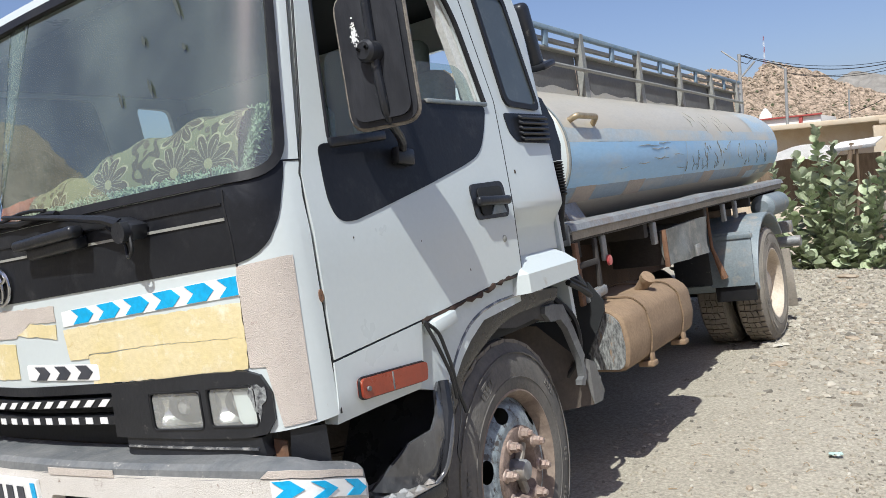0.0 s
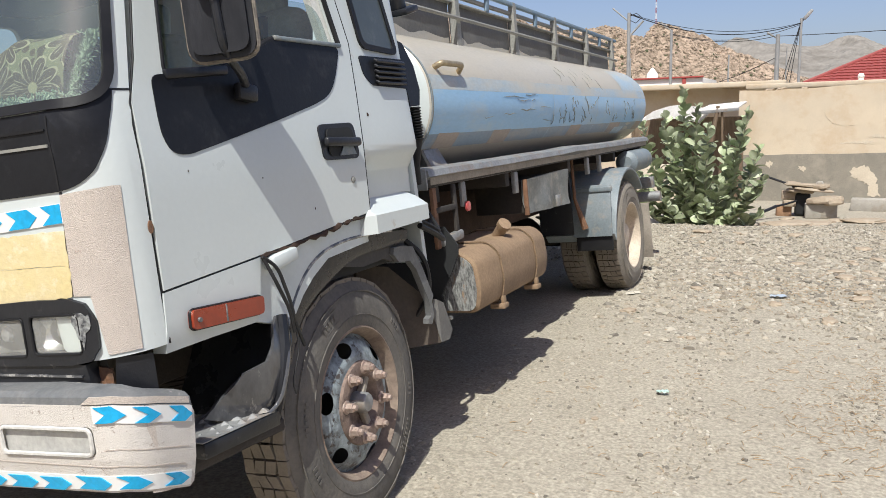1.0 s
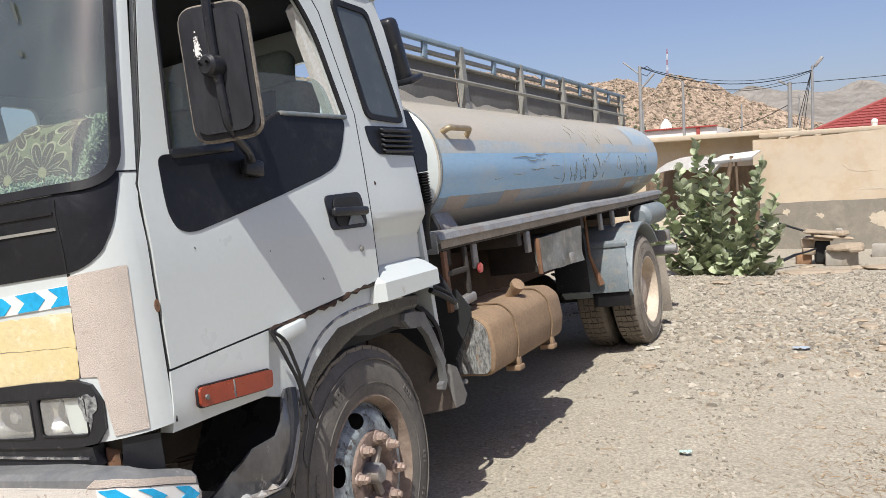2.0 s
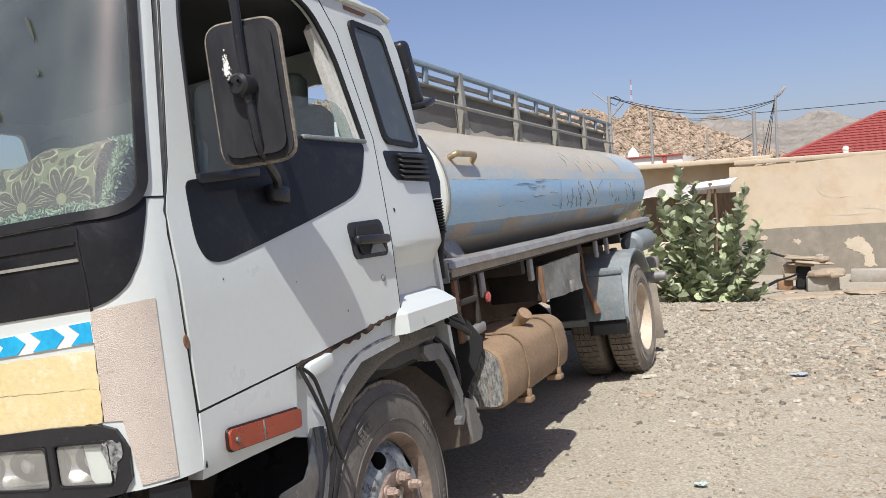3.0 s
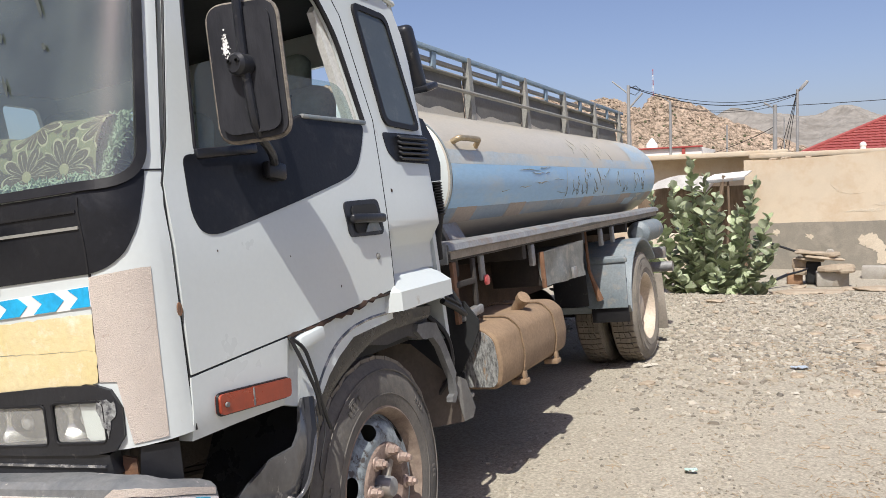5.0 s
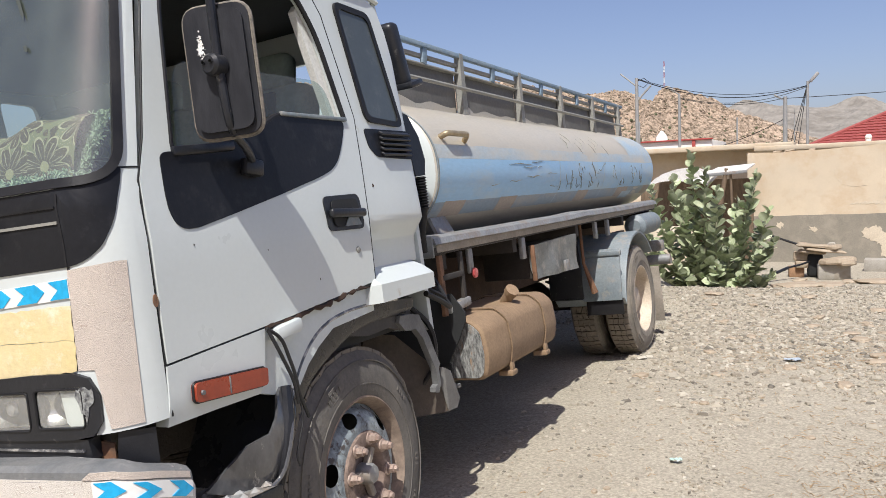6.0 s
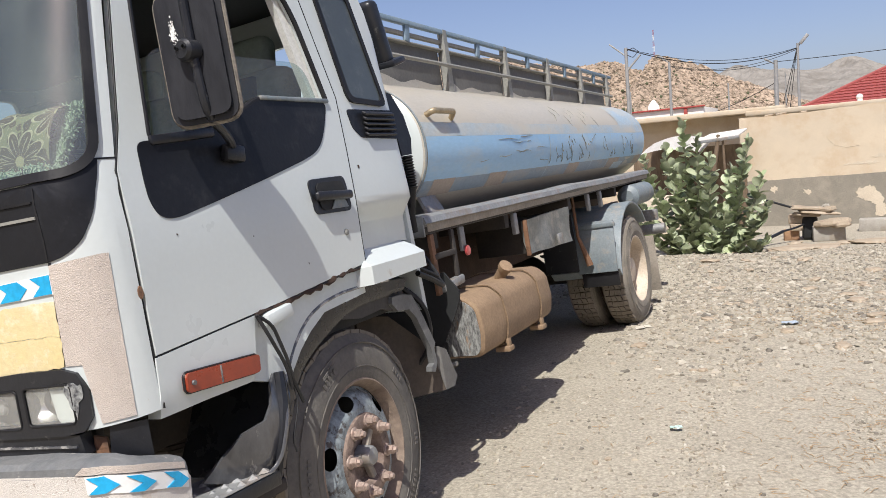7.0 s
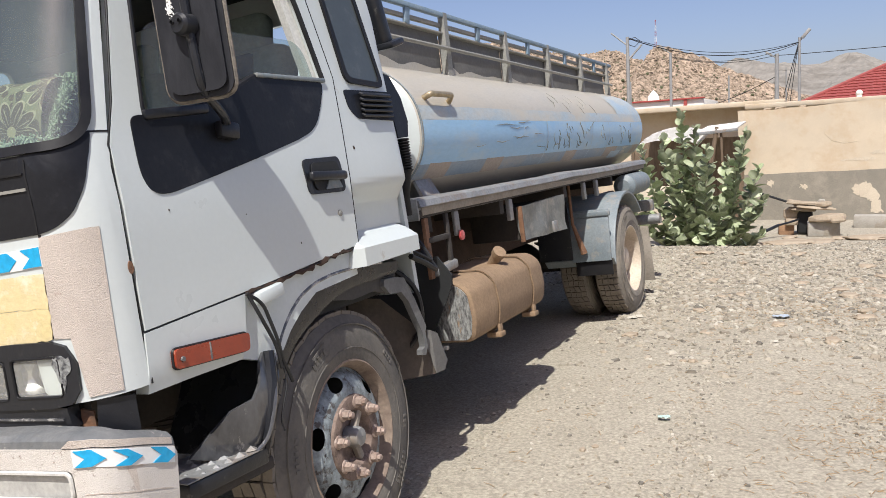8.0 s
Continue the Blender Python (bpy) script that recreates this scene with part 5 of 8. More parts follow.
def make_wheel(m, front, name="wheel"):
    R = 0.495
    tyre = part(name, tyre_mesh(0.24, R), TYRE if front else TYREREAR, truck, "dusty worn truck wheel")
    tyre.matrix_local = m
    part("tread", tread_mesh(0.24, R, 0.93 if front else 0.72), TREAD, tyre)
    part("sidewall_lettering", sidewall_marks(), TYRE if front else TYREREAR, tyre)
    bm = bmesh.new()
    if front:
        lathe(bm, [(-0.03, 0.305), (0.002, 0.308), (0.006, 0.298), (-0.004, 0.288), (-0.05, 0.272)], 60)
        part("rim_ring", bm, RIMRING, tyre)
        bm = bmesh.new()
        ctrl = [(-0.055, 0.273), (-0.05, 0.262), (-0.025, 0.245), (-0.008, 0.215), (0.0, 0.19), (0.0, 0.165)]
        prof = [(a[0] + (b[0] - a[0]) * q / 4, a[1] + (b[1] - a[1]) * q / 4) for a, b in zip(ctrl, ctrl[1:]) for q in range(4)] + [ctrl[-1]]
        rings = lathe(bm, prof, 150)
        # hand holes
        bm.faces.ensure_lookup_table()
        gone = []
        for f in bm.faces:
            c = f.calc_center_median()
            a = math.degrees(math.atan2(c.z, c.y)) % 60
            r_ = math.hypot(c.y, c.z)
            if ((a - 31) / 10.5) ** 2 + ((r_ - 0.229) / 0.027) ** 2 < 1:
                gone.append(f)
        bmesh.ops.delete(bm, geom=gone, context="FACES")
        for v in bm.verts:
            r_ = math.hypot(v.co.y, v.co.z)
            if v.is_boundary and 0.195 < r_ < 0.262:
                a = math.degrees(math.atan2(v.co.z, v.co.y))
                a6 = a % 60
                k = math.hypot((a6 - 31) / 10.5, (r_ - 0.229) / 0.027)
                da, r2 = (a6 - 31) / k, 0.229 + (r_ - 0.229) / k
                a = radians(a - a6 + 31 + da)
                for p, q in zip(prof, prof[1:]):
                    if q[1] <= r2 <= p[1]:
                        v.co = Vector((p[0] + (q[0] - p[0]) * (p[1] - r2) / (p[1] - q[1]), r2 * math.cos(a), r2 * math.sin(a)))
        part("rim", bm, RIM, tyre, "blue-grey rim with flaking paint")
        bm = bmesh.new()
        lathe(bm, [(0.0, 0.168), (0.012, 0.165), (0.015, 0.155), (0.012, 0.115), (0.004, 0.108), (-0.02, 0.10), (-0.03, 0.09), (-0.03, 0.001)], 48)
        part("wheel_disc", bm, RIMRUST, tyre, "rusty wheel disc")
        bm = bmesh.new()
        lathe(bm, [(-0.03, 0.042), (0.022, 0.040), (0.032, 0.034), (0.036, 0.001)], 24)
        part("hub_cap", bm, STEEL, tyre)
        bm = bmesh.new()
        for k in range(3):
            box(bm, (0, 0, 0), (0.03, 0.10, 0.03), Matrix.Rotation(radians(40 + 120 * k), 4, "X") @ Matrix.Translation((-0.012, 0.06, 0)), 0.006, 1)
        part("hub_spokes", bm, FLAP, tyre)
        bm = bmesh.new()
        lathe(bm, [(-0.10, 0.275), (-0.10, 0.001)], 40)
        part("brake_drum", bm, DARK, tyre)
        nutmesh = None
        for k in range(8):
            a = radians(22.5 + 45 * k)
            mnut = Matrix.Rotation(a, 4, "X") @ Matrix.Translation((0.012, 0.138, 0))
            if nutmesh is None:
                bm = bmesh.new()
                lathe(bm, [(0.0, 0.024), (0.008, 0.024), (0.008, 0.020), (0.034, 0.019), (0.036, 0.014), (0.048, 0.012), (0.05, 0.001)], 6)
                lathe(bm, [(0.0, 0.027), (0.006, 0.026), (0.009, 0.02)], 16)
                o = part("wheel_nut", bm, NUT, tyre)
                nutmesh = o.data
            else:
                o = new("wheel_nut", nutmesh)
                o.parent = tyre
            o.matrix_local = mnut
    else:
        lathe(bm, [(-0.02, 0.302), (0.004, 0.308), (0.006, 0.298), (-0.01, 0.285), (-0.06, 0.275), (-0.13, 0.265), (-0.15, 0.24), (-0.155, 0.15), (-0.14, 0.12), (-0.06, 0.11), (-0.05, 0.09), (-0.05, 0.001)], 56)
        part("rim", bm, RIMREAR, tyre, "dust-covered deep rear rim")
    return tyre


FLIPX = Matrix.Rotation(math.pi, 4, "Z")
make_wheel(Matrix.Translation((-0.065, 1.115, 0.492)) @ Matrix.Rotation(radians(2.9), 4, "Z") @ Matrix.Rotation(radians(12), 4, "X"), True, "front_wheel")
make_wheel(Matrix.Translation((2 * XC + 0.065, 1.115, 0.492)) @ FLIPX, True, "front_wheel")
for x, fl in ((-0.085, False), (-0.40, False), (2 * XC + 0.085, True), (2 * XC + 0.40, True)):
    make_wheel(Matrix.Translation((x, 5.80, 0.492)) @ (FLIPX if fl else Matrix.Rotation(radians(5), 4, "X")), False, "rear_wheel")

# ---- chassis ----
for x in (-0.78, 2 * XC + 0.78):
    bm = bmesh.new()
    box(bm, (x, 4.3, 0.92), (0.07, 7.2, 0.24), None, 0.008)
    part("chassis_rail", bm, RUSTD, truck, "rusty chassis rail")
for y in (0.4, 1.7, 2.6, 3.9, 5.2, 6.4, 7.5):
    part("cross_member", boxed((XC, y, 0.93), (0.8, 0.09, 0.16), None, 0.01), CHASSIS, truck)
for y in (1.115, 5.80):
    bm = bmesh.new()
    tube(bm, [(-0.35, y, 0.49), (2 * XC + 0.35, y, 0.49)], 0.075, 12)
    if y > 3:
        bmesh.ops.create_uvsphere(bm, u_segments=16, v_segments=10, radius=0.24, matrix=Matrix.Translation((XC, y, 0.49)))
    part("axle", bm, CHASSIS, truck)
    for x in (-0.72, 2 * XC + 0.72):
        bm = bmesh.new()
        for k in range(5):
            L = 0.7 - 0.1 * k
            pts = [(x, y - L + 2 * L * i / 10, 0.66 - 0.018 * k + 0.12 * ((i - 5) / 5) ** 2 * (L / 0.7) ** 2) for i in range(11)]
            for p, q in zip(pts, pts[1:]):
                c = (Vector(p) + Vector(q)) / 2
                box(bm, c, (0.07, (Vector(q) - Vector(p)).length + 0.004, 0.014), Matrix.Rotation(math.atan2(q[2] - p[2], q[1] - p[1]), 4, "X"))
        part("leaf_spring", bm, CHASSIS, truck)
part("gearbox", boxed((XC, 1.4, 0.85), (0.6, 1.3, 0.6), None, 0.08, 3), CHASSIS, truck)
part("inner_wheel_house", boxed((-0.62, 1.2, 0.95), (0.05, 1.5, 0.5), None, 0.01), CHASSIS, truck)
part("under_cab_wall", boxed((XC, 0.12, 0.78), (1.9, 0.03, 0.4), None, 0.01), CHASSIS, truck)
bm = bmesh.new()
tube(bm, [(XC, 2.0, 0.75), (XC, 5.6, 0.55)], 0.05, 10)
part("drive_shaft", bm, CHASSIS, truck)

# ---- tank ----
TZ, TA, TB, TY0, TY1 = 1.735, 0.95, 0.49, 2.36, 7.52


def tank_at(a, y, d=0.0):
    e = 2 / 2.25
    ca, sa = math.cos(a), math.sin(a)
    return Vector((XC + (TA + d) * math.copysign(abs(ca) ** e, ca), y, TZ + (TB + d) * math.copysign(abs(sa) ** e, sa)))


TANK = surf("tank_paint", (0.46, 0.445, 0.405), (0.39, 0.38, 0.35), rough=0.42, metal=0.15, scale=1.6, bump=0.06, dirt=(0.50, 0.45, 0.36), dirt_at=0.5, dirt_soft=0.2, dirt_scale=1.5, stretch=(1, 0.35, 1))
bm = bmesh.new()
rings = []
NA = 96
for y, sc in ((TY0 - 0.07, 0.0), (TY0 - 0.065, 0.35), (TY0 - 0.05, 0.7), (TY0 - 0.02, 0.92), (TY0, 0.985), (TY0 + 0.01, 1.0)) + tuple((TY0 + (TY1 - TY0) * i / 24, 1.0) for i in range(1, 24)) + ((TY1 - 0.01, 1.0), (TY1, 0.985), (TY1 + 0.03, 0.92), (TY1 + 0.06, 0.7), (TY1 + 0.08, 0.3), (TY1 + 0.082, 0.0)):
    ring = []
    for j in range(NA):
        p = tank_at(2 * math.pi * j / NA, y)
        q = Vector((XC + (p.x - XC) * max(sc, 0.001), y, TZ + (p.z - TZ) * max(sc, 0.001)))
        if sc == 1.0:
            q += 0.006 * noise.noise(q * 1.7) * (q - Vector((XC, y, TZ))).normalized()
        ring.append(bm.verts.new(q))
    rings.append(ring)
for a, b in zip(rings, rings[1:]):
    for j in range(NA):
        bm.faces.new((a[j], a[(j + 1) % NA], b[(j + 1) % NA], b[j]))
tank = part("tank", bm, TANK, truck, "dusty grey water tank with faded blue bands")


tank.data.materials.append(WHITE)
for face in tank.data.polygons:
    if face.center.y < TY0 + 0.004:
        face.material_index = 1


def tank_patch(name, a0, a1, y0, y1, mat, d, label="", jag=0.0, seed=1):
    """A painted band or patch that follows the tank's skin."""
    rn = random.Random(seed)
    bm = bmesh.new()
    ny = max(2, int((y1 - y0) / 0.08))
    na = max(2, int(abs(a1 - a0) / 0.06))
    grid = []
    for i in range(ny + 1):
        lo, hi = a0 + rn.uniform(-jag, jag), a1 + rn.uniform(-jag, jag)
        grid.append([bm.verts.new(tank_at(lo + (hi - lo) * j / na, y0 + (y1 - y0) * i / ny, d)) for j in range(na + 1)])
    for a, b in zip(grid, grid[1:]):
        for j in range(na):
            bm.faces.new((a[j], a[j + 1], b[j + 1], b[j]))
    return part(name, bm, mat, tank, label)


def ang(z):
    """The angle on the tank's left side at a height."""
    s = max(-1, min(1, (z - TZ) / TB))
    return math.asin(math.copysign(abs(s) ** (2.25 / 2), s))


BLUE = surf("pale_blue_paint", (0.25, 0.46, 0.69), (0.33, 0.52, 0.70), rough=0.42, scale=2.5, bump=0.04, dirt=(0.48, 0.54, 0.55), dirt_at=0.64, dirt_soft=0.14, dirt_scale=3.5, stretch=(1, 0.3, 1), grain=0.05)
BLUED = surf("dusty_blue_paint", (0.30, 0.40, 0.48), (0.38, 0.42, 0.43), rough=0.45, scale=3, bump=0.05, dirt=(0.48, 0.44, 0.365), dirt_at=0.56, dirt_soft=0.13, dirt_scale=3, stretch=(1, 0.5, 1))
BLUEB = surf("dark_blue_band", (0.19, 0.26, 0.34), (0.25, 0.30, 0.34), rough=0.4, scale=4, bump=0.05, dirt=(0.36, 0.33, 0.29), dirt_at=0.62, dirt_scale=5, stretch=(1, 0.4, 1))
TAN = surf("tan_patch", (0.38, 0.31, 0.25), (0.31, 0.27, 0.24), rough=0.55, scale=6, bump=0.1)
PALE = surf("pale_patch", (0.44, 0.55, 0.62), (0.36, 0.45, 0.5), rough=0.5, scale=5, bump=0.05)
SCRAWL = surf("dark_scrawl", (0.19, 0.20, 0.17), (0.30, 0.29, 0.25), rough=0.7, scale=30, bump=0.1)
tank_patch("blue_band", ang(1.54), ang(1.775), TY0 + 0.02, TY1 - 0.01, BLUE, 0.003, "faded pale blue band")
tank_patch("upper_band", ang(1.775), ang(1.855), TY0 + 0.02, TY1 - 0.01, BLUED, 0.002, "dusty blue-grey band", 0.006)
tank_patch("lower_band", ang(1.465), ang(1.54), TY0 + 0.02, TY1 - 0.01, BLUEB, 0.0025, "dark blue-grey band")
tank_patch("rear_band", ang(1.855), ang(2.08), 6.55, TY1 - 0.01, BLUED, 0.002, "dusty blue rear panel")
for k, (y0, w) in enumerate(((2.50, 0.27), (3.28, 0.29), (4.9, 0.3), (6.15, 0.4), (7.2, 0.25))):
    tank_patch("tan_patch", ang(1.462), ang(1.543), y0, y0 + w, TAN, 0.004, "tan square patch", 0.004, k)
tank_patch("pale_patch", ang(1.44), ang(1.5), 6.4, 6.75, PALE, 0.0045)
for y in (4.35, 5.55, 6.1):
    tank_patch("weld_seam", ang(1.46), ang(1.775), y, y + 0.012, PALE, 0.0055)
# scratched, illegible strokes
rn = random.Random(21)
for k in range(52):
    y = rn.choice([rn.uniform(2.9, 4.2), rn.uniform(4.3, 5.6), rn.uniform(4.3, 5.6), rn.uniform(5.6, 7.0)])
    z = rn.uniform(1.59, 1.76)
    horiz = y < 4.25
    bm = bmesh.new()
    pts = []
    yy, zz = y, z
    for i in range(6):
        pts.append(tank_at(ang(min(1.83, zz)), yy, 0.0045))
        yy += rn.uniform(0.0, 0.10) if horiz else rn.uniform(-0.02, 0.05)
        zz += rn.uniform(-0.008, 0.008) if horiz else rn.uniform(-0.05, 0.02)
        zz = max(1.56, zz)
    tube(bm, pts, [0.0006, 0.002, 0.003, 0.0022, 0.0016, 0.0006], 5)
    part("scrawl", bm, SCRAWL, tank)
for k in range(9):
    y, z = 4.7 + 0.13 * k, 1.93 + 0.05 * math.sin(k * 2.1)
    bm = bmesh.new()
    tube(bm, [tank_at(ang(z + 0.05), y, 0.003), tank_at(ang(z), y + 0.03, 0.003), tank_at(ang(z - 0.045), y - 0.02 + 0.04 * (k % 3), 0.003)], [0.001, 0.0035, 0.001], 5)
    part("scrawl", bm, SCRAWL, tank)
# front edge ring of the tank: white
bm = bmesh.new()
tube(bm, [tank_at(2 * math.pi * j / NA, TY0 + 0.008, 0.0) for j in range(NA)], 0.006, 6, closed=True)
part("tank_rim", bm, MUDGREY, tank, "grey welded tank end rim")
bm = bmesh.new()
tp = [tank_at(ang(1.90) , 2.50, 0.0), tank_at(ang(1.90), 2.50, 0.05), tank_at(ang(1.90), 2.76, 0.05), tank_at(ang(1.88), 2.78, 0.0)]
tube(bm, bent(tp, 5, 0.03), 0.017, 12)
part("overflow_pipe", bm, BRASS, tank, "brass overflow pipe on the tank")
# platform sill
# Pale dust colour is put on to bounce light onto the tank's belly.
part("platform", boxed((XC, 4.70, 1.30), (1.98, 5.05, 0.05), None, 0.005), FLAP, truck, "dust-coloured platform under the tank, pale to bounce light")
seg = 24
LIP = [(-0.206, 1.316), (-0.184, 1.322), (-0.194, 1.354), (-0.23, 1.368), (-0.34, 1.368), (-0.34, 1.36), (-0.235, 1.355), (-0.215, 1.325)]
# Channel takes the darker board colour to stand in for shade below the lip.
CHANNEL = [(-0.238, 1.262), (-0.210, 1.318), (-0.224, 1.318), (-0.252, 1.262)]
for nm, prof, mat_, lab in (("platform_edge", LIP, STEEL, "dented galvanised platform edge"), ("edge_channel", CHANNEL, BOARD, "channel under the platform edge, darkened as shade")):
    bm = bmesh.new()
    rows_ = []
    for i in range(seg + 1):
        y = 2.12 + 5.1 * i / seg
        wob = 0.012 * noise.noise((y * 0.9, 3, 0)) + (0.02 * math.exp(-((y - 4.6) / 0.25) ** 2))
        rows_.append([bm.verts.new((x + wob * 0.6, y, z + wob * 0.5)) for x, z in prof])
    for a, b in zip(rows_, rows_[1:]):
        for j in range(len(prof)):
            bm.faces.new((a[j], a[(j + 1) % len(prof)], b[(j + 1) % len(prof)], b[j]))
    bm.faces.new(rows_[0])
    bm.faces.new(rows_[-1][::-1])
    part(nm, bm, mat_, truck, lab)
part("edge_inner", boxed((-0.26, 4.67, 1.285), (0.09, 5.06, 0.04), None, 0.004), CHASSIS, truck)
part("edge_front", boxed((-0.26, 2.115, 1.31), (0.12, 0.015, 0.11), None, 0.004), STEEL, truck)
part("tank_bracket", sheet([[(2.40, 1.365), (2.42, 1.46), (2.60, 1.462), (2.60, 1.365)]], lambda y, z, t=0.0: Vector((-0.315 - 0.55 * (z - 1.365) - t, y, z)), 0.02), STEEL, truck)

# ---- guard rail along the tank ----
RAILX = -0.59
rail = part("guard_rail", boxed((RAILX, 5.06, 2.535), (0.035, 5.33, 0.03), None, 0.004), BLUERAIL, truck, "grey steel guard rail along the tank")
bm = bmesh.new()
tube(bm, [(RAILX + 0.045, 2.41, 2.30), (RAILX + 0.045, 7.55, 2.30)], 0.014, 8)
part("mid_rail", bm, RAILPAINT, rail)
part("upper_rail", boxed((RAILX - 0.02, 5.06, 2.47), (0.03, 5.33, 0.025), None, 0.003), RAILPAINT, rail)
part("ledge", boxed((RAILX - 0.025, 5.06, 2.415), (0.06, 5.33, 0.012), None, 0.003), RAILPAINT, rail)
POSTS = (2.42, 3.47, 4.53, 5.53, 6.52, 7.50)
for y in POSTS:
    bm = bmesh.new()
    vs = []
    for x, yy, z in ((RAILX + 0.028, y - 0.035, 2.125), (RAILX + 0.028, y + 0.035, 2.125), (RAILX + 0.02, y + 0.055, 2.55), (RAILX + 0.02, y + 0.005, 2.55)):
        vs.append((x, yy, z))
    a = [bm.verts.new(v) for v in vs]
    b = [bm.verts.new((x - 0.045, yy, z)) for x, yy, z in vs]
    bm.faces.new(a)
    bm.faces.new(b[::-1])
    for j in range(4):
        bm.faces.new((a[j], b[j], b[(j + 1) % 4], a[(j + 1) % 4]))
    part("post", bm, RAILPAINT, rail)
for y0, y1 in zip(POSTS, POSTS[1:]):
    part("short_stay", boxed((RAILX, (y0 + y1) / 2 + 0.05, 2.478), (0.02, 0.055, 0.125), Matrix.Rotation(radians(-14), 4, "X"), 0.003), BLUERAIL, rail)
    board = part("board", boxed((RAILX - 0.04, (y0 + y1) / 2, 2.27), (0.012, y1 - y0 - 0.03, 0.29), None, 0.002), BOARD, rail, "grey sheet-metal side board")
    rn = random.Random(int(y0 * 100))
    # Wavy paler strip along the board's lower edge.
    top = [(y0 + 0.04 + (y1 - y0 - 0.08) * i / 14, 2.185 + 0.05 * noise.noise((y0 + i * 0.33, 0, 0)) + (0.02 if i in (1, 2) else 0)) for i in range(15)]
    part("bleached_edge", sheet([[(y0 + 0.04, 2.13)] + top + [(y1 - 0.04, 2.13)]], lambda y, z, t=0.0: Vector((RAILX - 0.031 - t, y, z)), 0.002), TANKDUST, board)
part("far_rail", boxed((2 * XC - RAILX, 5.06, 2.535), (0.035, 5.33, 0.03), None, 0.004), BLUERAIL, rail)
for y in POSTS:
    part("post", boxed((2 * XC - RAILX, y, 2.34), (0.04, 0.05, 0.42), None, 0.004), RAILPAINT, rail)

rail.matrix_local = Matrix.Translation((0, 3.2, 2.35)) @ Matrix.Rotation(radians(-0.85), 4, "X") @ Matrix.Translation((0, -3.2, -2.35))

# ---- under the platform ----
FY0, FY1 = 2.30, 3.38
sec = rounded([(-0.066, 0.60), (-0.046, 0.70), (-0.062, 0.845), (-0.13, 0.905), (-0.46, 0.91), (-0.52, 0.86), (-0.52, 0.61), (-0.46, 0.572), (-0.10, 0.572)], 0.035, 4)
bm = bmesh.new()
rings = []
for y, k in ((FY0, 0.93), (FY0 + 0.012, 0.985), (FY0 + 0.03, 1.0), (FY1 - 0.03, 1.0), (FY1 - 0.012, 0.985), (FY1, 0.93)):
    rings.append([bm.verts.new((-0.305 + (x + 0.305) * k, y, 0.70 + (z - 0.70) * k)) for x, z in sec])
for a, b in zip(rings, rings[1:]):
    for j in range(len(a)):
        bm.faces.new((a[j], a[(j + 1) % len(a)], b[(j + 1) % len(a)], b[j]))
bm.faces.new(rings[-1][::-1])
bm.faces.new(rings[0])
ft = part("fuel_tank", bm, FUEL, truck, "fuel tank coated in brown dust")
part("tank_end", sheet([[(x, z) for x, z in rounded([(-0.085, 0.612), (-0.07, 0.70), (-0.084, 0.832), (-0.14, 0.882), (-0.45, 0.888), (-0.5, 0.85), (-0.5, 0.61), (-0.45, 0.59), (-0.11, 0.588)], 0.03, 4)]], lambda x, z, t=0.0: Vector((x, FY0 - 0.006 + t, z)), 0.008), FUELEND, ft, "scuffed bare metal tank end")
bm = bmesh.new()
tube(bm, [(-0.20, 2.93, 0.90), (-0.14, 2.90, 0.965)], 0.035, 14)
tube(bm, [(-0.145, 2.903, 0.96), (-0.125, 2.893, 0.98)], 0.042, 14)
part("filler_cap", bm, FUEL, ft)
for y in (2.62, 3.16):
    bm = bmesh.new()
    loop = rounded([(-0.060, 0.598), (-0.039, 0.70), (-0.056, 0.85), (-0.127, 0.913), (-0.46, 0.918), (-0.528, 0.865), (-0.528, 0.605), (-0.46, 0.564), (-0.10, 0.564)], 0.035, 4)
    for j in range(len(loop)):
        (x0, z0), (x1, z1) = loop[j], loop[(j + 1) % len(loop)]
        L = math.hypot(x1 - x0, z1 - z0)
        if L > 0.002:
            box(bm, ((x0 + x1) / 2, y, (z0 + z1) / 2), (L + 0.003, 0.03, 0.008), Matrix.Rotation(-math.atan2(z1 - z0, x1 - x0), 4, "Y"))
    box(bm, (-0.09, y, 0.545), (0.09, 0.07, 0.03), None, 0.006)
    box(bm, (-0.062, y, 0.572), (0.02, 0.035, 0.06), None, 0.004)
    part("tank_strap", bm, FUEL, ft)
bm = bmesh.new()
for y in (2.28,):
    box(bm, (-0.36, y - 0.01, 0.555), (0.28, 0.03, 0.02), None, 0.004)
    box(bm, (-0.49, y - 0.01, 0.60), (0.03, 0.03, 0.10), None, 0.004)
part("tank_bracket", bm, STEEL, ft)
# Near-black notched plate before the inner half of the tank end.
part("splash_plate", sheet([[(-0.25, 0.585), (-0.247, 0.67), (-0.262, 0.69), (-0.268, 0.65), (-0.28, 0.645), (-0.235, 0.72), (-0.18, 0.81), (-0.135, 0.90), (-0.13, 0.95), (-0.20, 1.05), (-0.80, 1.05), (-0.80, 0.585)]], lambda x, z, t=0.0: Vector((x, 2.245 + t, z)), 0.012), DARK, truck, "black plate before the fuel tank")
# folding ladder, red reflector bracket
bm = bmesh.new()
box(bm, (-0.22, 2.20, 1.10), (0.022, 0.04, 0.32), None, 0.004)
part("ladder_stile", bm, RUST, truck)
bm = bmesh.new()
box(bm, (-0.22, 2.44, 1.10), (0.02, 0.035, 0.32), None, 0.004)
box(bm, (-0.22, 2.32, 1.14), (0.025, 0.24, 0.03), None, 0.004)
part("ladder", bm, CHASSIS, truck, "folding steel ladder")
bm = bmesh.new()
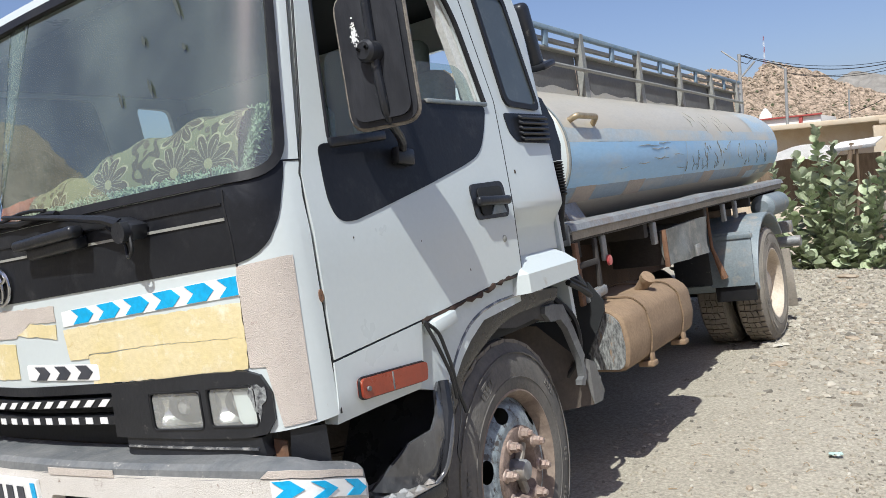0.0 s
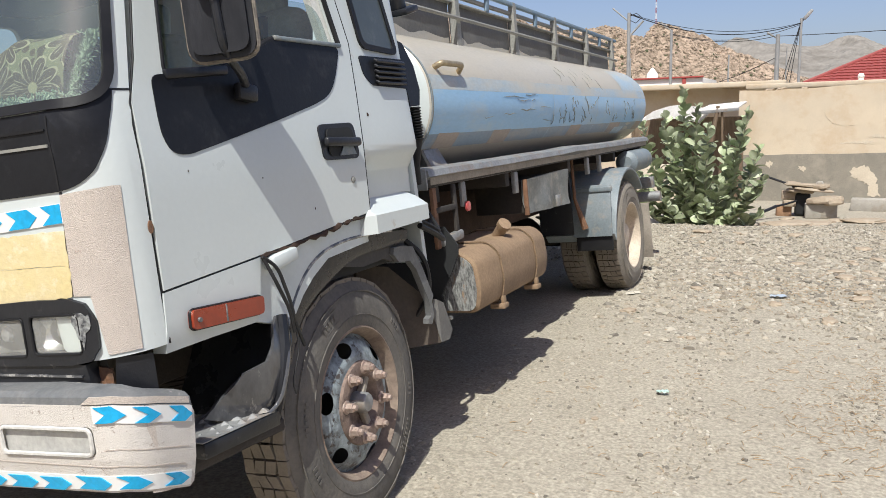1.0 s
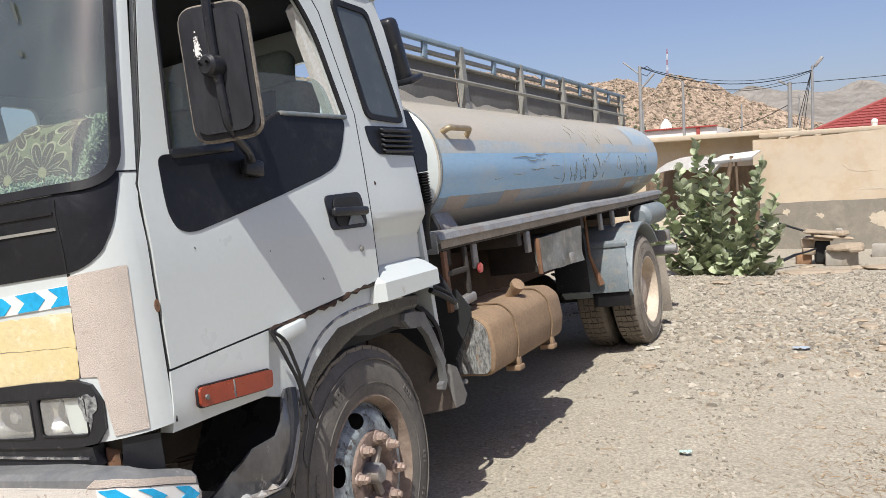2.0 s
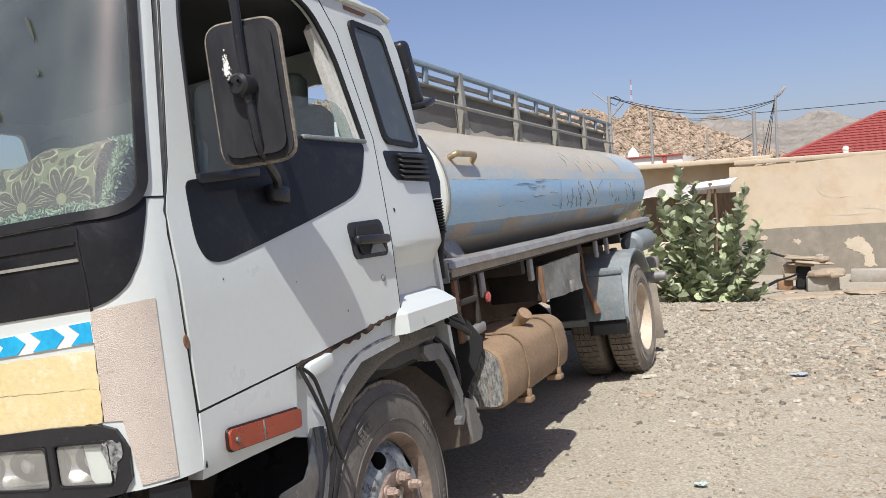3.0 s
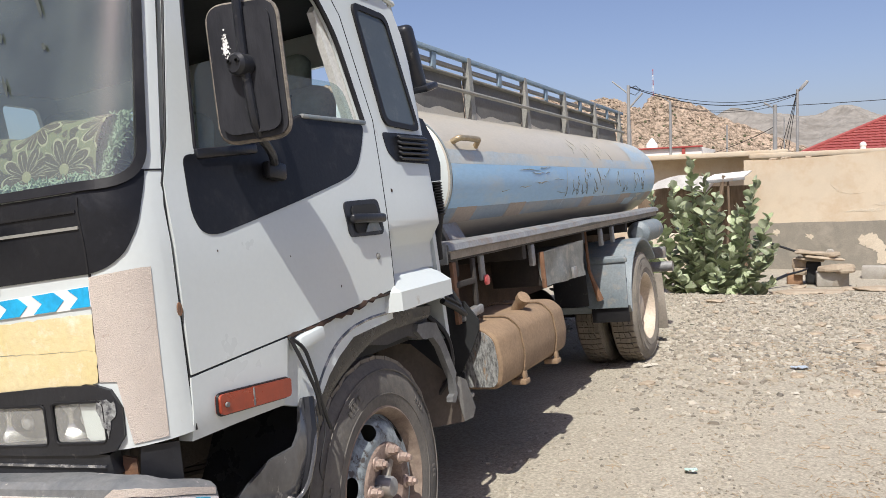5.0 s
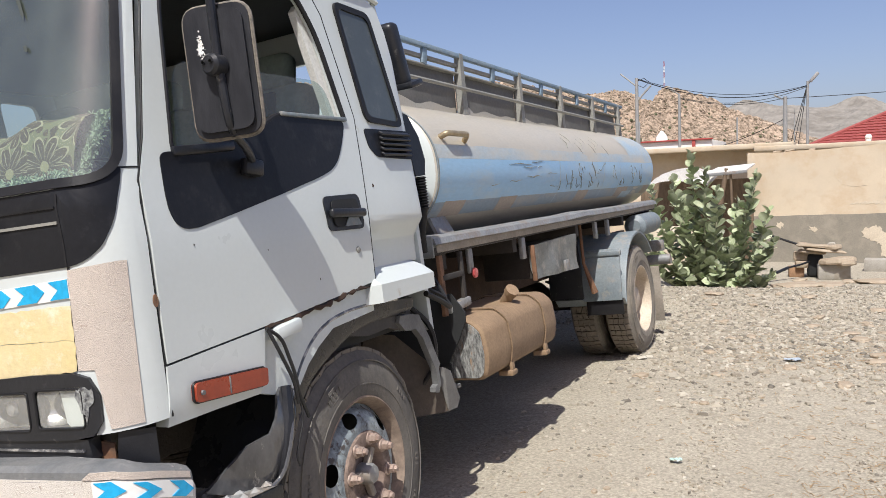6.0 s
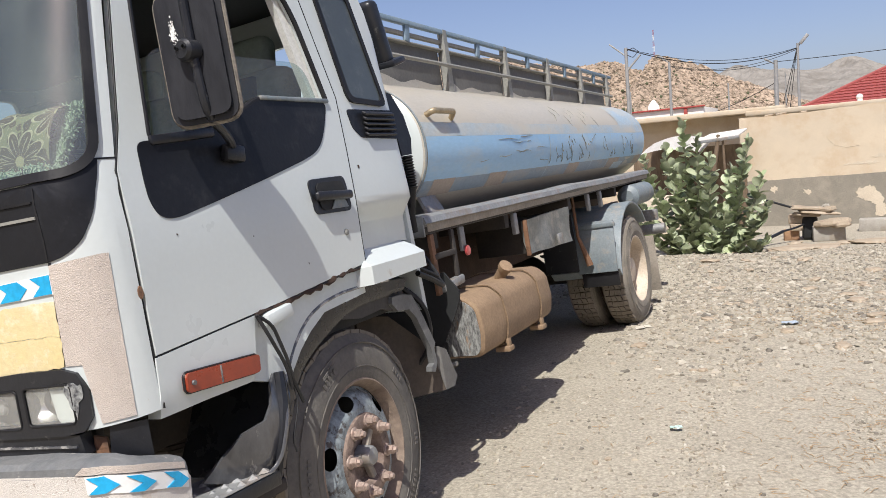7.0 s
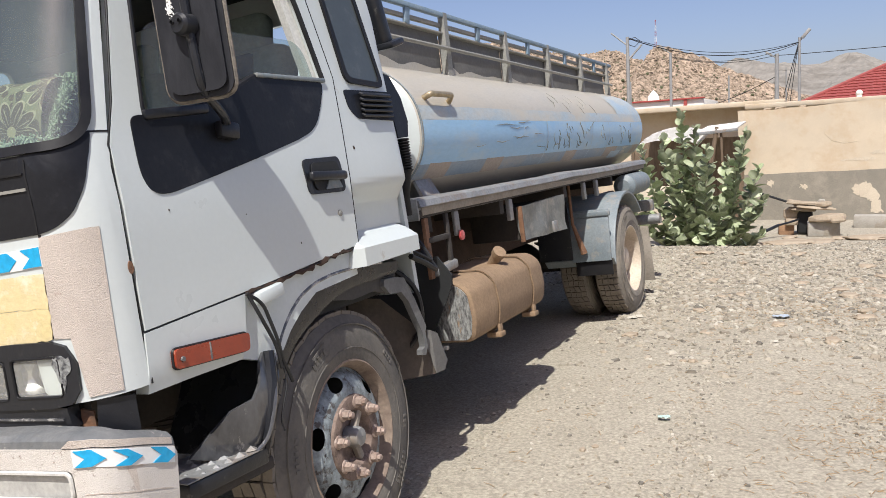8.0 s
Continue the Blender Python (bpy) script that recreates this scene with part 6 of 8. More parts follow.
box(bm, (-0.22, 2.36, 0.975), (0.05, 0.24, 0.05), Matrix.Rotation(radians(4), 4, "X"), 0.012)
part("ladder_tread", bm, STEEL, truck)
bm = bmesh.new()
box(bm, (-0.25, 2.62, 1.19), (0.02, 0.06, 0.14), None, 0.006)
part("reflector_bracket", bm, STEEL, truck)
bm = bmesh.new()
lathe(bm, [(0.0, 0.03), (0.012, 0.028), (0.014, 0.001)], 18, Matrix.Translation((-0.235, 2.63, 1.12)))
part("reflector", bm, REDLENS, truck)
for y in (3.40, 5.05, 5.42):
    part("edge_bracket", boxed((-0.24, y, 1.19), (0.03, 0.06, 0.14), None, 0.006), STEEL, truck)
# battered tool box
part("tool_box", sheet([[(3.52, 0.97), (3.50, 1.195), (4.36, 1.21), (4.38, 0.945), (4.0, 0.955)]], lambda y, z, t=0.0: Vector((-0.205 + 0.035 * noise.noise((y * 4.0, z * 5, 1)) - t, y, z)), 0.03, [3.5 + 0.06 * i for i in range(1, 15)], [1.0, 1.05, 1.1, 1.15]), surf("battered_sheet_metal", (0.22, 0.23, 0.22), (0.13, 0.135, 0.13), rough=0.5, metal=0.2, scale=7, bump=0.2, dirt=(0.33, 0.31, 0.27), dirt_at=0.6, dirt_scale=9), truck, "battered grey sheet-metal tool box")
part("box_edge", boxed((-0.21, 3.50, 1.08), (0.03, 0.02, 0.24), None, 0.004), RUST, truck)
part("box_latch", boxed((-0.18, 4.07, 1.0), (0.02, 0.09, 0.08), None, 0.006), STEEL, truck)
part("box_body", boxed((-0.42, 3.94, 1.08), (0.36, 0.82, 0.22), None, 0.01), CHASSIS, truck)
# rear mudguard
mo, mi = [], []
for i in range(15):
    a = radians(176 - (176 - 40) * i / 14)
    mi.append((5.80 + 0.60 * math.cos(a), 0.49 + 0.60 * math.sin(a)))
    mo.append((5.80 + 0.63 * math.cos(a), 0.49 + 0.63 * math.sin(a)))
mo = [(5.10, 0.60)] + mo
mi = [(5.13, 0.60)] + mi
archway("rear_mudguard", mo, mi, -0.07, -0.68, MUDGREY, "dusty grey rear mudguard")
part("guard_front", boxed((-0.25, 5.12, 0.80), (0.34, 0.02, 0.44), Matrix.Rotation(radians(-8), 4, "X"), 0.006), MUDGREY, truck)
part("guard_rib", boxed((-0.24, 5.135, 0.98), (0.35, 0.03, 0.04), None, 0.006), MUDGREY, truck)
part("rubber_skirt", boxed((-0.24, 5.11, 0.53), (0.32, 0.012, 0.14), None, 0.003), RUBBER, truck)
part("inner_skirt", boxed((-0.56, 5.08, 0.86), (0.3, 0.014, 0.50), None, 0.003), PLASTIC, truck)
bm = bmesh.new()
tube(bm, [(-0.36, 5.02, 1.26), (-0.36, 5.02, 0.92), (-0.30, 5.06, 0.66)], [0.012, 0.014, 0.03], 8)
part("guard_stay", bm, RUST, truck)
part("rear_flap", boxed((-0.24, 6.48, 0.44), (0.36, 0.014, 0.56), Matrix.Rotation(radians(6), 4, "X"), 0.004), FLAP, truck, "dusty rear mud flap")
bm = bmesh.new()
tube(bm, [(-0.22, 6.30, 1.14), (-0.22, 6.34, 1.14), (-0.22, 7.0, 1.14), (-0.22, 7.04, 1.14)], [0.06, 0.11, 0.11, 0.06], 20)
part("air_tank", bm, MUDGREY, truck, "grey air tank")
bm = bmesh.new()
tube(bm, [(-0.9, 7.15, 0.72), (-0.08, 7.15, 0.72)], 0.055, 14)
part("rear_bumper_bar", bm, STEEL, truck, "steel rear bumper bar")
part("rear_bracket", boxed((-0.3, 7.2, 0.87), (0.30, 0.06, 0.12), None, 0.01), STEEL, truck)
bm = bmesh.new()
tube(bm, bent([(-0.05, 1.72, 1.12), (-0.05, 1.85, 1.07), (-0.06, 1.96, 1.02), (-0.12, 2.06, 1.02), (-0.2, 2.1, 1.1)], 5, 0.05), 0.014, 8)
tube(bm, bent([(-0.1, 1.75, 1.16), (-0.09, 1.9, 1.10), (-0.1, 2.02, 1.05), (-0.2, 2.04, 1.2)], 5, 0.05), 0.009, 6)
tube(bm, bent([(-0.12, 1.62, 1.1), (-0.04, 1.72, 0.98), (-0.04, 1.74, 0.8), (-0.2, 1.7, 0.6)], 5, 0.08), 0.012, 6)
part("air_hose", bm, CORD, truck, "black air hoses behind the cab")
# Made-up far-side boxes that block light and view under the truck.
for y0, y1, z0, z1, nm in ((2.1, 5.1, 0.52, 1.26, "far_tool_box"), (6.5, 7.3, 0.6, 1.26, "far_tool_box")):
    part(nm, boxed((2 * XC + 0.36, (y0 + y1) / 2, (z0 + z1) / 2), (0.4, y1 - y0, z1 - z0), None, 0.02), CHASSIS, truck)
archway("far_mudguard", mo, mi, 2 * XC + 0.68, 2 * XC + 0.07, MUDGREY, "dusty grey rear mudguard")
# Unseen box added on the far side to block light under the cab.
part("far_step_skirt", boxed((2 * XC + 0.25, 0.4, 0.8), (0.3, 0.6, 0.5), None, 0.02), CHASSIS, truck)
for x in (-0.78, 2 * XC + 0.78):
    part("subframe_beam", boxed((x, 4.72, 1.155), (0.09, 5.0, 0.23), None, 0.006), RUSTD, truck, "rusty tank subframe beam")
for y in (2.3, 3.3, 4.6, 6.0, 7.1):
    part("outrigger", boxed((XC, y, 1.22), (1.9, 0.07, 0.09), None, 0.006), CHASSIS, truck)

# ---- ground ----
def ground_z(x, y):
    """Height of the ground: level beside the truck, falling under it, a low gravel ridge by the bush."""
    under = max(-2.6, min(0.0, x + 0.1)) * math.tan(radians(LEAN))
    fade = 1.0 - min(1.0, max(0.0, (y - 7.2) / 1.2))
    fade *= min(1.0, max(0.0, (y + 5.0) / 3.0))
    far = math.exp(-max(0.0, -x - 6) / 6.0)
    ridge = 0.17 * math.exp(-((y - 8.55 - 0.25 * x) / 0.8) ** 2) + (0.10 if y > 8.55 + 0.25 * x else 0.0) * min(1.0, (y - 8.55 - 0.25 * x) / 1.5)
    ridge *= 1.0 - min(1.0, max(0.0, (y - 12.6) / 0.8))
    rough = 0.018 * noise.noise((x * 0.9, y * 0.9, 0)) + 0.008 * noise.noise((x * 3.1, y * 3.1, 2))
    near = 1.0 if math.hypot(x, y) < 30 else 0.0
    heap = 0.05 * math.exp(-((x - 1.7) / 1.2) ** 2 - ((y - 5.6) / 1.4) ** 2)
    return under * fade * far + (ridge + heap + rough) * near


def spread(lo, hi, fine_lo, fine_hi, step):
    vals, v = [], fine_lo
    while v <= fine_hi:
        vals.append(v)
        v += step
    d, v = step, fine_hi
    while v < hi:
        d *= 1.35
        v += d
        vals.append(v)
    d, v = step, fine_lo
    while v > lo:
        d *= 1.35
        v -= d
        vals.append(v)
    return sorted(vals)


xs_, ys_ = spread(-2600, 2600, -3.2, 5.0, 0.07), spread(-2600, 2600, -3.0, 14.0, 0.07)
verts = [(x, y, ground_z(x, y)) for y in ys_ for x in xs_]
nx_ = len(xs_)
faces = [(j * nx_ + i, j * nx_ + i + 1, (j + 1) * nx_ + i + 1, (j + 1) * nx_ + i) for j in range(len(ys_) - 1) for i in range(nx_ - 1)]
me = bpy.data.meshes.new("ground")
me.from_pydata(verts, [], faces)
me.polygons.foreach_set("use_smooth", [True] * len(me.polygons))
GROUND = surf("dusty_gravel_ground", (0.375, 0.34, 0.272), (0.325, 0.293, 0.232), rough=0.95, scale=1.1, fine=55, bump=0.5, dirt=(0.23, 0.20, 0.165), dirt_at=0.62, dirt_soft=0.14, dirt_scale=30, grain=0.3, spec=0.15)
me.materials.append(GROUND)
ground = tagged(new("ground", me), "pale dusty gravel ground", "ground", kind="structure")


# ---- gravel and stones ----
def stone_shape(rn, flat=0.45):
    """Vertices of a small angular stone."""
    k = 5 + rn.randrange(3)
    a0 = rn.random() * 6.28
    low, top = [], []
    for i in range(k):
        a = a0 + 2 * math.pi * i / k + rn.uniform(-0.25, 0.25)
        r = rn.uniform(0.7, 1.15)
        low.append((r * math.cos(a), r * math.sin(a), -0.25 * flat))
        r *= rn.uniform(0.5, 0.85)
        top.append((r * math.cos(a), r * math.sin(a), flat * rn.uniform(0.6, 1.1)))
    fs = [tuple(range(k, 2 * k))] + [(i, (i + 1) % k, k + (i + 1) % k, k + i) for i in range(k)]
    return low + top, fs


def pebble_mat(name, cols):
    m = bpy.data.materials.new(name)
    m.use_nodes = True
    nt = m.node_tree
    b = nt.nodes["Principled BSDF"]
    b.inputs["Roughness"].default_value = 0.95
    b.inputs["Specular IOR Level"].default_value = 0.15
    g = nt.nodes.new("ShaderNodeNewGeometry")
    r = nt.nodes.new("ShaderNodeValToRGB")
    e = r.color_ramp.elements
    e[0].color, e[1].color = (*cols[0], 1), (*cols[-1], 1)
    for i, c in enumerate(cols[1:-1]):
        x = e.new((i + 1) / (len(cols) - 1))
        x.color = (*c, 1)
    nt.links.new(g.outputs["Random Per Island"], r.inputs[0])
    nt.links.new(r.outputs[0], b.inputs["Base Color"])
    n = nt.nodes.new("ShaderNodeTexNoise")
    n.inputs["Scale"].default_value = 90
    bp = nt.nodes.new("ShaderNodeBump")
    bp.inputs["Strength"].default_value, bp.inputs["Distance"].default_value = 0.4, 0.01
    nt.links.new(n.outputs["Fac"], bp.inputs["Height"])
    nt.links.new(bp.outputs[0], b.inputs["Normal"])
    return m


PEBBLE = pebble_mat("gravel_stones", [(0.37, 0.335, 0.265), (0.27, 0.243, 0.195), (0.42, 0.385, 0.315), (0.16, 0.145, 0.122), (0.35, 0.302, 0.232), (0.49, 0.455, 0.385)])
STONE = surf("flat_stone", (0.36, 0.29, 0.21), (0.27, 0.215, 0.16), rough=0.95, scale=9, bump=0.5, dirt=(0.44, 0.37, 0.28), dirt_at=0.55, dirt_soft=0.12, dirt_scale=5, spec=0.15)


def scatter(name, count, place, label, seed):
    rn = random.Random(seed)
    vv, ff = [], []
    for _ in range(count):
        x, y, size, flat = place(rn)
        sv, sf = stone_shape(rn, flat)
        base = len(vv)
        z = ground_z(x, y)
        t = Euler((rn.uniform(-0.3, 0.3), rn.uniform(-0.3, 0.3), rn.random() * 6.28)).to_matrix()
        asp = rn.uniform(0.38, 1.0)
        for p in sv:
            q = t @ Vector((p[0] * size, p[1] * size * asp, p[2] * size))
            vv.append((x + q.x, y + q.y, z + q.z))
        ff += [tuple(base + i for i in f) for f in sf]
    m = bpy.data.meshes.new(name)
    m.from_pydata(vv, [], ff)
    m.materials.append(PEBBLE)
    return tagged(new(name, m), label, "gravel", kind="stuff")


def near_place(rn):
    y = -0.5 + 10.0 * rn.random() ** 0.8
    x = rn.uniform(-0.5, 3.4)
    for _ in range(3):
        if x < 0.85 - 0.02 * y and y < 5.6 and rn.random() < 0.75:
            y, x = -0.5 + 10.0 * rn.random() ** 0.8, rn.uniform(-0.5, 3.4)
            continue
        if noise.noise((x * 1.1, y * 1.1, 5)) + 0.35 * noise.noise((x * 3, y * 3, 8)) > 0.02 - 0.04 * y:
            break
        y = -0.5 + 10.0 * rn.random() ** 0.8
        x = rn.uniform(-0.5, 3.4)
    return x, y, rn.choice((0.005, 0.007, 0.009, 0.012, 0.017)) * rn.uniform(0.6, 1.25), 0.55


def band_place(rn):
    y = rn.gauss(6.6, 1.2)
    x = rn.uniform(-0.2, 4.2)
    y = min(8.8, max(3.9, y + 0.15 * x))
    return x, y, rn.choice((0.016, 0.022, 0.03, 0.045)) * rn.uniform(0.6, 1.2), 0.4


def ridge_place(rn):
    x = rn.uniform(-1.6, 4.4)
    y = 8.4 + 0.25 * x + rn.gauss(-0.1, 0.55)
    return x, y, rn.choice((0.012, 0.018, 0.028)) * rn.uniform(0.6, 1.3), 0.55


scatter("fine_gravel", 34000, near_place, "fine pale gravel scattered over the dust", 31)
scatter("coarse_gravel", 9000, band_place, "coarse angular gravel in a band behind the truck", 32)
scatter("ridge_gravel", 3800, ridge_place, "gravel heaped in a low ridge by the bush", 33)


def rock(name, x, y, size, flat, seed, mat=None, label="flat brown stone on the gravel", lift=0.0, turn=None):
    rn = random.Random(seed)
    bm = bmesh.new()
    bmesh.ops.create_icosphere(bm, subdivisions=3, radius=1.0)
    o = Vector((seed * 1.7, seed * 0.9, 0))
    for v in bm.verts:
        p = v.co.copy()
        k = 1 + 0.35 * noise.noise(p * 1.3 + o) + 0.14 * noise.noise(p * 3.5 + o)
        v.co = Vector((round(p.x * k * 3.2) / 3.2 * 0.4 + p.x * k * 0.6, p.y * k, max(-0.5, min(0.6, p.z * k))))
    bmesh.ops.scale(bm, vec=(size, size * rn.uniform(0.55, 0.9), size * flat), verts=bm.verts)
    bmesh.ops.rotate(bm, matrix=Matrix.Rotation(rn.random() * 6.28 if turn is None else turn, 3, "Z"), verts=bm.verts)
    ob = finish(name, bm, mat or STONE, None, "", 25)
    ob.location = (x, y, ground_z(x, y) + size * flat * 0.3 + lift)
    return tagged(ob, label, "stone")


rn = random.Random(41)
for i in range(46):
    rock("stone", rn.uniform(0.0, 3.0), rn.uniform(4.2, 9.0), rn.uniform(0.05, 0.10), rn.uniform(0.25, 0.4), i)
for i in range(14):
    rock("stone", rn.uniform(0.2, 2.6), rn.uniform(1.2, 4.5), rn.uniform(0.018, 0.035), 0.5, 60 + i, label="small pale stone on the dust")
for i, (x, y, s) in enumerate(((0.95, 9.35, 0.34), (1.3, 9.6, 0.3), (1.9, 10.3, 0.28), (2.6, 10.9, 0.3))):
    rock("flat_slab", x, y, s, 0.16, 90 + i, label="flat weathered stone slab by the bush")

# litter
TEAL = surf("teal_paper", (0.36, 0.50, 0.45), (0.45, 0.55, 0.5), rough=0.8, scale=20, bump=0.3)
GREYL = surf("grey_plastic_litter", (0.4, 0.45, 0.5), (0.3, 0.35, 0.42), rough=0.5, scale=20, bump=0.3)
for x, y, w, mat, lab in ((0.71, 2.98, 0.034, TEAL, "scrap of teal paper on the ground"), (1.15, 5.55, 0.065, GREYL, "crumpled blue-grey plastic scrap on the gravel")):
    bm = bmesh.new()
    bmesh.ops.create_grid(bm, x_segments=8, y_segments=5, size=1.0)
    for v in bm.verts:
        v.co = Vector((v.co.x * w * (1 + 0.2 * noise.noise(v.co * 2)), v.co.y * w * 0.5, 0.012 + 0.012 * noise.noise(v.co * 2.3)))
    bmesh.ops.solidify(bm, geom=bm.faces[:], thickness=0.002)
    o = finish("paper_scrap" if mat is TEAL else "plastic_scrap", bm, mat)
    o.matrix_world = pose(x, y, ground_z(x, y) + 0.012, 0, 0, 15)
    tagged(o, lab, "litter")
# dry straw and twigs
STRAW = surf("dry_straw", (0.42, 0.30, 0.17), (0.3, 0.2, 0.11), rough=0.95, scale=20, bump=0.2)
bm = bmesh.new()
rn = random.Random(51)
for _ in range(1500):
    if rn.random() < 0.35:
        x, y = rn.gauss(1.75, 0.35), rn.gauss(3.0, 0.9)
    elif rn.random() < 0.6:
        x, y = rn.gauss(1.3, 0.4), rn.gauss(6.0, 0.5)
    else:
        x, y = rn.uniform(0.0, 3.0), rn.uniform(1.5, 8.5)
    z = ground_z(x, y) + 0.004
    a, L = rn.random() * 6.28, rn.uniform(0.02, 0.075)
    tube(bm, [(x, y, z), (x + L * math.cos(a) * 0.5, y + L * math.sin(a) * 0.5, z + rn.uniform(0, 0.012)), (x + L * math.cos(a + 0.06), y + L * math.sin(a + 0.06), z)], 0.0015, 4, caps=False)
tagged(finish("dry_straw", bm, STRAW), "dry straw and twigs strewn on the gravel", "straw", kind="stuff")

# ---- plastered yard wall ----
PLASTER = surf("cream_plaster", (0.585, 0.50, 0.38), (0.53, 0.455, 0.35), rough=0.95, scale=1.6, fine=110, bump=0.3, contrast=0.35, dirt=(0.50, 0.39, 0.27), dirt_at=0.57, dirt_soft=0.10, dirt_scale=1.7, grain=0.05, spec=0.1)
CEMENT = surf("grey_cement", (0.285, 0.26, 0.215), (0.215, 0.2, 0.168), rough=0.95, scale=2.0, fine=60, bump=0.4, dirt=(0.34, 0.305, 0.25), dirt_at=0.62, dirt_soft=0.1, dirt_scale=3, grain=0.1, spec=0.1)
PALEP = surf("pale_plaster_patch", (0.60, 0.53, 0.42), (0.52, 0.45, 0.35), rough=0.95, scale=6, bump=0.4, spec=0.1)


def wall_place(d):
    return lambda x, z, t=0.0: Vector((x, 13.5 + 0.012 * noise.noise((x * 1.3, z * 1.3, 4)) + d + t, z))


def jagged(pts, step=0.03, amp=0.018):
    """An outline broken into short uneven steps."""
    out = []
    for i, a in enumerate(pts):
        b = pts[(i + 1) % len(pts)]
        n = max(1, int(math.hypot(b[0] - a[0], b[1] - a[1]) / step))
        for k in range(n):
            x, z = a[0] + (b[0] - a[0]) * k / n, a[1] + (b[1] - a[1]) * k / n
            out.append((x + amp * noise.noise((x * 37, z * 37, 1)), z + amp * noise.noise((x * 37, z * 37, 6))))
    return out


def grid_cuts(a, b, s):
    return [a + s * i for i in range(1, int((b - a) / s))]


rn = random.Random(61)
top = [(9.0 - 0.25 * i, 1.93 + 0.028 * (9.0 - 0.25 * i) + rn.uniform(-0.02, 0.02)) for i in range(37)]
yard_wall = finish("wall_yard", sheet([[(-0.07, 0.80), (9.0, 0.92)] + top + [(-0.07, 1.93)]], wall_place(0.0), 0.22, grid_cuts(-0.07, 9, 0.3), grid_cuts(0.8, 2.2, 0.3)), PLASTER, None)
tagged(yard_wall, "cream plastered yard wall above a grey cement base", "wall", kind="structure")
tagged(finish("wall_base", sheet([[(-0.2, -0.3), (9.0, -0.3), (9.0, 0.93)] + [(9.0 - 0.25 * i, 0.815 + 0.0135 * (9.0 - 0.25 * i) + rn.uniform(-0.008, 0.008)) for i in range(1, 37)] + [(-0.2, 0.81)]], wall_place(-0.018), 0.26, grid_cuts(-0.2, 9, 0.3), (0.2, 0.5)), CEMENT, None), "grey cement base of the yard wall", "wall", kind="structure")
for pts in ([(1.95, 1.12), (2.1, 1.16), (2.25, 1.14), (2.4, 1.2), (2.42, 1.42), (2.6, 1.5), (3.4, 1.55), (3.4, 1.1), (2.7, 1.1), (2.5, 1.07), (2.3, 1.05), (2.2, 1.1)], [(1.55, 1.02), (1.75, 1.045), (2.0, 1.05), (2.1, 1.02), (1.8, 1.0)], [(2.05, 0.12), (2.0, 0.35), (1.86, 0.4), (1.76, 0.45), (1.74, 0.56), (1.86, 0.62), (1.93, 0.66), (2.0, 0.6), (2.1, 0.48), (2.16, 0.3), (2.2, 0.12)], [(0.92, 0.56), (0.96, 0.63), (1.05, 0.6), (1.02, 0.55)], [(0.42, 0.6), (0.40, 0.68), (0.48, 0.72), (0.53, 0.62)]):
    tagged(finish("trim", sheet([jagged(pts, 0.02, 0.05)], wall_place(-0.004 if pts[0][1] > 0.9 else -0.022), 0.003, grid_cuts(0, 4, 0.3)), PALEP), "pale plaster repair on the wall", "plaster", kind="structure")

CRACK = surf("crack", (0.60, 0.53, 0.42), (0.5, 0.43, 0.33), rough=0.95)
for pts in ([(1.33, 1.62), (1.30, 1.5), (1.36, 1.42), (1.40, 1.38)], [(2.28, 1.1), (2.3, 1.0), (2.26, 0.9)], [(1.4, 1.36), (1.6, 1.3), (1.8, 1.32)]):
    bm = bmesh.new()
    tube(bm, [wall_place(-0.002)(x, z) for x, z in pts], 0.003, 5)
    tagged(finish("trim", bm, CRACK if pts[0][0] > 2 else PALEP), "crack in the wall plaster", "crack", kind="structure")
rn = random.Random(63)
for i in range(26):
    x = -0.03 + 0.36 * i + rn.uniform(-0.1, 0.1)
    if i < 4 or rn.random() < 0.35:
        rock("coping_stone", x, 13.6, rn.uniform(0.05, 0.10), 0.45, 120 + i, STONE, "loose stone on top of the yard wall", 1.93 + 0.028 * x - ground_z(x, 13.6) - 0.01)

# ---- well cap of stones and blocks ----
BLOCK = surf("concrete_block", (0.40, 0.375, 0.33), (0.32, 0.30, 0.26), rough=0.95, scale=8, fine=80, bump=0.5, dirt=(0.3, 0.25, 0.19), dirt_at=0.62, dirt_scale=6, spec=0.1)


def block(x, y, w, d, h, turn, lift=0.0, lab="grey concrete block under broken stone slabs"):
    bm = boxed((0, 0, h / 2), (w, d, h), None, 0.012, 2)
    for v in bm.verts:
        v.co += 0.008 * noise.noise_vector(v.co * 9 + Vector((x, y, 0)))
    o = finish("concrete_block", bm, BLOCK)
    o.matrix_world = pose(x, y, ground_z(x, y) - 0.02 + lift, 0, 0, turn)
    return tagged(o, lab, "block")


block(1.36, 10.55, 0.40, 0.2, 0.20, 6, 0.02)
block(2.02, 11.6, 0.55, 0.2, 0.20, -4, 0.0, "long grey concrete block by the wall")
BRICKM = surf("old_red_brick", (0.36, 0.22, 0.13), (0.26, 0.16, 0.1), rough=0.95, scale=9, bump=0.5, spec=0.1)
for x, y, w, h, l, tn in ((0.88, 10.75, 0.20, 0.16, 0.0, 8), (0.96, 10.8, 0.22, 0.13, 0.24, -6), (0.95, 10.7, 0.16, 0.09, 0.15, 10)):
    o = finish("stone_block", boxed((0, 0, h / 2), (w, 0.16, h), None, 0.015), BRICKM if l < 0.1 else STONE)
    o.matrix_world = pose(x, y, ground_z(x, y) - 0.01 + l, 0, 0, tn)
    tagged(o, "rough brown stone block of the pile", "stone")


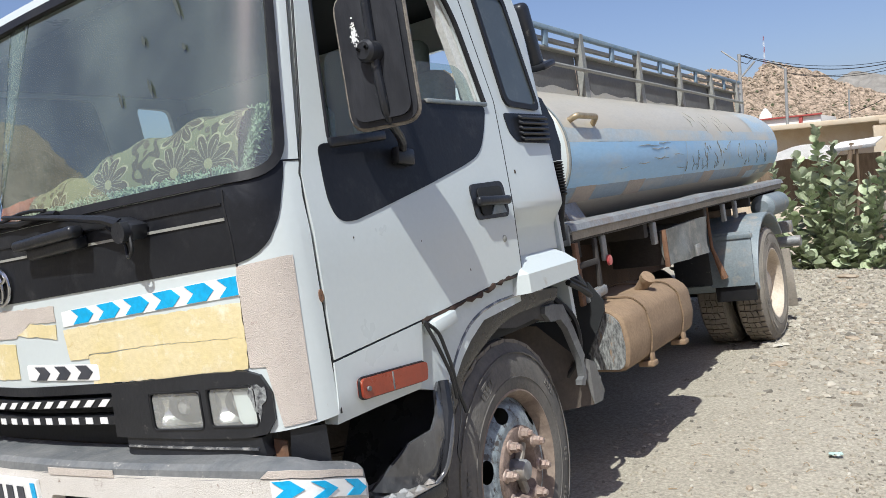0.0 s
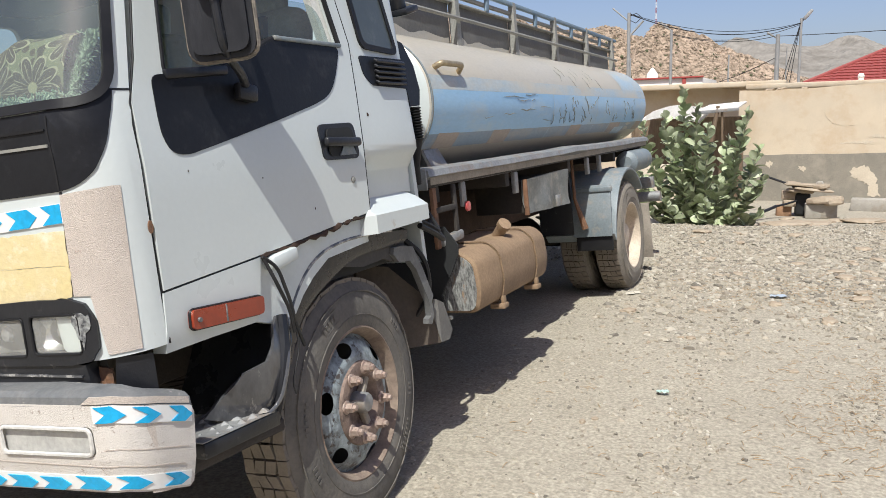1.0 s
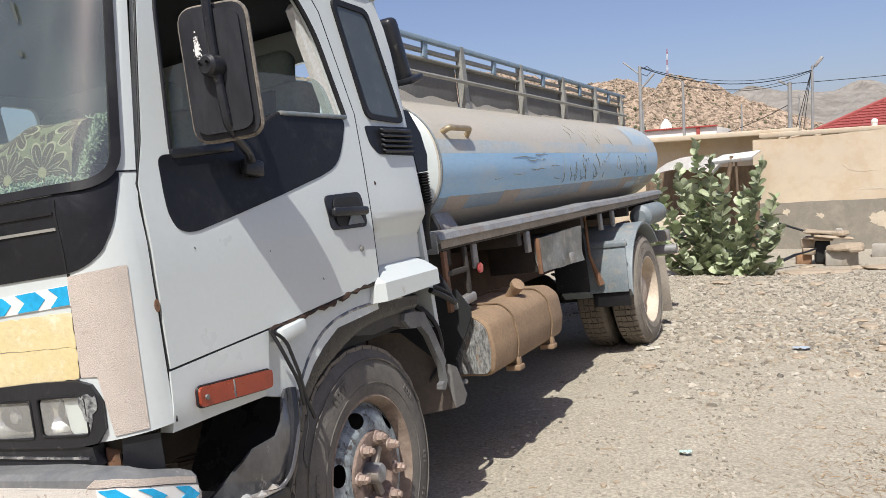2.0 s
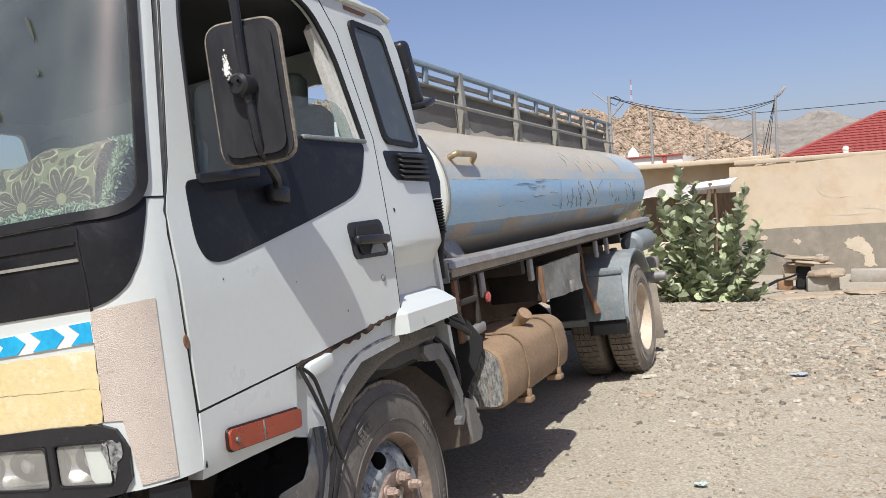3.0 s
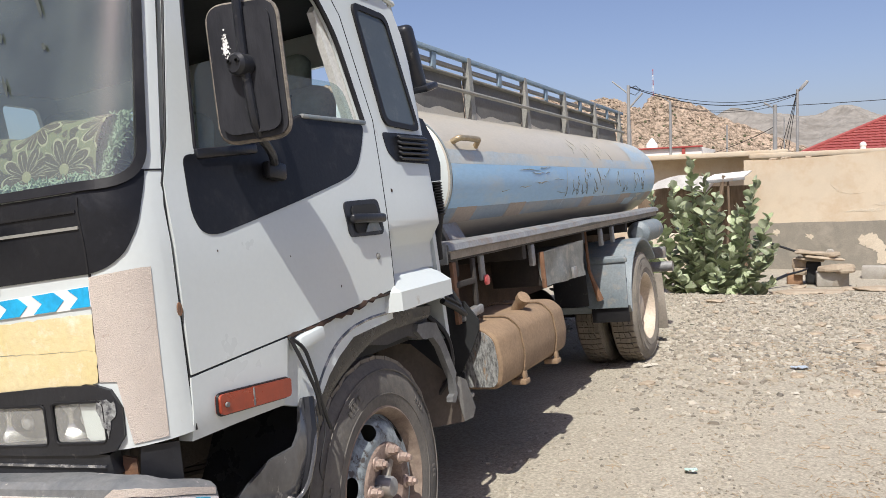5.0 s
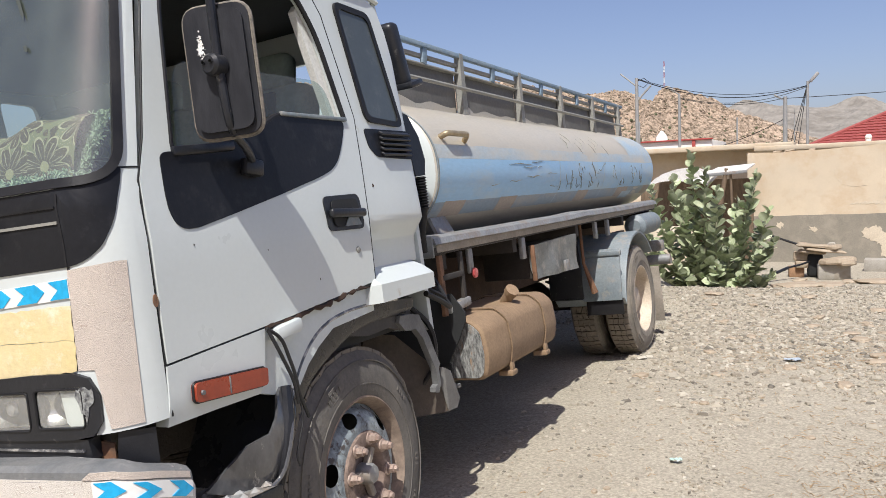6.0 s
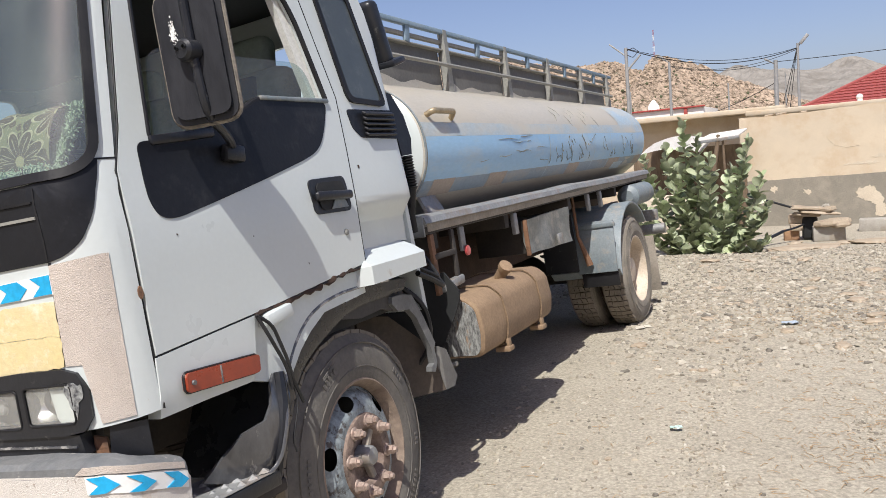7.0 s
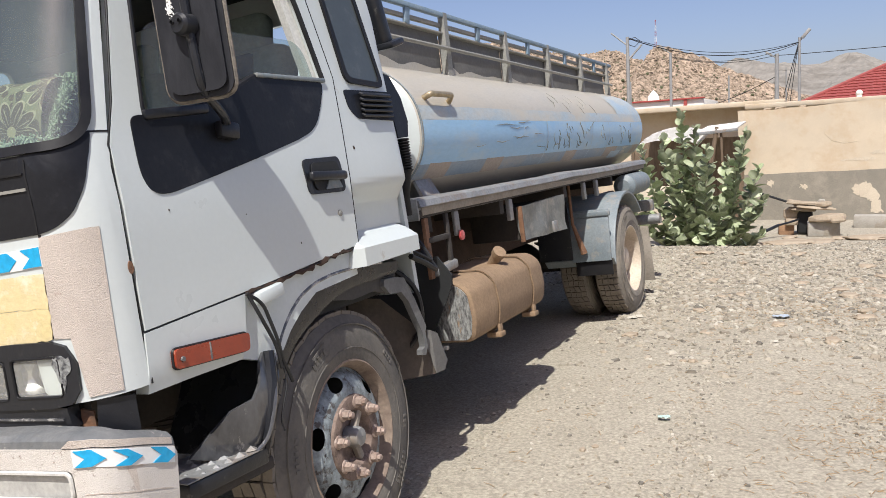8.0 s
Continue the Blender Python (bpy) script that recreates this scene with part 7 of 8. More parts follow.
def slab(x, y, z, size, thick, turn, seed, tilt=0.0, lab="flat broken stone slab on top of the pile"):
    """A broken flat slab with an angular rim and rough faces."""
    rn = random.Random(seed)
    bm = bmesh.new()
    k = 11
    rim = [(rn.uniform(0.8, 1.12) * math.cos(2 * math.pi * i / k), 0.6 * rn.uniform(0.8, 1.1) * math.sin(2 * math.pi * i / k)) for i in range(k)]
    rows = []
    for sc, zz in ((0.55, 0.0), (0.93, 0.06), (1.0, 0.35), (0.97, 0.7), (0.88, 0.95), (0.45, 1.0)):
        rows.append([bm.verts.new((size * sc * a * rn.uniform(0.96, 1.04), size * sc * b * rn.uniform(0.96, 1.04), thick * (zz + rn.uniform(-0.08, 0.08)))) for a, b in rim])
    for a, b in zip(rows, rows[1:]):
        for i in range(k):
            bm.faces.new((a[i], a[(i + 1) % k], b[(i + 1) % k], b[i]))
    bm.faces.new(rows[-1])
    bm.faces.new(rows[0][::-1])
    o = finish("top_slab", bm, STONE, None, "", 22)
    o.matrix_world = pose(x, y, z, 0, tilt, turn)
    return tagged(o, lab, "stone")


g_ = ground_z(1.18, 10.7)
slab(1.10, 10.72, g_ + 0.335, 0.20, 0.05, 12, 1, 5)
slab(1.22, 10.68, g_ + 0.375, 0.27, 0.04, -8, 2, 6)
slab(1.14, 10.72, g_ + 0.425, 0.25, 0.045, 20, 3, 4)
slab(1.36, 10.64, g_ + 0.405, 0.13, 0.06, 40, 4, -3)
slab(1.00, 10.75, g_ + 0.45, 0.12, 0.035, -15, 5, 8)
slab(1.40, 10.50, g_ + 0.215, 0.24, 0.09, 10, 6, -4, "thick broken slab resting on the concrete block")
slab(1.52, 10.42, g_ + 0.205, 0.14, 0.07, -25, 7, -6, "thick broken slab resting on the concrete block")
rock("stone", 1.33, 10.72, 0.05, 0.9, 204, BLOCK, "small stone on the slab", 0.455)
# Near-black block stands in for shade in the gap between the stones.
o = finish("dark_pot", boxed((0, 0, 0.17), (0.2, 0.2, 0.34), None, 0.05, 3), DARK)
o.matrix_world = pose(1.12, 10.78, ground_z(1.12, 10.78))
tagged(o, "dark block standing in for the shaded hollow between the stones", "drum")
for i, (x, y, s) in enumerate(((0.95, 10.3, 0.12), (1.55, 10.25, 0.14), (1.05, 9.95, 0.17))):
    rock("stone", x, y, s, 0.25, 210 + i, STONE, "flat stone at the foot of the pile")
bm = bmesh.new()
tube(bm, [(0.30, 11.2, 0.72), (0.6, 11.0, 0.64), (1.05, 10.8, 0.50)], 0.016, 8)
tagged(finish("water_pipe", bm, CORD), "black water pipe leaning on the stone pile", "pipe")
bm = bmesh.new()
tube(bm, [(0.42, 9.75, 0.16), (0.62, 10.1, 0.2), (0.80, 10.35, 0.27)], 0.022, 8)
tube(bm, [(0.80, 10.35, 0.27), (0.95, 10.5, 0.30), (1.05, 10.6, 0.33)], 0.014, 8)
tagged(finish("water_pipe", bm, PLASTIC), "grey pipe joint lying by the stone pile", "pipe")

# ---- building behind, canopy ----
tagged(finish("wall_back", boxed((-4.6, 19.0, 1.0), (9.4, 0.3, 2.3), None, 0.02), PLASTER), "low cream building wall behind the yard", "wall", kind="structure")
tagged(finish("roof_edge", boxed((-3.9, 18.7, 2.20), (8.6, 0.9, 0.12), None, 0.02), PLASTER), "cream roof edge over the low wall", "roof", kind="structure")
tagged(finish("roof_slab", boxed((2.0, 16.4, 2.05), (4.4, 2.2, 0.10), Matrix.Rotation(radians(3), 4, "Z"), 0.02), PLASTER), "flat cream roof slab behind the yard wall", "roof", kind="structure")
CANVAS = surf("white_canvas", (0.78, 0.76, 0.72), (0.70, 0.68, 0.64), rough=0.9, scale=3, bump=0.1)
canopy = empty("canopy", pose(0, 0, 0))
tagged(canopy, "white canvas canopy on wooden posts by the wall", "canopy")
bm = bmesh.new()
grid = []
for i in range(15):
    row = []
    for j in range(7):
        x, y = -1.55 + 1.05 * i / 14, 12.0 + 1.4 * j / 6
        t = i / 14
        z = 1.37 + 0.13 * math.sin(math.pi * min(1, t * 0.8 + 0.1)) + 0.22 * j / 6 + 0.025 * noise.noise((x * 2, y * 2, 0))
        row.append(bm.verts.new((x, y, z)))
    grid.append(row)
for a, b in zip(grid, grid[1:]):
    for j in range(6):
        bm.faces.new((a[j], a[j + 1], b[j + 1], b[j]))
bmesh.ops.solidify(bm, geom=bm.faces[:], thickness=0.01)
part("canvas", bm, CANVAS, canopy)
part("sheet_roof", boxed((-0.22, 12.6, 1.675), (0.62, 1.3, 0.03), Matrix.Rotation(radians(-4), 4, "Y") @ Matrix.Rotation(radians(4), 4, "X"), 0.004), CANVAS, canopy)
part("roof_edge_board", boxed((-0.22, 11.95, 1.60), (0.64, 0.02, 0.05), Matrix.Rotation(radians(-4), 4, "Y"), 0.004), STEEL, canopy)
WOOD = surf("grey_wood", (0.2, 0.145, 0.095), (0.12, 0.085, 0.055), rough=0.9, scale=6, bump=0.4, stretch=(6, 6, 1))
bm = bmesh.new()
tube(bm, [(-0.42, 11.9, 0.5), (-0.30, 11.95, 1.15), (-0.22, 11.98, 1.68)], [0.035, 0.04, 0.03], 8)
part("post", bm, WOOD, canopy)
bm = bmesh.new()
tube(bm, [(-0.2, 12.0, 0.2), (-0.14, 12.0, 1.0), (-0.16, 12.0, 1.6)], 0.02, 8)
part("post", bm, WOOD, canopy)
bm = bmesh.new()
tube(bm, [(-1.6, 12.1, 0.0), (-1.6, 12.1, 1.6)], 0.03, 8)
part("post", bm, WOOD, canopy)
tagged(finish("wooden_fence", boxed((-0.9, 13.3, 0.75), (1.9, 0.06, 1.5), None, 0.01), WOOD), "dark wooden panel under the canopy", "fence")
tagged(finish("low_wall", boxed((-1.1, 11.9, 0.35), (0.9, 0.18, 0.8), None, 0.02), PALEP), "low pale wall behind the bush", "wall")

# Unseen wall, added to cut the sky light reaching under the truck.
tagged(finish("wall_far_side", boxed((-4.3, 4.5, 0.85), (0.22, 15.0, 2.2), None, 0.02), CEMENT), "unseen cement wall added beyond the truck to cut sky light", "wall", kind="structure")

# ---- red-roofed house ----
REDT = surf("red_roof_tile", (0.30, 0.065, 0.055), (0.24, 0.05, 0.045), rough=0.65, scale=4, bump=0.2, dirt=(0.36, 0.15, 0.12), dirt_at=0.64, dirt_scale=8)
house = empty("house", pose(0, 0, 0))
tagged(house, "house with a hipped red tile roof behind the wall", "house")
part("house_wall", boxed((7.2, 37.0, 1.2), (13.0, 8.0, 2.6), None, 0.03), PLASTER, house)
bm = bmesh.new()
ex0, ex1, ey0, ey1, ez, rz_ = 0.0, 14.6, 33.0, 41.4, 2.45, 4.25
P = [Vector(p) for p in ((ex0, ey0, ez), (ex1, ey0, ez), (ex1, ey1, ez), (ex0, ey1, ez), (3.9, 37.2, rz_), (10.7, 37.2, rz_))]
vs = [bm.verts.new(p) for p in P]
for f in ((0, 1, 5, 4), (1, 2, 5), (2, 3, 4, 5), (3, 0, 4), (3, 2, 1, 0)):
    bm.faces.new([vs[i] for i in f])
roof = part("roof", bm, REDT, house)


def tile_rows(a, b, apex_a, apex_b, rows, seed):
    """Corrugated tile courses up one slope."""
    bm = bmesh.new()
    a, b, c, d = map(Vector, (a, b, apex_b, apex_a))
    nrm = (b - a).cross(d - a).normalized()
    if nrm.z < 0:
        nrm = -nrm
    for r in range(rows):
        l0, l1 = a.lerp(d, r / rows), a.lerp(d, (r + 1) / rows)
        r0, r1 = b.lerp(c, r / rows), b.lerp(c, (r + 1) / rows)
        n = max(4, int((r0 - l0).length / 0.065))
        low, high = [], []
        for i in range(n + 1):
            w = 0.022 * abs(math.sin(i * math.pi / 4 + 0.4))
            low.append(bm.verts.new(l0.lerp(r0, i / n) + nrm * (0.055 + w)))
            high.append(bm.verts.new(l1.lerp(r1, i / n) + nrm * (0.015 + w)))
        edge = [bm.verts.new(l0.lerp(r0, i / n) + nrm * 0.01) for i in range(n + 1)]
        for i in range(n):
            bm.faces.new((low[i], low[i + 1], high[i + 1], high[i]))
            bm.faces.new((edge[i], edge[i + 1], low[i + 1], low[i]))
    return bm


part("roof_tiles", tile_rows(P[0], P[1], P[4], P[5], 15, 1), REDT, house)
part("roof_tiles", tile_rows(P[3], P[0], P[4], P[4], 15, 2), REDT, house)
for a, b in ((P[0], P[4]), (P[4], P[5]), (P[1], P[5])):
    bm = bmesh.new()
    tube(bm, [a + Vector((0, 0, 0.06)), b + Vector((0, 0, 0.06))], 0.09, 8)
    part("ridge_cap", bm, REDT, house)
bm = bmesh.new()
bmesh.ops.create_uvsphere(bm, u_segments=16, v_segments=10, radius=0.06, matrix=Matrix.Translation((1.85, 15.6, 2.18)))
lathe(bm, [(1.9, 0.05), (2.16, 0.05)], 14, Matrix.Translation((1.85, 15.6, 0)) @ Matrix.Rotation(radians(-90), 4, "Y"))
tagged(finish("roof_vent", bm, CANVAS), "white round vent cap behind the wall", "vent")

# ---- far white building ----
far = empty("white_building", pose(0, 0, 0))
tagged(far, "distant white building with red trim", "building")
WB = surf("white_wall", (0.74, 0.70, 0.64), (0.68, 0.64, 0.58), rough=0.9, scale=0.6, bump=0.05)
part("wall", boxed((-16.0, 78.0, 2.35), (12.6, 9.0, 4.6), None, 0.05), WB, far)
REDTRIM = surf("red_trim", (0.35, 0.06, 0.05), rough=0.7)
part("parapet", boxed((-16.0, 73.4, 4.72), (12.8, 0.3, 0.14), None, 0.02), REDTRIM, far)
part("corner_band", boxed((-11.3, 73.42, 3.9), (0.3, 0.2, 1.7), None, 0.02), REDTRIM, far)
bm = bmesh.new()
lathe(bm, [(0, 0.55), (0.5, 0.52), (0.8, 0.3), (1.0, 0.15), (1.1, 0.01)], 16, Matrix.Translation((-14.5, 75, 4.7)) @ Matrix.Rotation(radians(-90), 4, "Y"))
part("roof_tank", bm, CANVAS, far)
for k in range(3):
    part("window", boxed((-10.6 + 0.28 * k, 73.45, 3.6), (0.16, 0.1, 0.3), None, 0.01), CHASSIS, far)

# ---- poles, lamps and cables ----
POLE = surf("pole_steel", (0.34, 0.34, 0.33), (0.27, 0.27, 0.265), rough=0.6, metal=0.2, scale=2, bump=0.05)
def pole(x, y, z, r, label, arms=(), lampto=None):
    o = empty("utility_pole", pose(0, 0, 0))
    tagged(o, label, "pole", group="poles")
    bm = bmesh.new()
    tube(bm, [(x, y, -0.2), (x, y, z)], [r, r * 0.75], 12)
    part("shaft", bm, POLE, o)
    for a, b, rr in arms:
        bm = bmesh.new()
        tube(bm, [a, b], rr, 8)
        part("arm", bm, POLE, o)
    if lampto:
        a, b, s = lampto
        bm = bmesh.new()
        tube(bm, [a, Vector(a).lerp(Vector(b), 0.6)], 0.035, 8)
        part("lamp_arm", bm, POLE, o)
        d = Vector(b) - Vector(a)
        m = d.to_track_quat("X", "Z").to_matrix().to_4x4()
        part("lamp_head", boxed(Vector(a).lerp(Vector(b), 0.8), (s, s * 0.42, s * 0.26), m, 0.03), POLE, o)
    return o


pole(-7.55, 36.5, 6.25, 0.10, "grey steel pole with cross arms", (((-7.55, 36.5, 5.85), (-8.3, 36.4, 6.5), 0.035), ((-7.5, 36.5, 5.2), (-6.9, 36.6, 5.85), 0.05)))
pole(-6.77, 42.8, 5.95, 0.09, "slim street lamp pole", (), ((-6.77, 42.8, 5.9), (-7.25, 42.7, 6.3), 0.5))
pole(-0.56, 45.6, 6.35, 0.085, "leaning street lamp pole with stay wires", (), ((-0.56, 45.6, 6.15), (-0.16, 45.6, 6.62), 0.6))
pole(-1.87, 48.5, 5.85, 0.15, "thick grey utility pole", (), ((-1.87, 48.5, 5.6), (-2.4, 48.4, 5.95), 0.4))
pole(-1.4, 48.9, 5.1, 0.05, "thin pole beside the utility pole")
pole(4.97, 43.5, 7.4, 0.09, "tall slim pole behind the red roof")
pole(-9.0, 43.0, 4.6, 0.06, "thin pole before the white building")
pole(-5.9, 60.0, 5.6, 0.07, "thin grey pole farther off")


def cable(a, b, sag, r, name="power_cable"):
    a, b = Vector(a), Vector(b)
    bm = bmesh.new()
    tube(bm, [a.lerp(b, t) - Vector((0, 0, sag * 4 * t * (1 - t))) for t in (i / 24 for i in range(25))], r, 5)
    return tagged(finish(name, bm, CORD), "black overhead cable sagging between poles", "cable", group="cables")


cable((-7.55, 36.5, 6.2), (-0.56, 45.6, 6.1), 0.75, 0.022)
cable((-7.55, 36.5, 6.22), (-0.56, 45.6, 6.12), 0.62, 0.014)
cable((-6.77, 42.8, 5.75), (-0.56, 45.6, 6.05), 0.55, 0.016)
cable((-6.77, 42.8, 5.7), (-1.87, 48.5, 5.78), 0.35, 0.016)
cable((-1.87, 48.5, 5.75), (16.0, 44.0, 5.6), 0.15, 0.02)
cable((-1.87, 48.5, 4.6), (-7.5, 52.0, 3.0), 0.25, 0.02)
for dx in (-0.5, -0.38, -0.25):
    cable((-0.6, 45.6, 6.1), (-0.6 + dx * 1.6, 45.4, 3.0), 0.0, 0.018, "stay_wire")
bm = bmesh.new()
tube(bm, [(-7.5, 36.5, 6.1), (-7.2, 36.5, 6.2), (-6.95, 36.5, 6.0), (-7.2, 36.4, 5.75), (-7.5, 36.5, 5.9)], 0.018, 5)
tagged(finish("cable_loop", bm, CORD), "loop of slack black cable at the pole", "cable")
# mast
mast = empty("radio_mast", pose(0, 0, 0))
tagged(mast, "red and white lattice radio mast on the hill", "mast")
for k in range(-3, 7):
    w = 0.55 - 0.05 * k
    z0, z1 = (38 + 2.6 * k, 38 + 2.6 * (k + 1)) if k > -3 else (-1.0, 32.8)
    bm = bmesh.new()
    for sx, sy in ((-1, -1), (1, -1), (0, 1)):
        tube(bm, [(-79.3 + sx * w, 390 + sy * w, z0), (-79.3 + sx * (w - 0.05), 390 + sy * (w - 0.05), z1)], 0.055, 5)
    for q in range(2):
        za, zb = z0 + 1.3 * q, z0 + 1.3 * (q + 1)
        tube(bm, [(-79.3 - w, 390 - w, za), (-79.3 + w, 390 - w, zb)], 0.03, 4)
        tube(bm, [(-79.3 + w, 390 - w, za), (-79.3 - w, 390 - w, zb)], 0.03, 4)
    part("mast_section", bm, WB if k % 2 else REDTRIM, mast)

# ---- hills ----
def hill(name, x0, x1, y0, y1, height, nx, ny, mat, label, rough=1.0, seed=0.0):
    vv, ff = [], []
    for j in range(ny + 1):
        for i in range(nx + 1):
            x, y = x0 + (x1 - x0) * i / nx, y0 + (y1 - y0) * j / ny
            vv.append((x, y, height(x, y)))
    ff = [(j * (nx + 1) + i, j * (nx + 1) + i + 1, (j + 1) * (nx + 1) + i + 1, (j + 1) * (nx + 1) + i) for j in range(ny) for i in range(nx)]
    m = bpy.data.meshes.new(name)
    m.from_pydata(vv, [], ff)
    m.materials.append(mat)
    return tagged(new(name, m), label, "hill", kind="structure")


def line(pts):
    def f(x):
        if x <= pts[0][0]:
            return pts[0][1]
        for (a, b), (c, d) in zip(pts, pts[1:]):
            if x <= c:
                return b + (d - b) * (x - a) / (c - a)
        return pts[-1][1]
    return f


crest = line([(-140, 26), (-90, 25), (-60, 20), (-48, 17), (-43, 17.0), (-40, 17.4), (-36.5, 14.8), (-34, 14.6), (-31.3, 17.1), (-29, 17.0), (-26.5, 16.0), (-22.7, 13.4), (-17.5, 11.8), (-13.5, 10.2), (-7.8, 7.4), (0, 5.2), (10, 4.0), (30, 3.0), (60, 2.0)])
HILL = surf("rocky_hillside", (0.395, 0.305, 0.228), (0.31, 0.24, 0.178), rough=0.95, scale=0.12, fine=1.6, bump=0.9, dirt=(0.11, 0.085, 0.06), dirt_at=0.53, dirt_soft=0.05, dirt_scale=0.9, grain=0.35, spec=0.1)
# Far mountains carry distance haze in their greyed base colour.
HILL2 = surf("far_mountain", (0.27, 0.25, 0.222), (0.2, 0.186, 0.165), rough=0.95, scale=0.006, fine=0.1, bump=0.8, dirt=(0.16, 0.145, 0.125), dirt_at=0.56, dirt_scale=0.02, grain=0.15, spec=0.05)


def hill_h(x, y):
    c = crest(x + (y - 157) * -0.20)
    t = (y - 157) / (42 if y < 157 else 60)
    k = max(0.0, 1 - t * t) if y > 157 else max(0.0, 1 + t) ** 1.15
    b = noise.fractal(Vector((x * 0.10, y * 0.10, 3)), 0.8, 2.1, 6) * 0.75
    r = noise.ridged_multi_fractal(Vector((x * 0.16, y * 0.16, 7)), 0.9, 2.1, 5, 1.0, 2.0) * (0.5 + 0.06 * c * k)
    return c * k + (b + r - 0.6) * min(1.0, c * k / 5) - 0.4


hill("rocky_hill", -140, 60, 112, 215, hill_h, 400, 150, HILL, "brown rocky hill behind the village")
far_line = line([(-900, 60), (-500, 90), (-300, 105), (-235, 113), (-198, 117), (-170, 119), (-125, 119), (-62, 118), (-10, 110), (30, 113), (56, 107), (120, 113), (170, 117), (220, 114), (320, 100), (600, 80), (900, 60)])


def far_h(x, y):
    c = far_line(x)
    t = (y - 1500) / (380 if y < 1500 else 300)
    k = max(0.0, 1 - abs(t)) ** 1.1
    r = noise.ridged_multi_fractal(Vector((x * 0.006, y * 0.006, 1)), 0.9, 2.1, 6, 1.0, 2.0)
    return c * k + (r - 1.0) * 15 * min(1, c * k / 40) - 2


hill("far_mountain", -900, 900, 1120, 1800, far_h, 360, 110, HILL2, "bare mountains on the horizon, haze put into their grey colour")


def behind_h(x, y):
    d = math.hypot(x, y)
    k = min(1.0, max(0.0, (d - 20) / 75)) * min(1.0, max(0.0, (-y - 8) / 12))
    return 31 * k * (1 + 0.14 * noise.noise((x * 0.03, y * 0.03, 9))) + 1.2 * noise.fractal(Vector((x * 0.12, y * 0.12, 2)), 0.8, 2.1, 5) * k - 0.3


hill("slope_behind", -150, 80, -130, -8, behind_h, 190, 110, surf("stony_slope", (0.47, 0.405, 0.31), (0.36, 0.305, 0.23), rough=0.95, scale=0.5, fine=3, bump=0.8, dirt=(0.14, 0.115, 0.085), dirt_at=0.58, dirt_soft=0.08, dirt_scale=0.9, grain=0.3, spec=0.1), "stony slope on the near side of the road")
# loose crags on the hill
vv, ff = [], []
rn = random.Random(77)
for _ in range(13000):
    x, y = rn.uniform(-70, 12), rn.uniform(122, 160)
    z = hill_h(x, y)
    if z < 1.5:
        continue
    sv, sf = stone_shape(rn, 0.6)
    s = rn.uniform(0.08, 0.24) * (1.4 if z > 13 else 1.0)
    base = len(vv)
    vv += [(x + p[0] * s, y + p[1] * s, z + p[2] * s * 1.2) for p in sv]
    ff += [tuple(base + i for i in f) for f in sf]
m = bpy.data.meshes.new("hill_rocks")
m.from_pydata(vv, [], ff)
m.materials.append(pebble_mat("hill_rock", [(0.41, 0.32, 0.24), (0.30, 0.23, 0.17), (0.45, 0.355, 0.27), (0.20, 0.165, 0.115), (0.37, 0.285, 0.21)]))
tagged(new("hill_rocks", m), "broken brown rocks strewn over the hill", "rocks", kind="stuff")
# scrub on the hill's foot and white houses far off
SCRUB = surf("dry_scrub", (0.07, 0.085, 0.04), (0.12, 0.12, 0.065), rough=0.95, scale=3, bump=0.4)
bm = bmesh.new()
rn = random.Random(71)
for i in range(620):
    c = rn.choice(((-36, 128), (-33, 126), (-8, 118), (-20, 122), (-3, 122)))
    x, y = (rn.gauss(c[0], 3.0), rn.gauss(c[1], 3.5)) if i < 260 else (rn.uniform(-60, 6), rn.uniform(118, 156))
    s = rn.uniform(0.3, 0.9) if i < 260 else rn.uniform(0.12, 0.32)
    bmesh.ops.create_icosphere(bm, subdivisions=1, radius=s, matrix=Matrix.Translation((x, y, max(0.2, hill_h(x, y)) + s * 0.5)) @ Matrix.Diagonal((rn.uniform(0.7, 1.3), 1, rn.uniform(0.7, 1.5), 1)))
tagged(finish("hill_scrub", bm, SCRUB, None, "", 10), "dark dry scrub at the foot of the hill", "scrub", kind="stuff")
for i, (x, y, s) in enumerate(((-3.2, 135, 1.6), (-1.2, 140, 1.3), (0.8, 138, 1.5), (2.6, 142, 1.4))):
    o = empty("far_house", pose(0, 0, 0))
    tagged(o, "small white house far off below the mountains", "house", group="far houses")
    part("wall", boxed((x, y, hill_h(x, y) + s * 0.6), (s * 1.4, s, s * 1.6), None, 0.04), WB, o)
    part("parapet", boxed((x, y, hill_h(x, y) + s * 1.45), (s * 1.5, s * 1.1, s * 0.12), None, 0.02), WB, o)

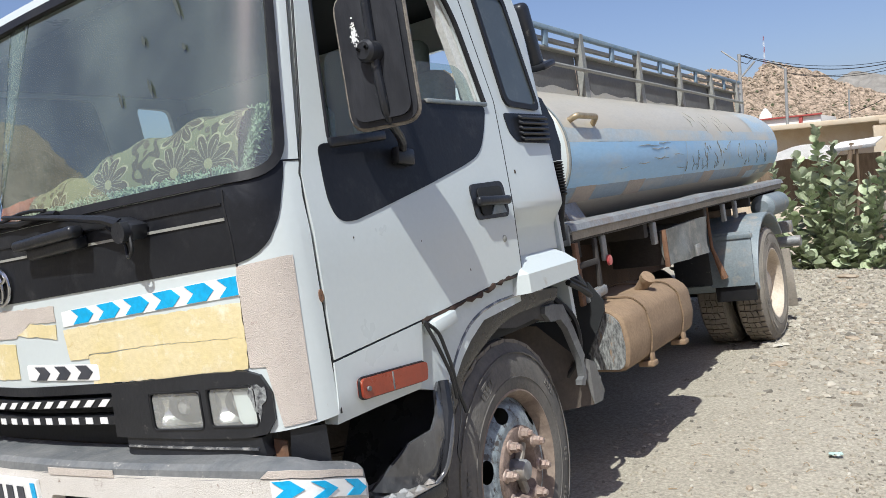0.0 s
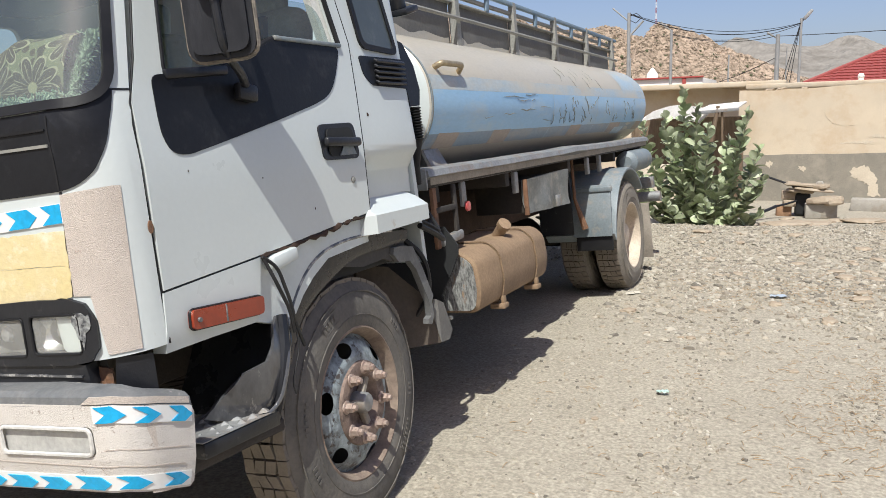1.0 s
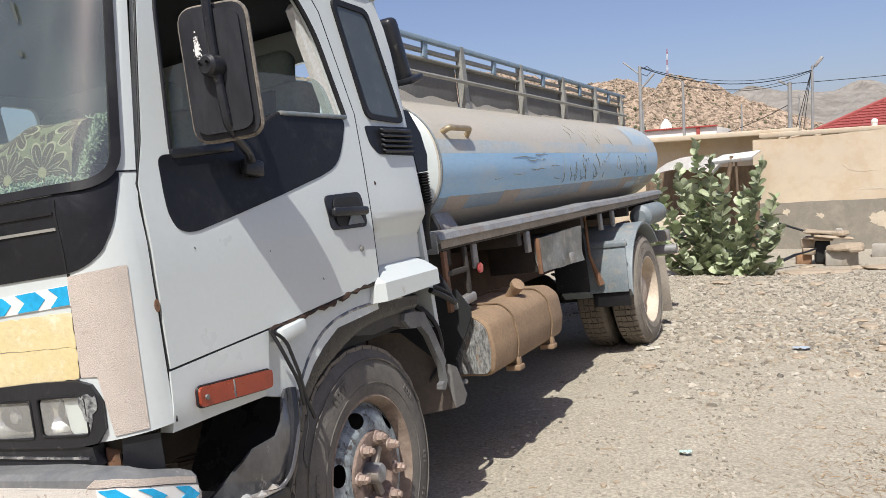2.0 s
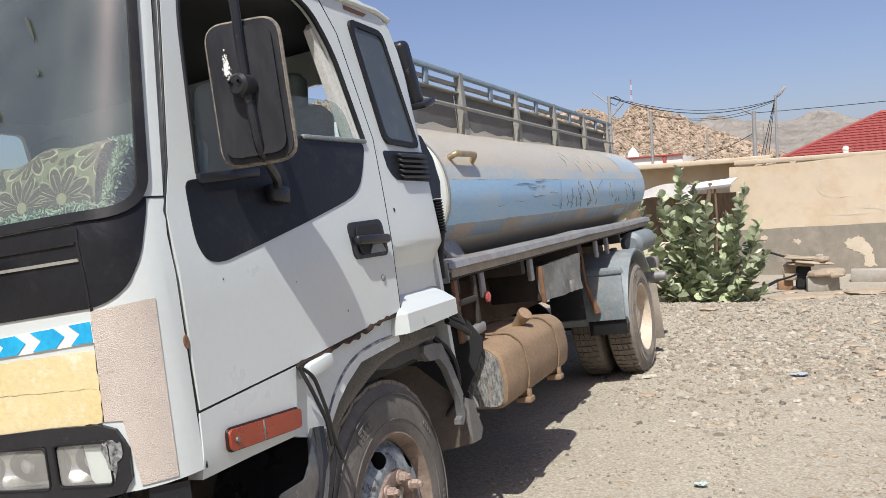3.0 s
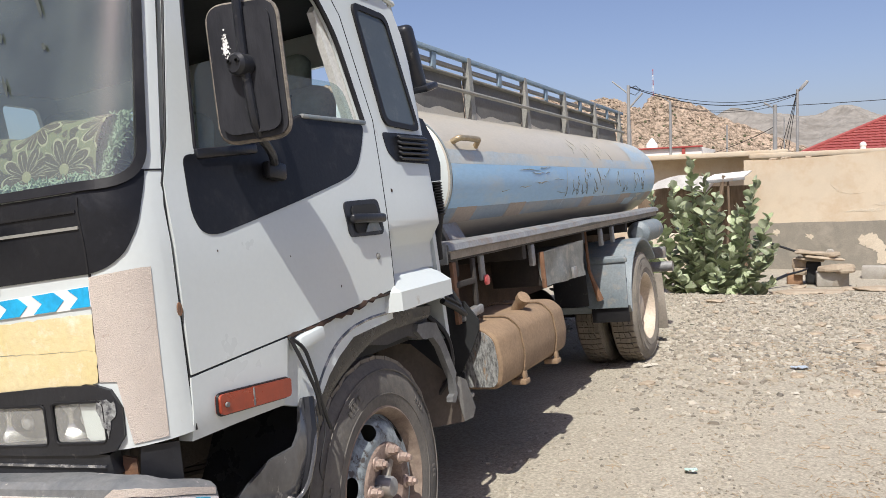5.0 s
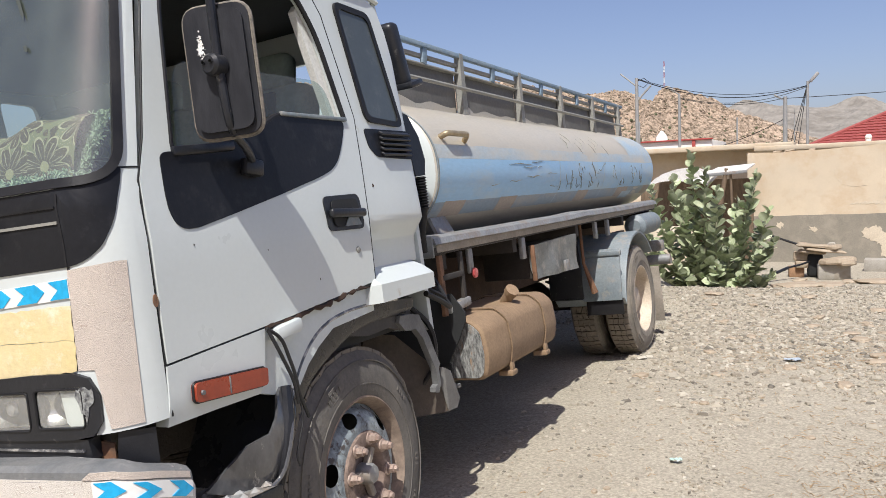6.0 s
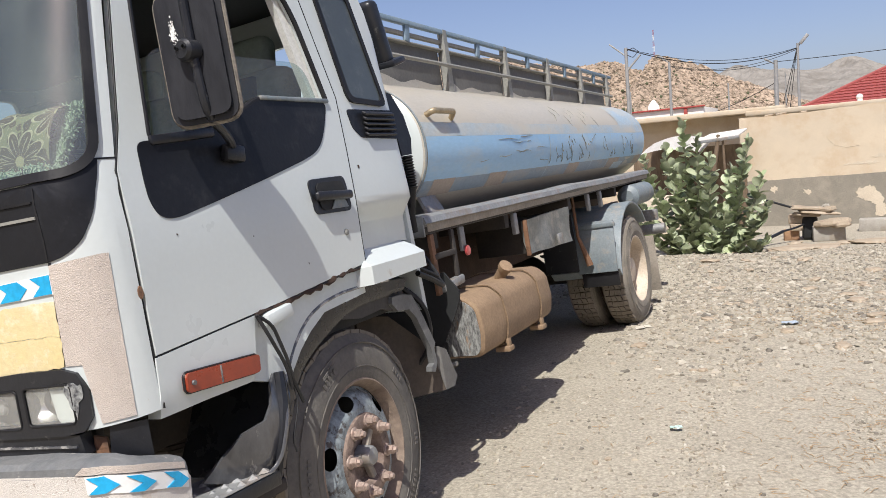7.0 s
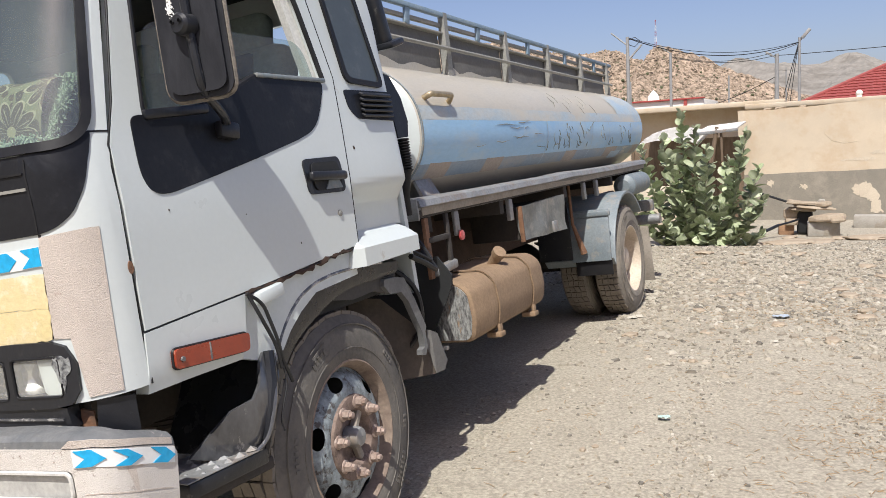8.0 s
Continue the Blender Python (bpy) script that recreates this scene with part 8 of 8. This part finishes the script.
# ---- bush with large leathery leaves ----
def leaf_mat():
    m = surf("leathery_leaf", (0.31, 0.37, 0.205), (0.225, 0.285, 0.14), rough=0.5, scale=7, fine=60, bump=0.15, dirt=(0.48, 0.50, 0.37), dirt_at=0.56, dirt_soft=0.16, dirt_scale=5, grain=0.1)
    nt = m.node_tree
    b = nt.nodes["Principled BSDF"]
    src = b.inputs["Base Color"].links[0].from_socket
    oi = nt.nodes.new("ShaderNodeObjectInfo")
    gi = nt.nodes.new("ShaderNodeNewGeometry")
    ad = nt.nodes.new("ShaderNodeMath")
    ad.operation = "ADD"
    nt.links.new(oi.outputs["Random"], ad.inputs[0])
    nt.links.new(gi.outputs["Random Per Island"], ad.inputs[1])
    fr = nt.nodes.new("ShaderNodeMath")
    fr.operation = "FRACT"
    nt.links.new(ad.outputs[0], fr.inputs[0])
    mr = nt.nodes.new("ShaderNodeMapRange")
    mr.inputs[3].default_value, mr.inputs[4].default_value = 0.5, 1.45
    nt.links.new(fr.outputs[0], mr.inputs[0])
    vm = nt.nodes.new("ShaderNodeVectorMath")
    vm.operation = "SCALE"
    nt.links.new(src, vm.inputs[0])
    nt.links.new(mr.outputs[0], vm.inputs["Scale"])
    nt.links.new(vm.outputs[0], b.inputs["Base Color"])
    tl = nt.nodes.new("ShaderNodeBsdfTranslucent")
    nt.links.new(vm.outputs[0], tl.inputs[0])
    ms = nt.nodes.new("ShaderNodeMixShader")
    ms.inputs[0].default_value = 0.16
    out = nt.nodes["Material Output"]
    nt.links.new(b.outputs[0], ms.inputs[1])
    nt.links.new(tl.outputs[0], ms.inputs[2])
    nt.links.new(ms.outputs[0], out.inputs[0])
    return m


LEAF = leaf_mat()
STEM = surf("pale_green_stem", (0.26, 0.27, 0.18), (0.2, 0.2, 0.13), rough=0.8, scale=8, bump=0.2)


def leaf_shape(bend, fold):
    """An oval leaf with a pale midrib fold, tip along y."""
    vv, ff = [], []
    n = 7
    for i in range(n + 1):
        t = i / n
        w = 0.39 * math.sin(math.pi * min(1, (0.05 + 0.95 * t) ** 1.25)) ** 0.5
        if i == n:
            w = 0.0
        z = bend * t * t
        vv += [(-w, t, z + fold * w), (-w * 0.5, t, z + fold * w * 0.35), (0, t, z), (w * 0.5, t, z + fold * w * 0.35), (w, t, z + fold * w)]
    for i in range(n):
        for j in range(4):
            a = i * 5 + j
            ff.append((a, a + 1, a + 6, a + 5))
    return vv, ff


LEAFMESH = []
for i, (bd, fo) in enumerate(((-0.15, 0.22), (0.08, 0.35), (-0.30, 0.12), (0.0, 0.5), (-0.08, 0.28))):
    vv, ff = leaf_shape(bd, fo)
    m = bpy.data.meshes.new("leaf")
    m.from_pydata(vv, [], ff)
    m.polygons.foreach_set("use_smooth", [True] * len(m.polygons))
    m.materials.append(LEAF)
    LEAFMESH.append((m, vv, ff))

bush = empty("bush", pose(-0.05, 9.3, 0.0))
tagged(bush, "dense wild bush with large grey-green leathery leaves", "bush")
rn = random.Random(81)
stems = []
HEIGHTS = ((-0.25, 1.86), (0.52, 1.58), (-0.05, 1.66), (0.28, 1.22), (-0.72, 1.45), (-0.50, 1.55), (0.66, 1.12), (-0.86, 1.15), (0.10, 1.42), (-0.35, 1.25), (0.42, 0.95), (0.76, 0.78), (-0.92, 0.8), (0.0, 1.1), (0.62, 0.62), (-0.6, 0.95), (0.25, 0.7), (-0.2, 0.75), (0.5, 0.4), (-0.75, 0.5), (0.1, 0.45), (-0.4, 0.45), (0.75, 0.35))
leaves = []
for k, (tx, h) in enumerate(HEIGHTS):
    ty = rn.uniform(-0.42, 0.42) if h < 1.5 else rn.uniform(-0.15, 0.2)
    if h < 0.8:
        ty = rn.uniform(-0.55, -0.2)
    tx *= 1.05
    b0 = Vector((tx * 0.15 + rn.uniform(-0.08, 0.08), ty * 0.15, -0.05))
    tip = Vector((tx, ty, h))
    mid = b0.lerp(tip, 0.5) + Vector((tx * 0.22, ty * 0.2, -0.05))
    pts = [((1 - t) ** 2) * b0 + 2 * t * (1 - t) * mid + t * t * tip for t in (i / 8 for i in range(9))]
    bm = bmesh.new()
    tube(bm, pts, [0.026 - 0.0022 * i for i in range(9)], 7)
    part("stem", bm, STEM, bush)
    n = int(5 + h * 13)
    for i in range(n):
        t = 0.14 + 0.86 * (i + 0.5) / n
        p = ((1 - t) ** 2) * b0 + 2 * t * (1 - t) * mid + t * t * tip
        young = max(0.0, t - 0.78) / 0.22
        for half in (0, 1):
            a = (i % 2) * math.pi / 2 + half * math.pi + k * 1.1 + rn.uniform(-0.35, 0.35)
            up = 0.85 + 0.9 * young + rn.uniform(-0.7, 0.4)
            size = (0.125 + 0.065 * rn.random()) * (1.0 - 0.35 * young)
            d = Vector((math.cos(a), math.sin(a), up)).normalized()
            leaves.append((p, d, size, rn.gauss(0.0, 0.75)))
leaves.sort(key=lambda q: q[0].y)


def leaf_pose(p, d, size, twist):
    side = d.cross(Vector((0, 0, 1))).normalized()
    nrm = side.cross(d).normalized()
    m = Matrix((side, d, nrm)).transposed().to_4x4()
    return Matrix.Translation(p) @ m @ Matrix.Rotation(twist, 4, "Y") @ Matrix.Diagonal((size, size, size, 1))


for i, q in enumerate(leaves[:300]):
    o = new("leaf", LEAFMESH[i % 5][0])
    o.parent = bush
    o.matrix_local = leaf_pose(*q)
vv, ff = [], []
for i, q in enumerate(leaves[300:]):
    m = leaf_pose(*q)
    base = len(vv)
    vv += [tuple(m @ Vector(v)) for v in LEAFMESH[i % 5][1]]
    ff += [tuple(base + k for k in f) for f in LEAFMESH[i % 5][2]]
m = bpy.data.meshes.new("inner_leaves")
m.from_pydata(vv, [], ff)
m.polygons.foreach_set("use_smooth", [True] * len(m.polygons))
m.materials.append(LEAF)
o = new("inner_leaves", m)
o.parent = bush
tagged(o, "inner leaves of the bush", kind="stuff")
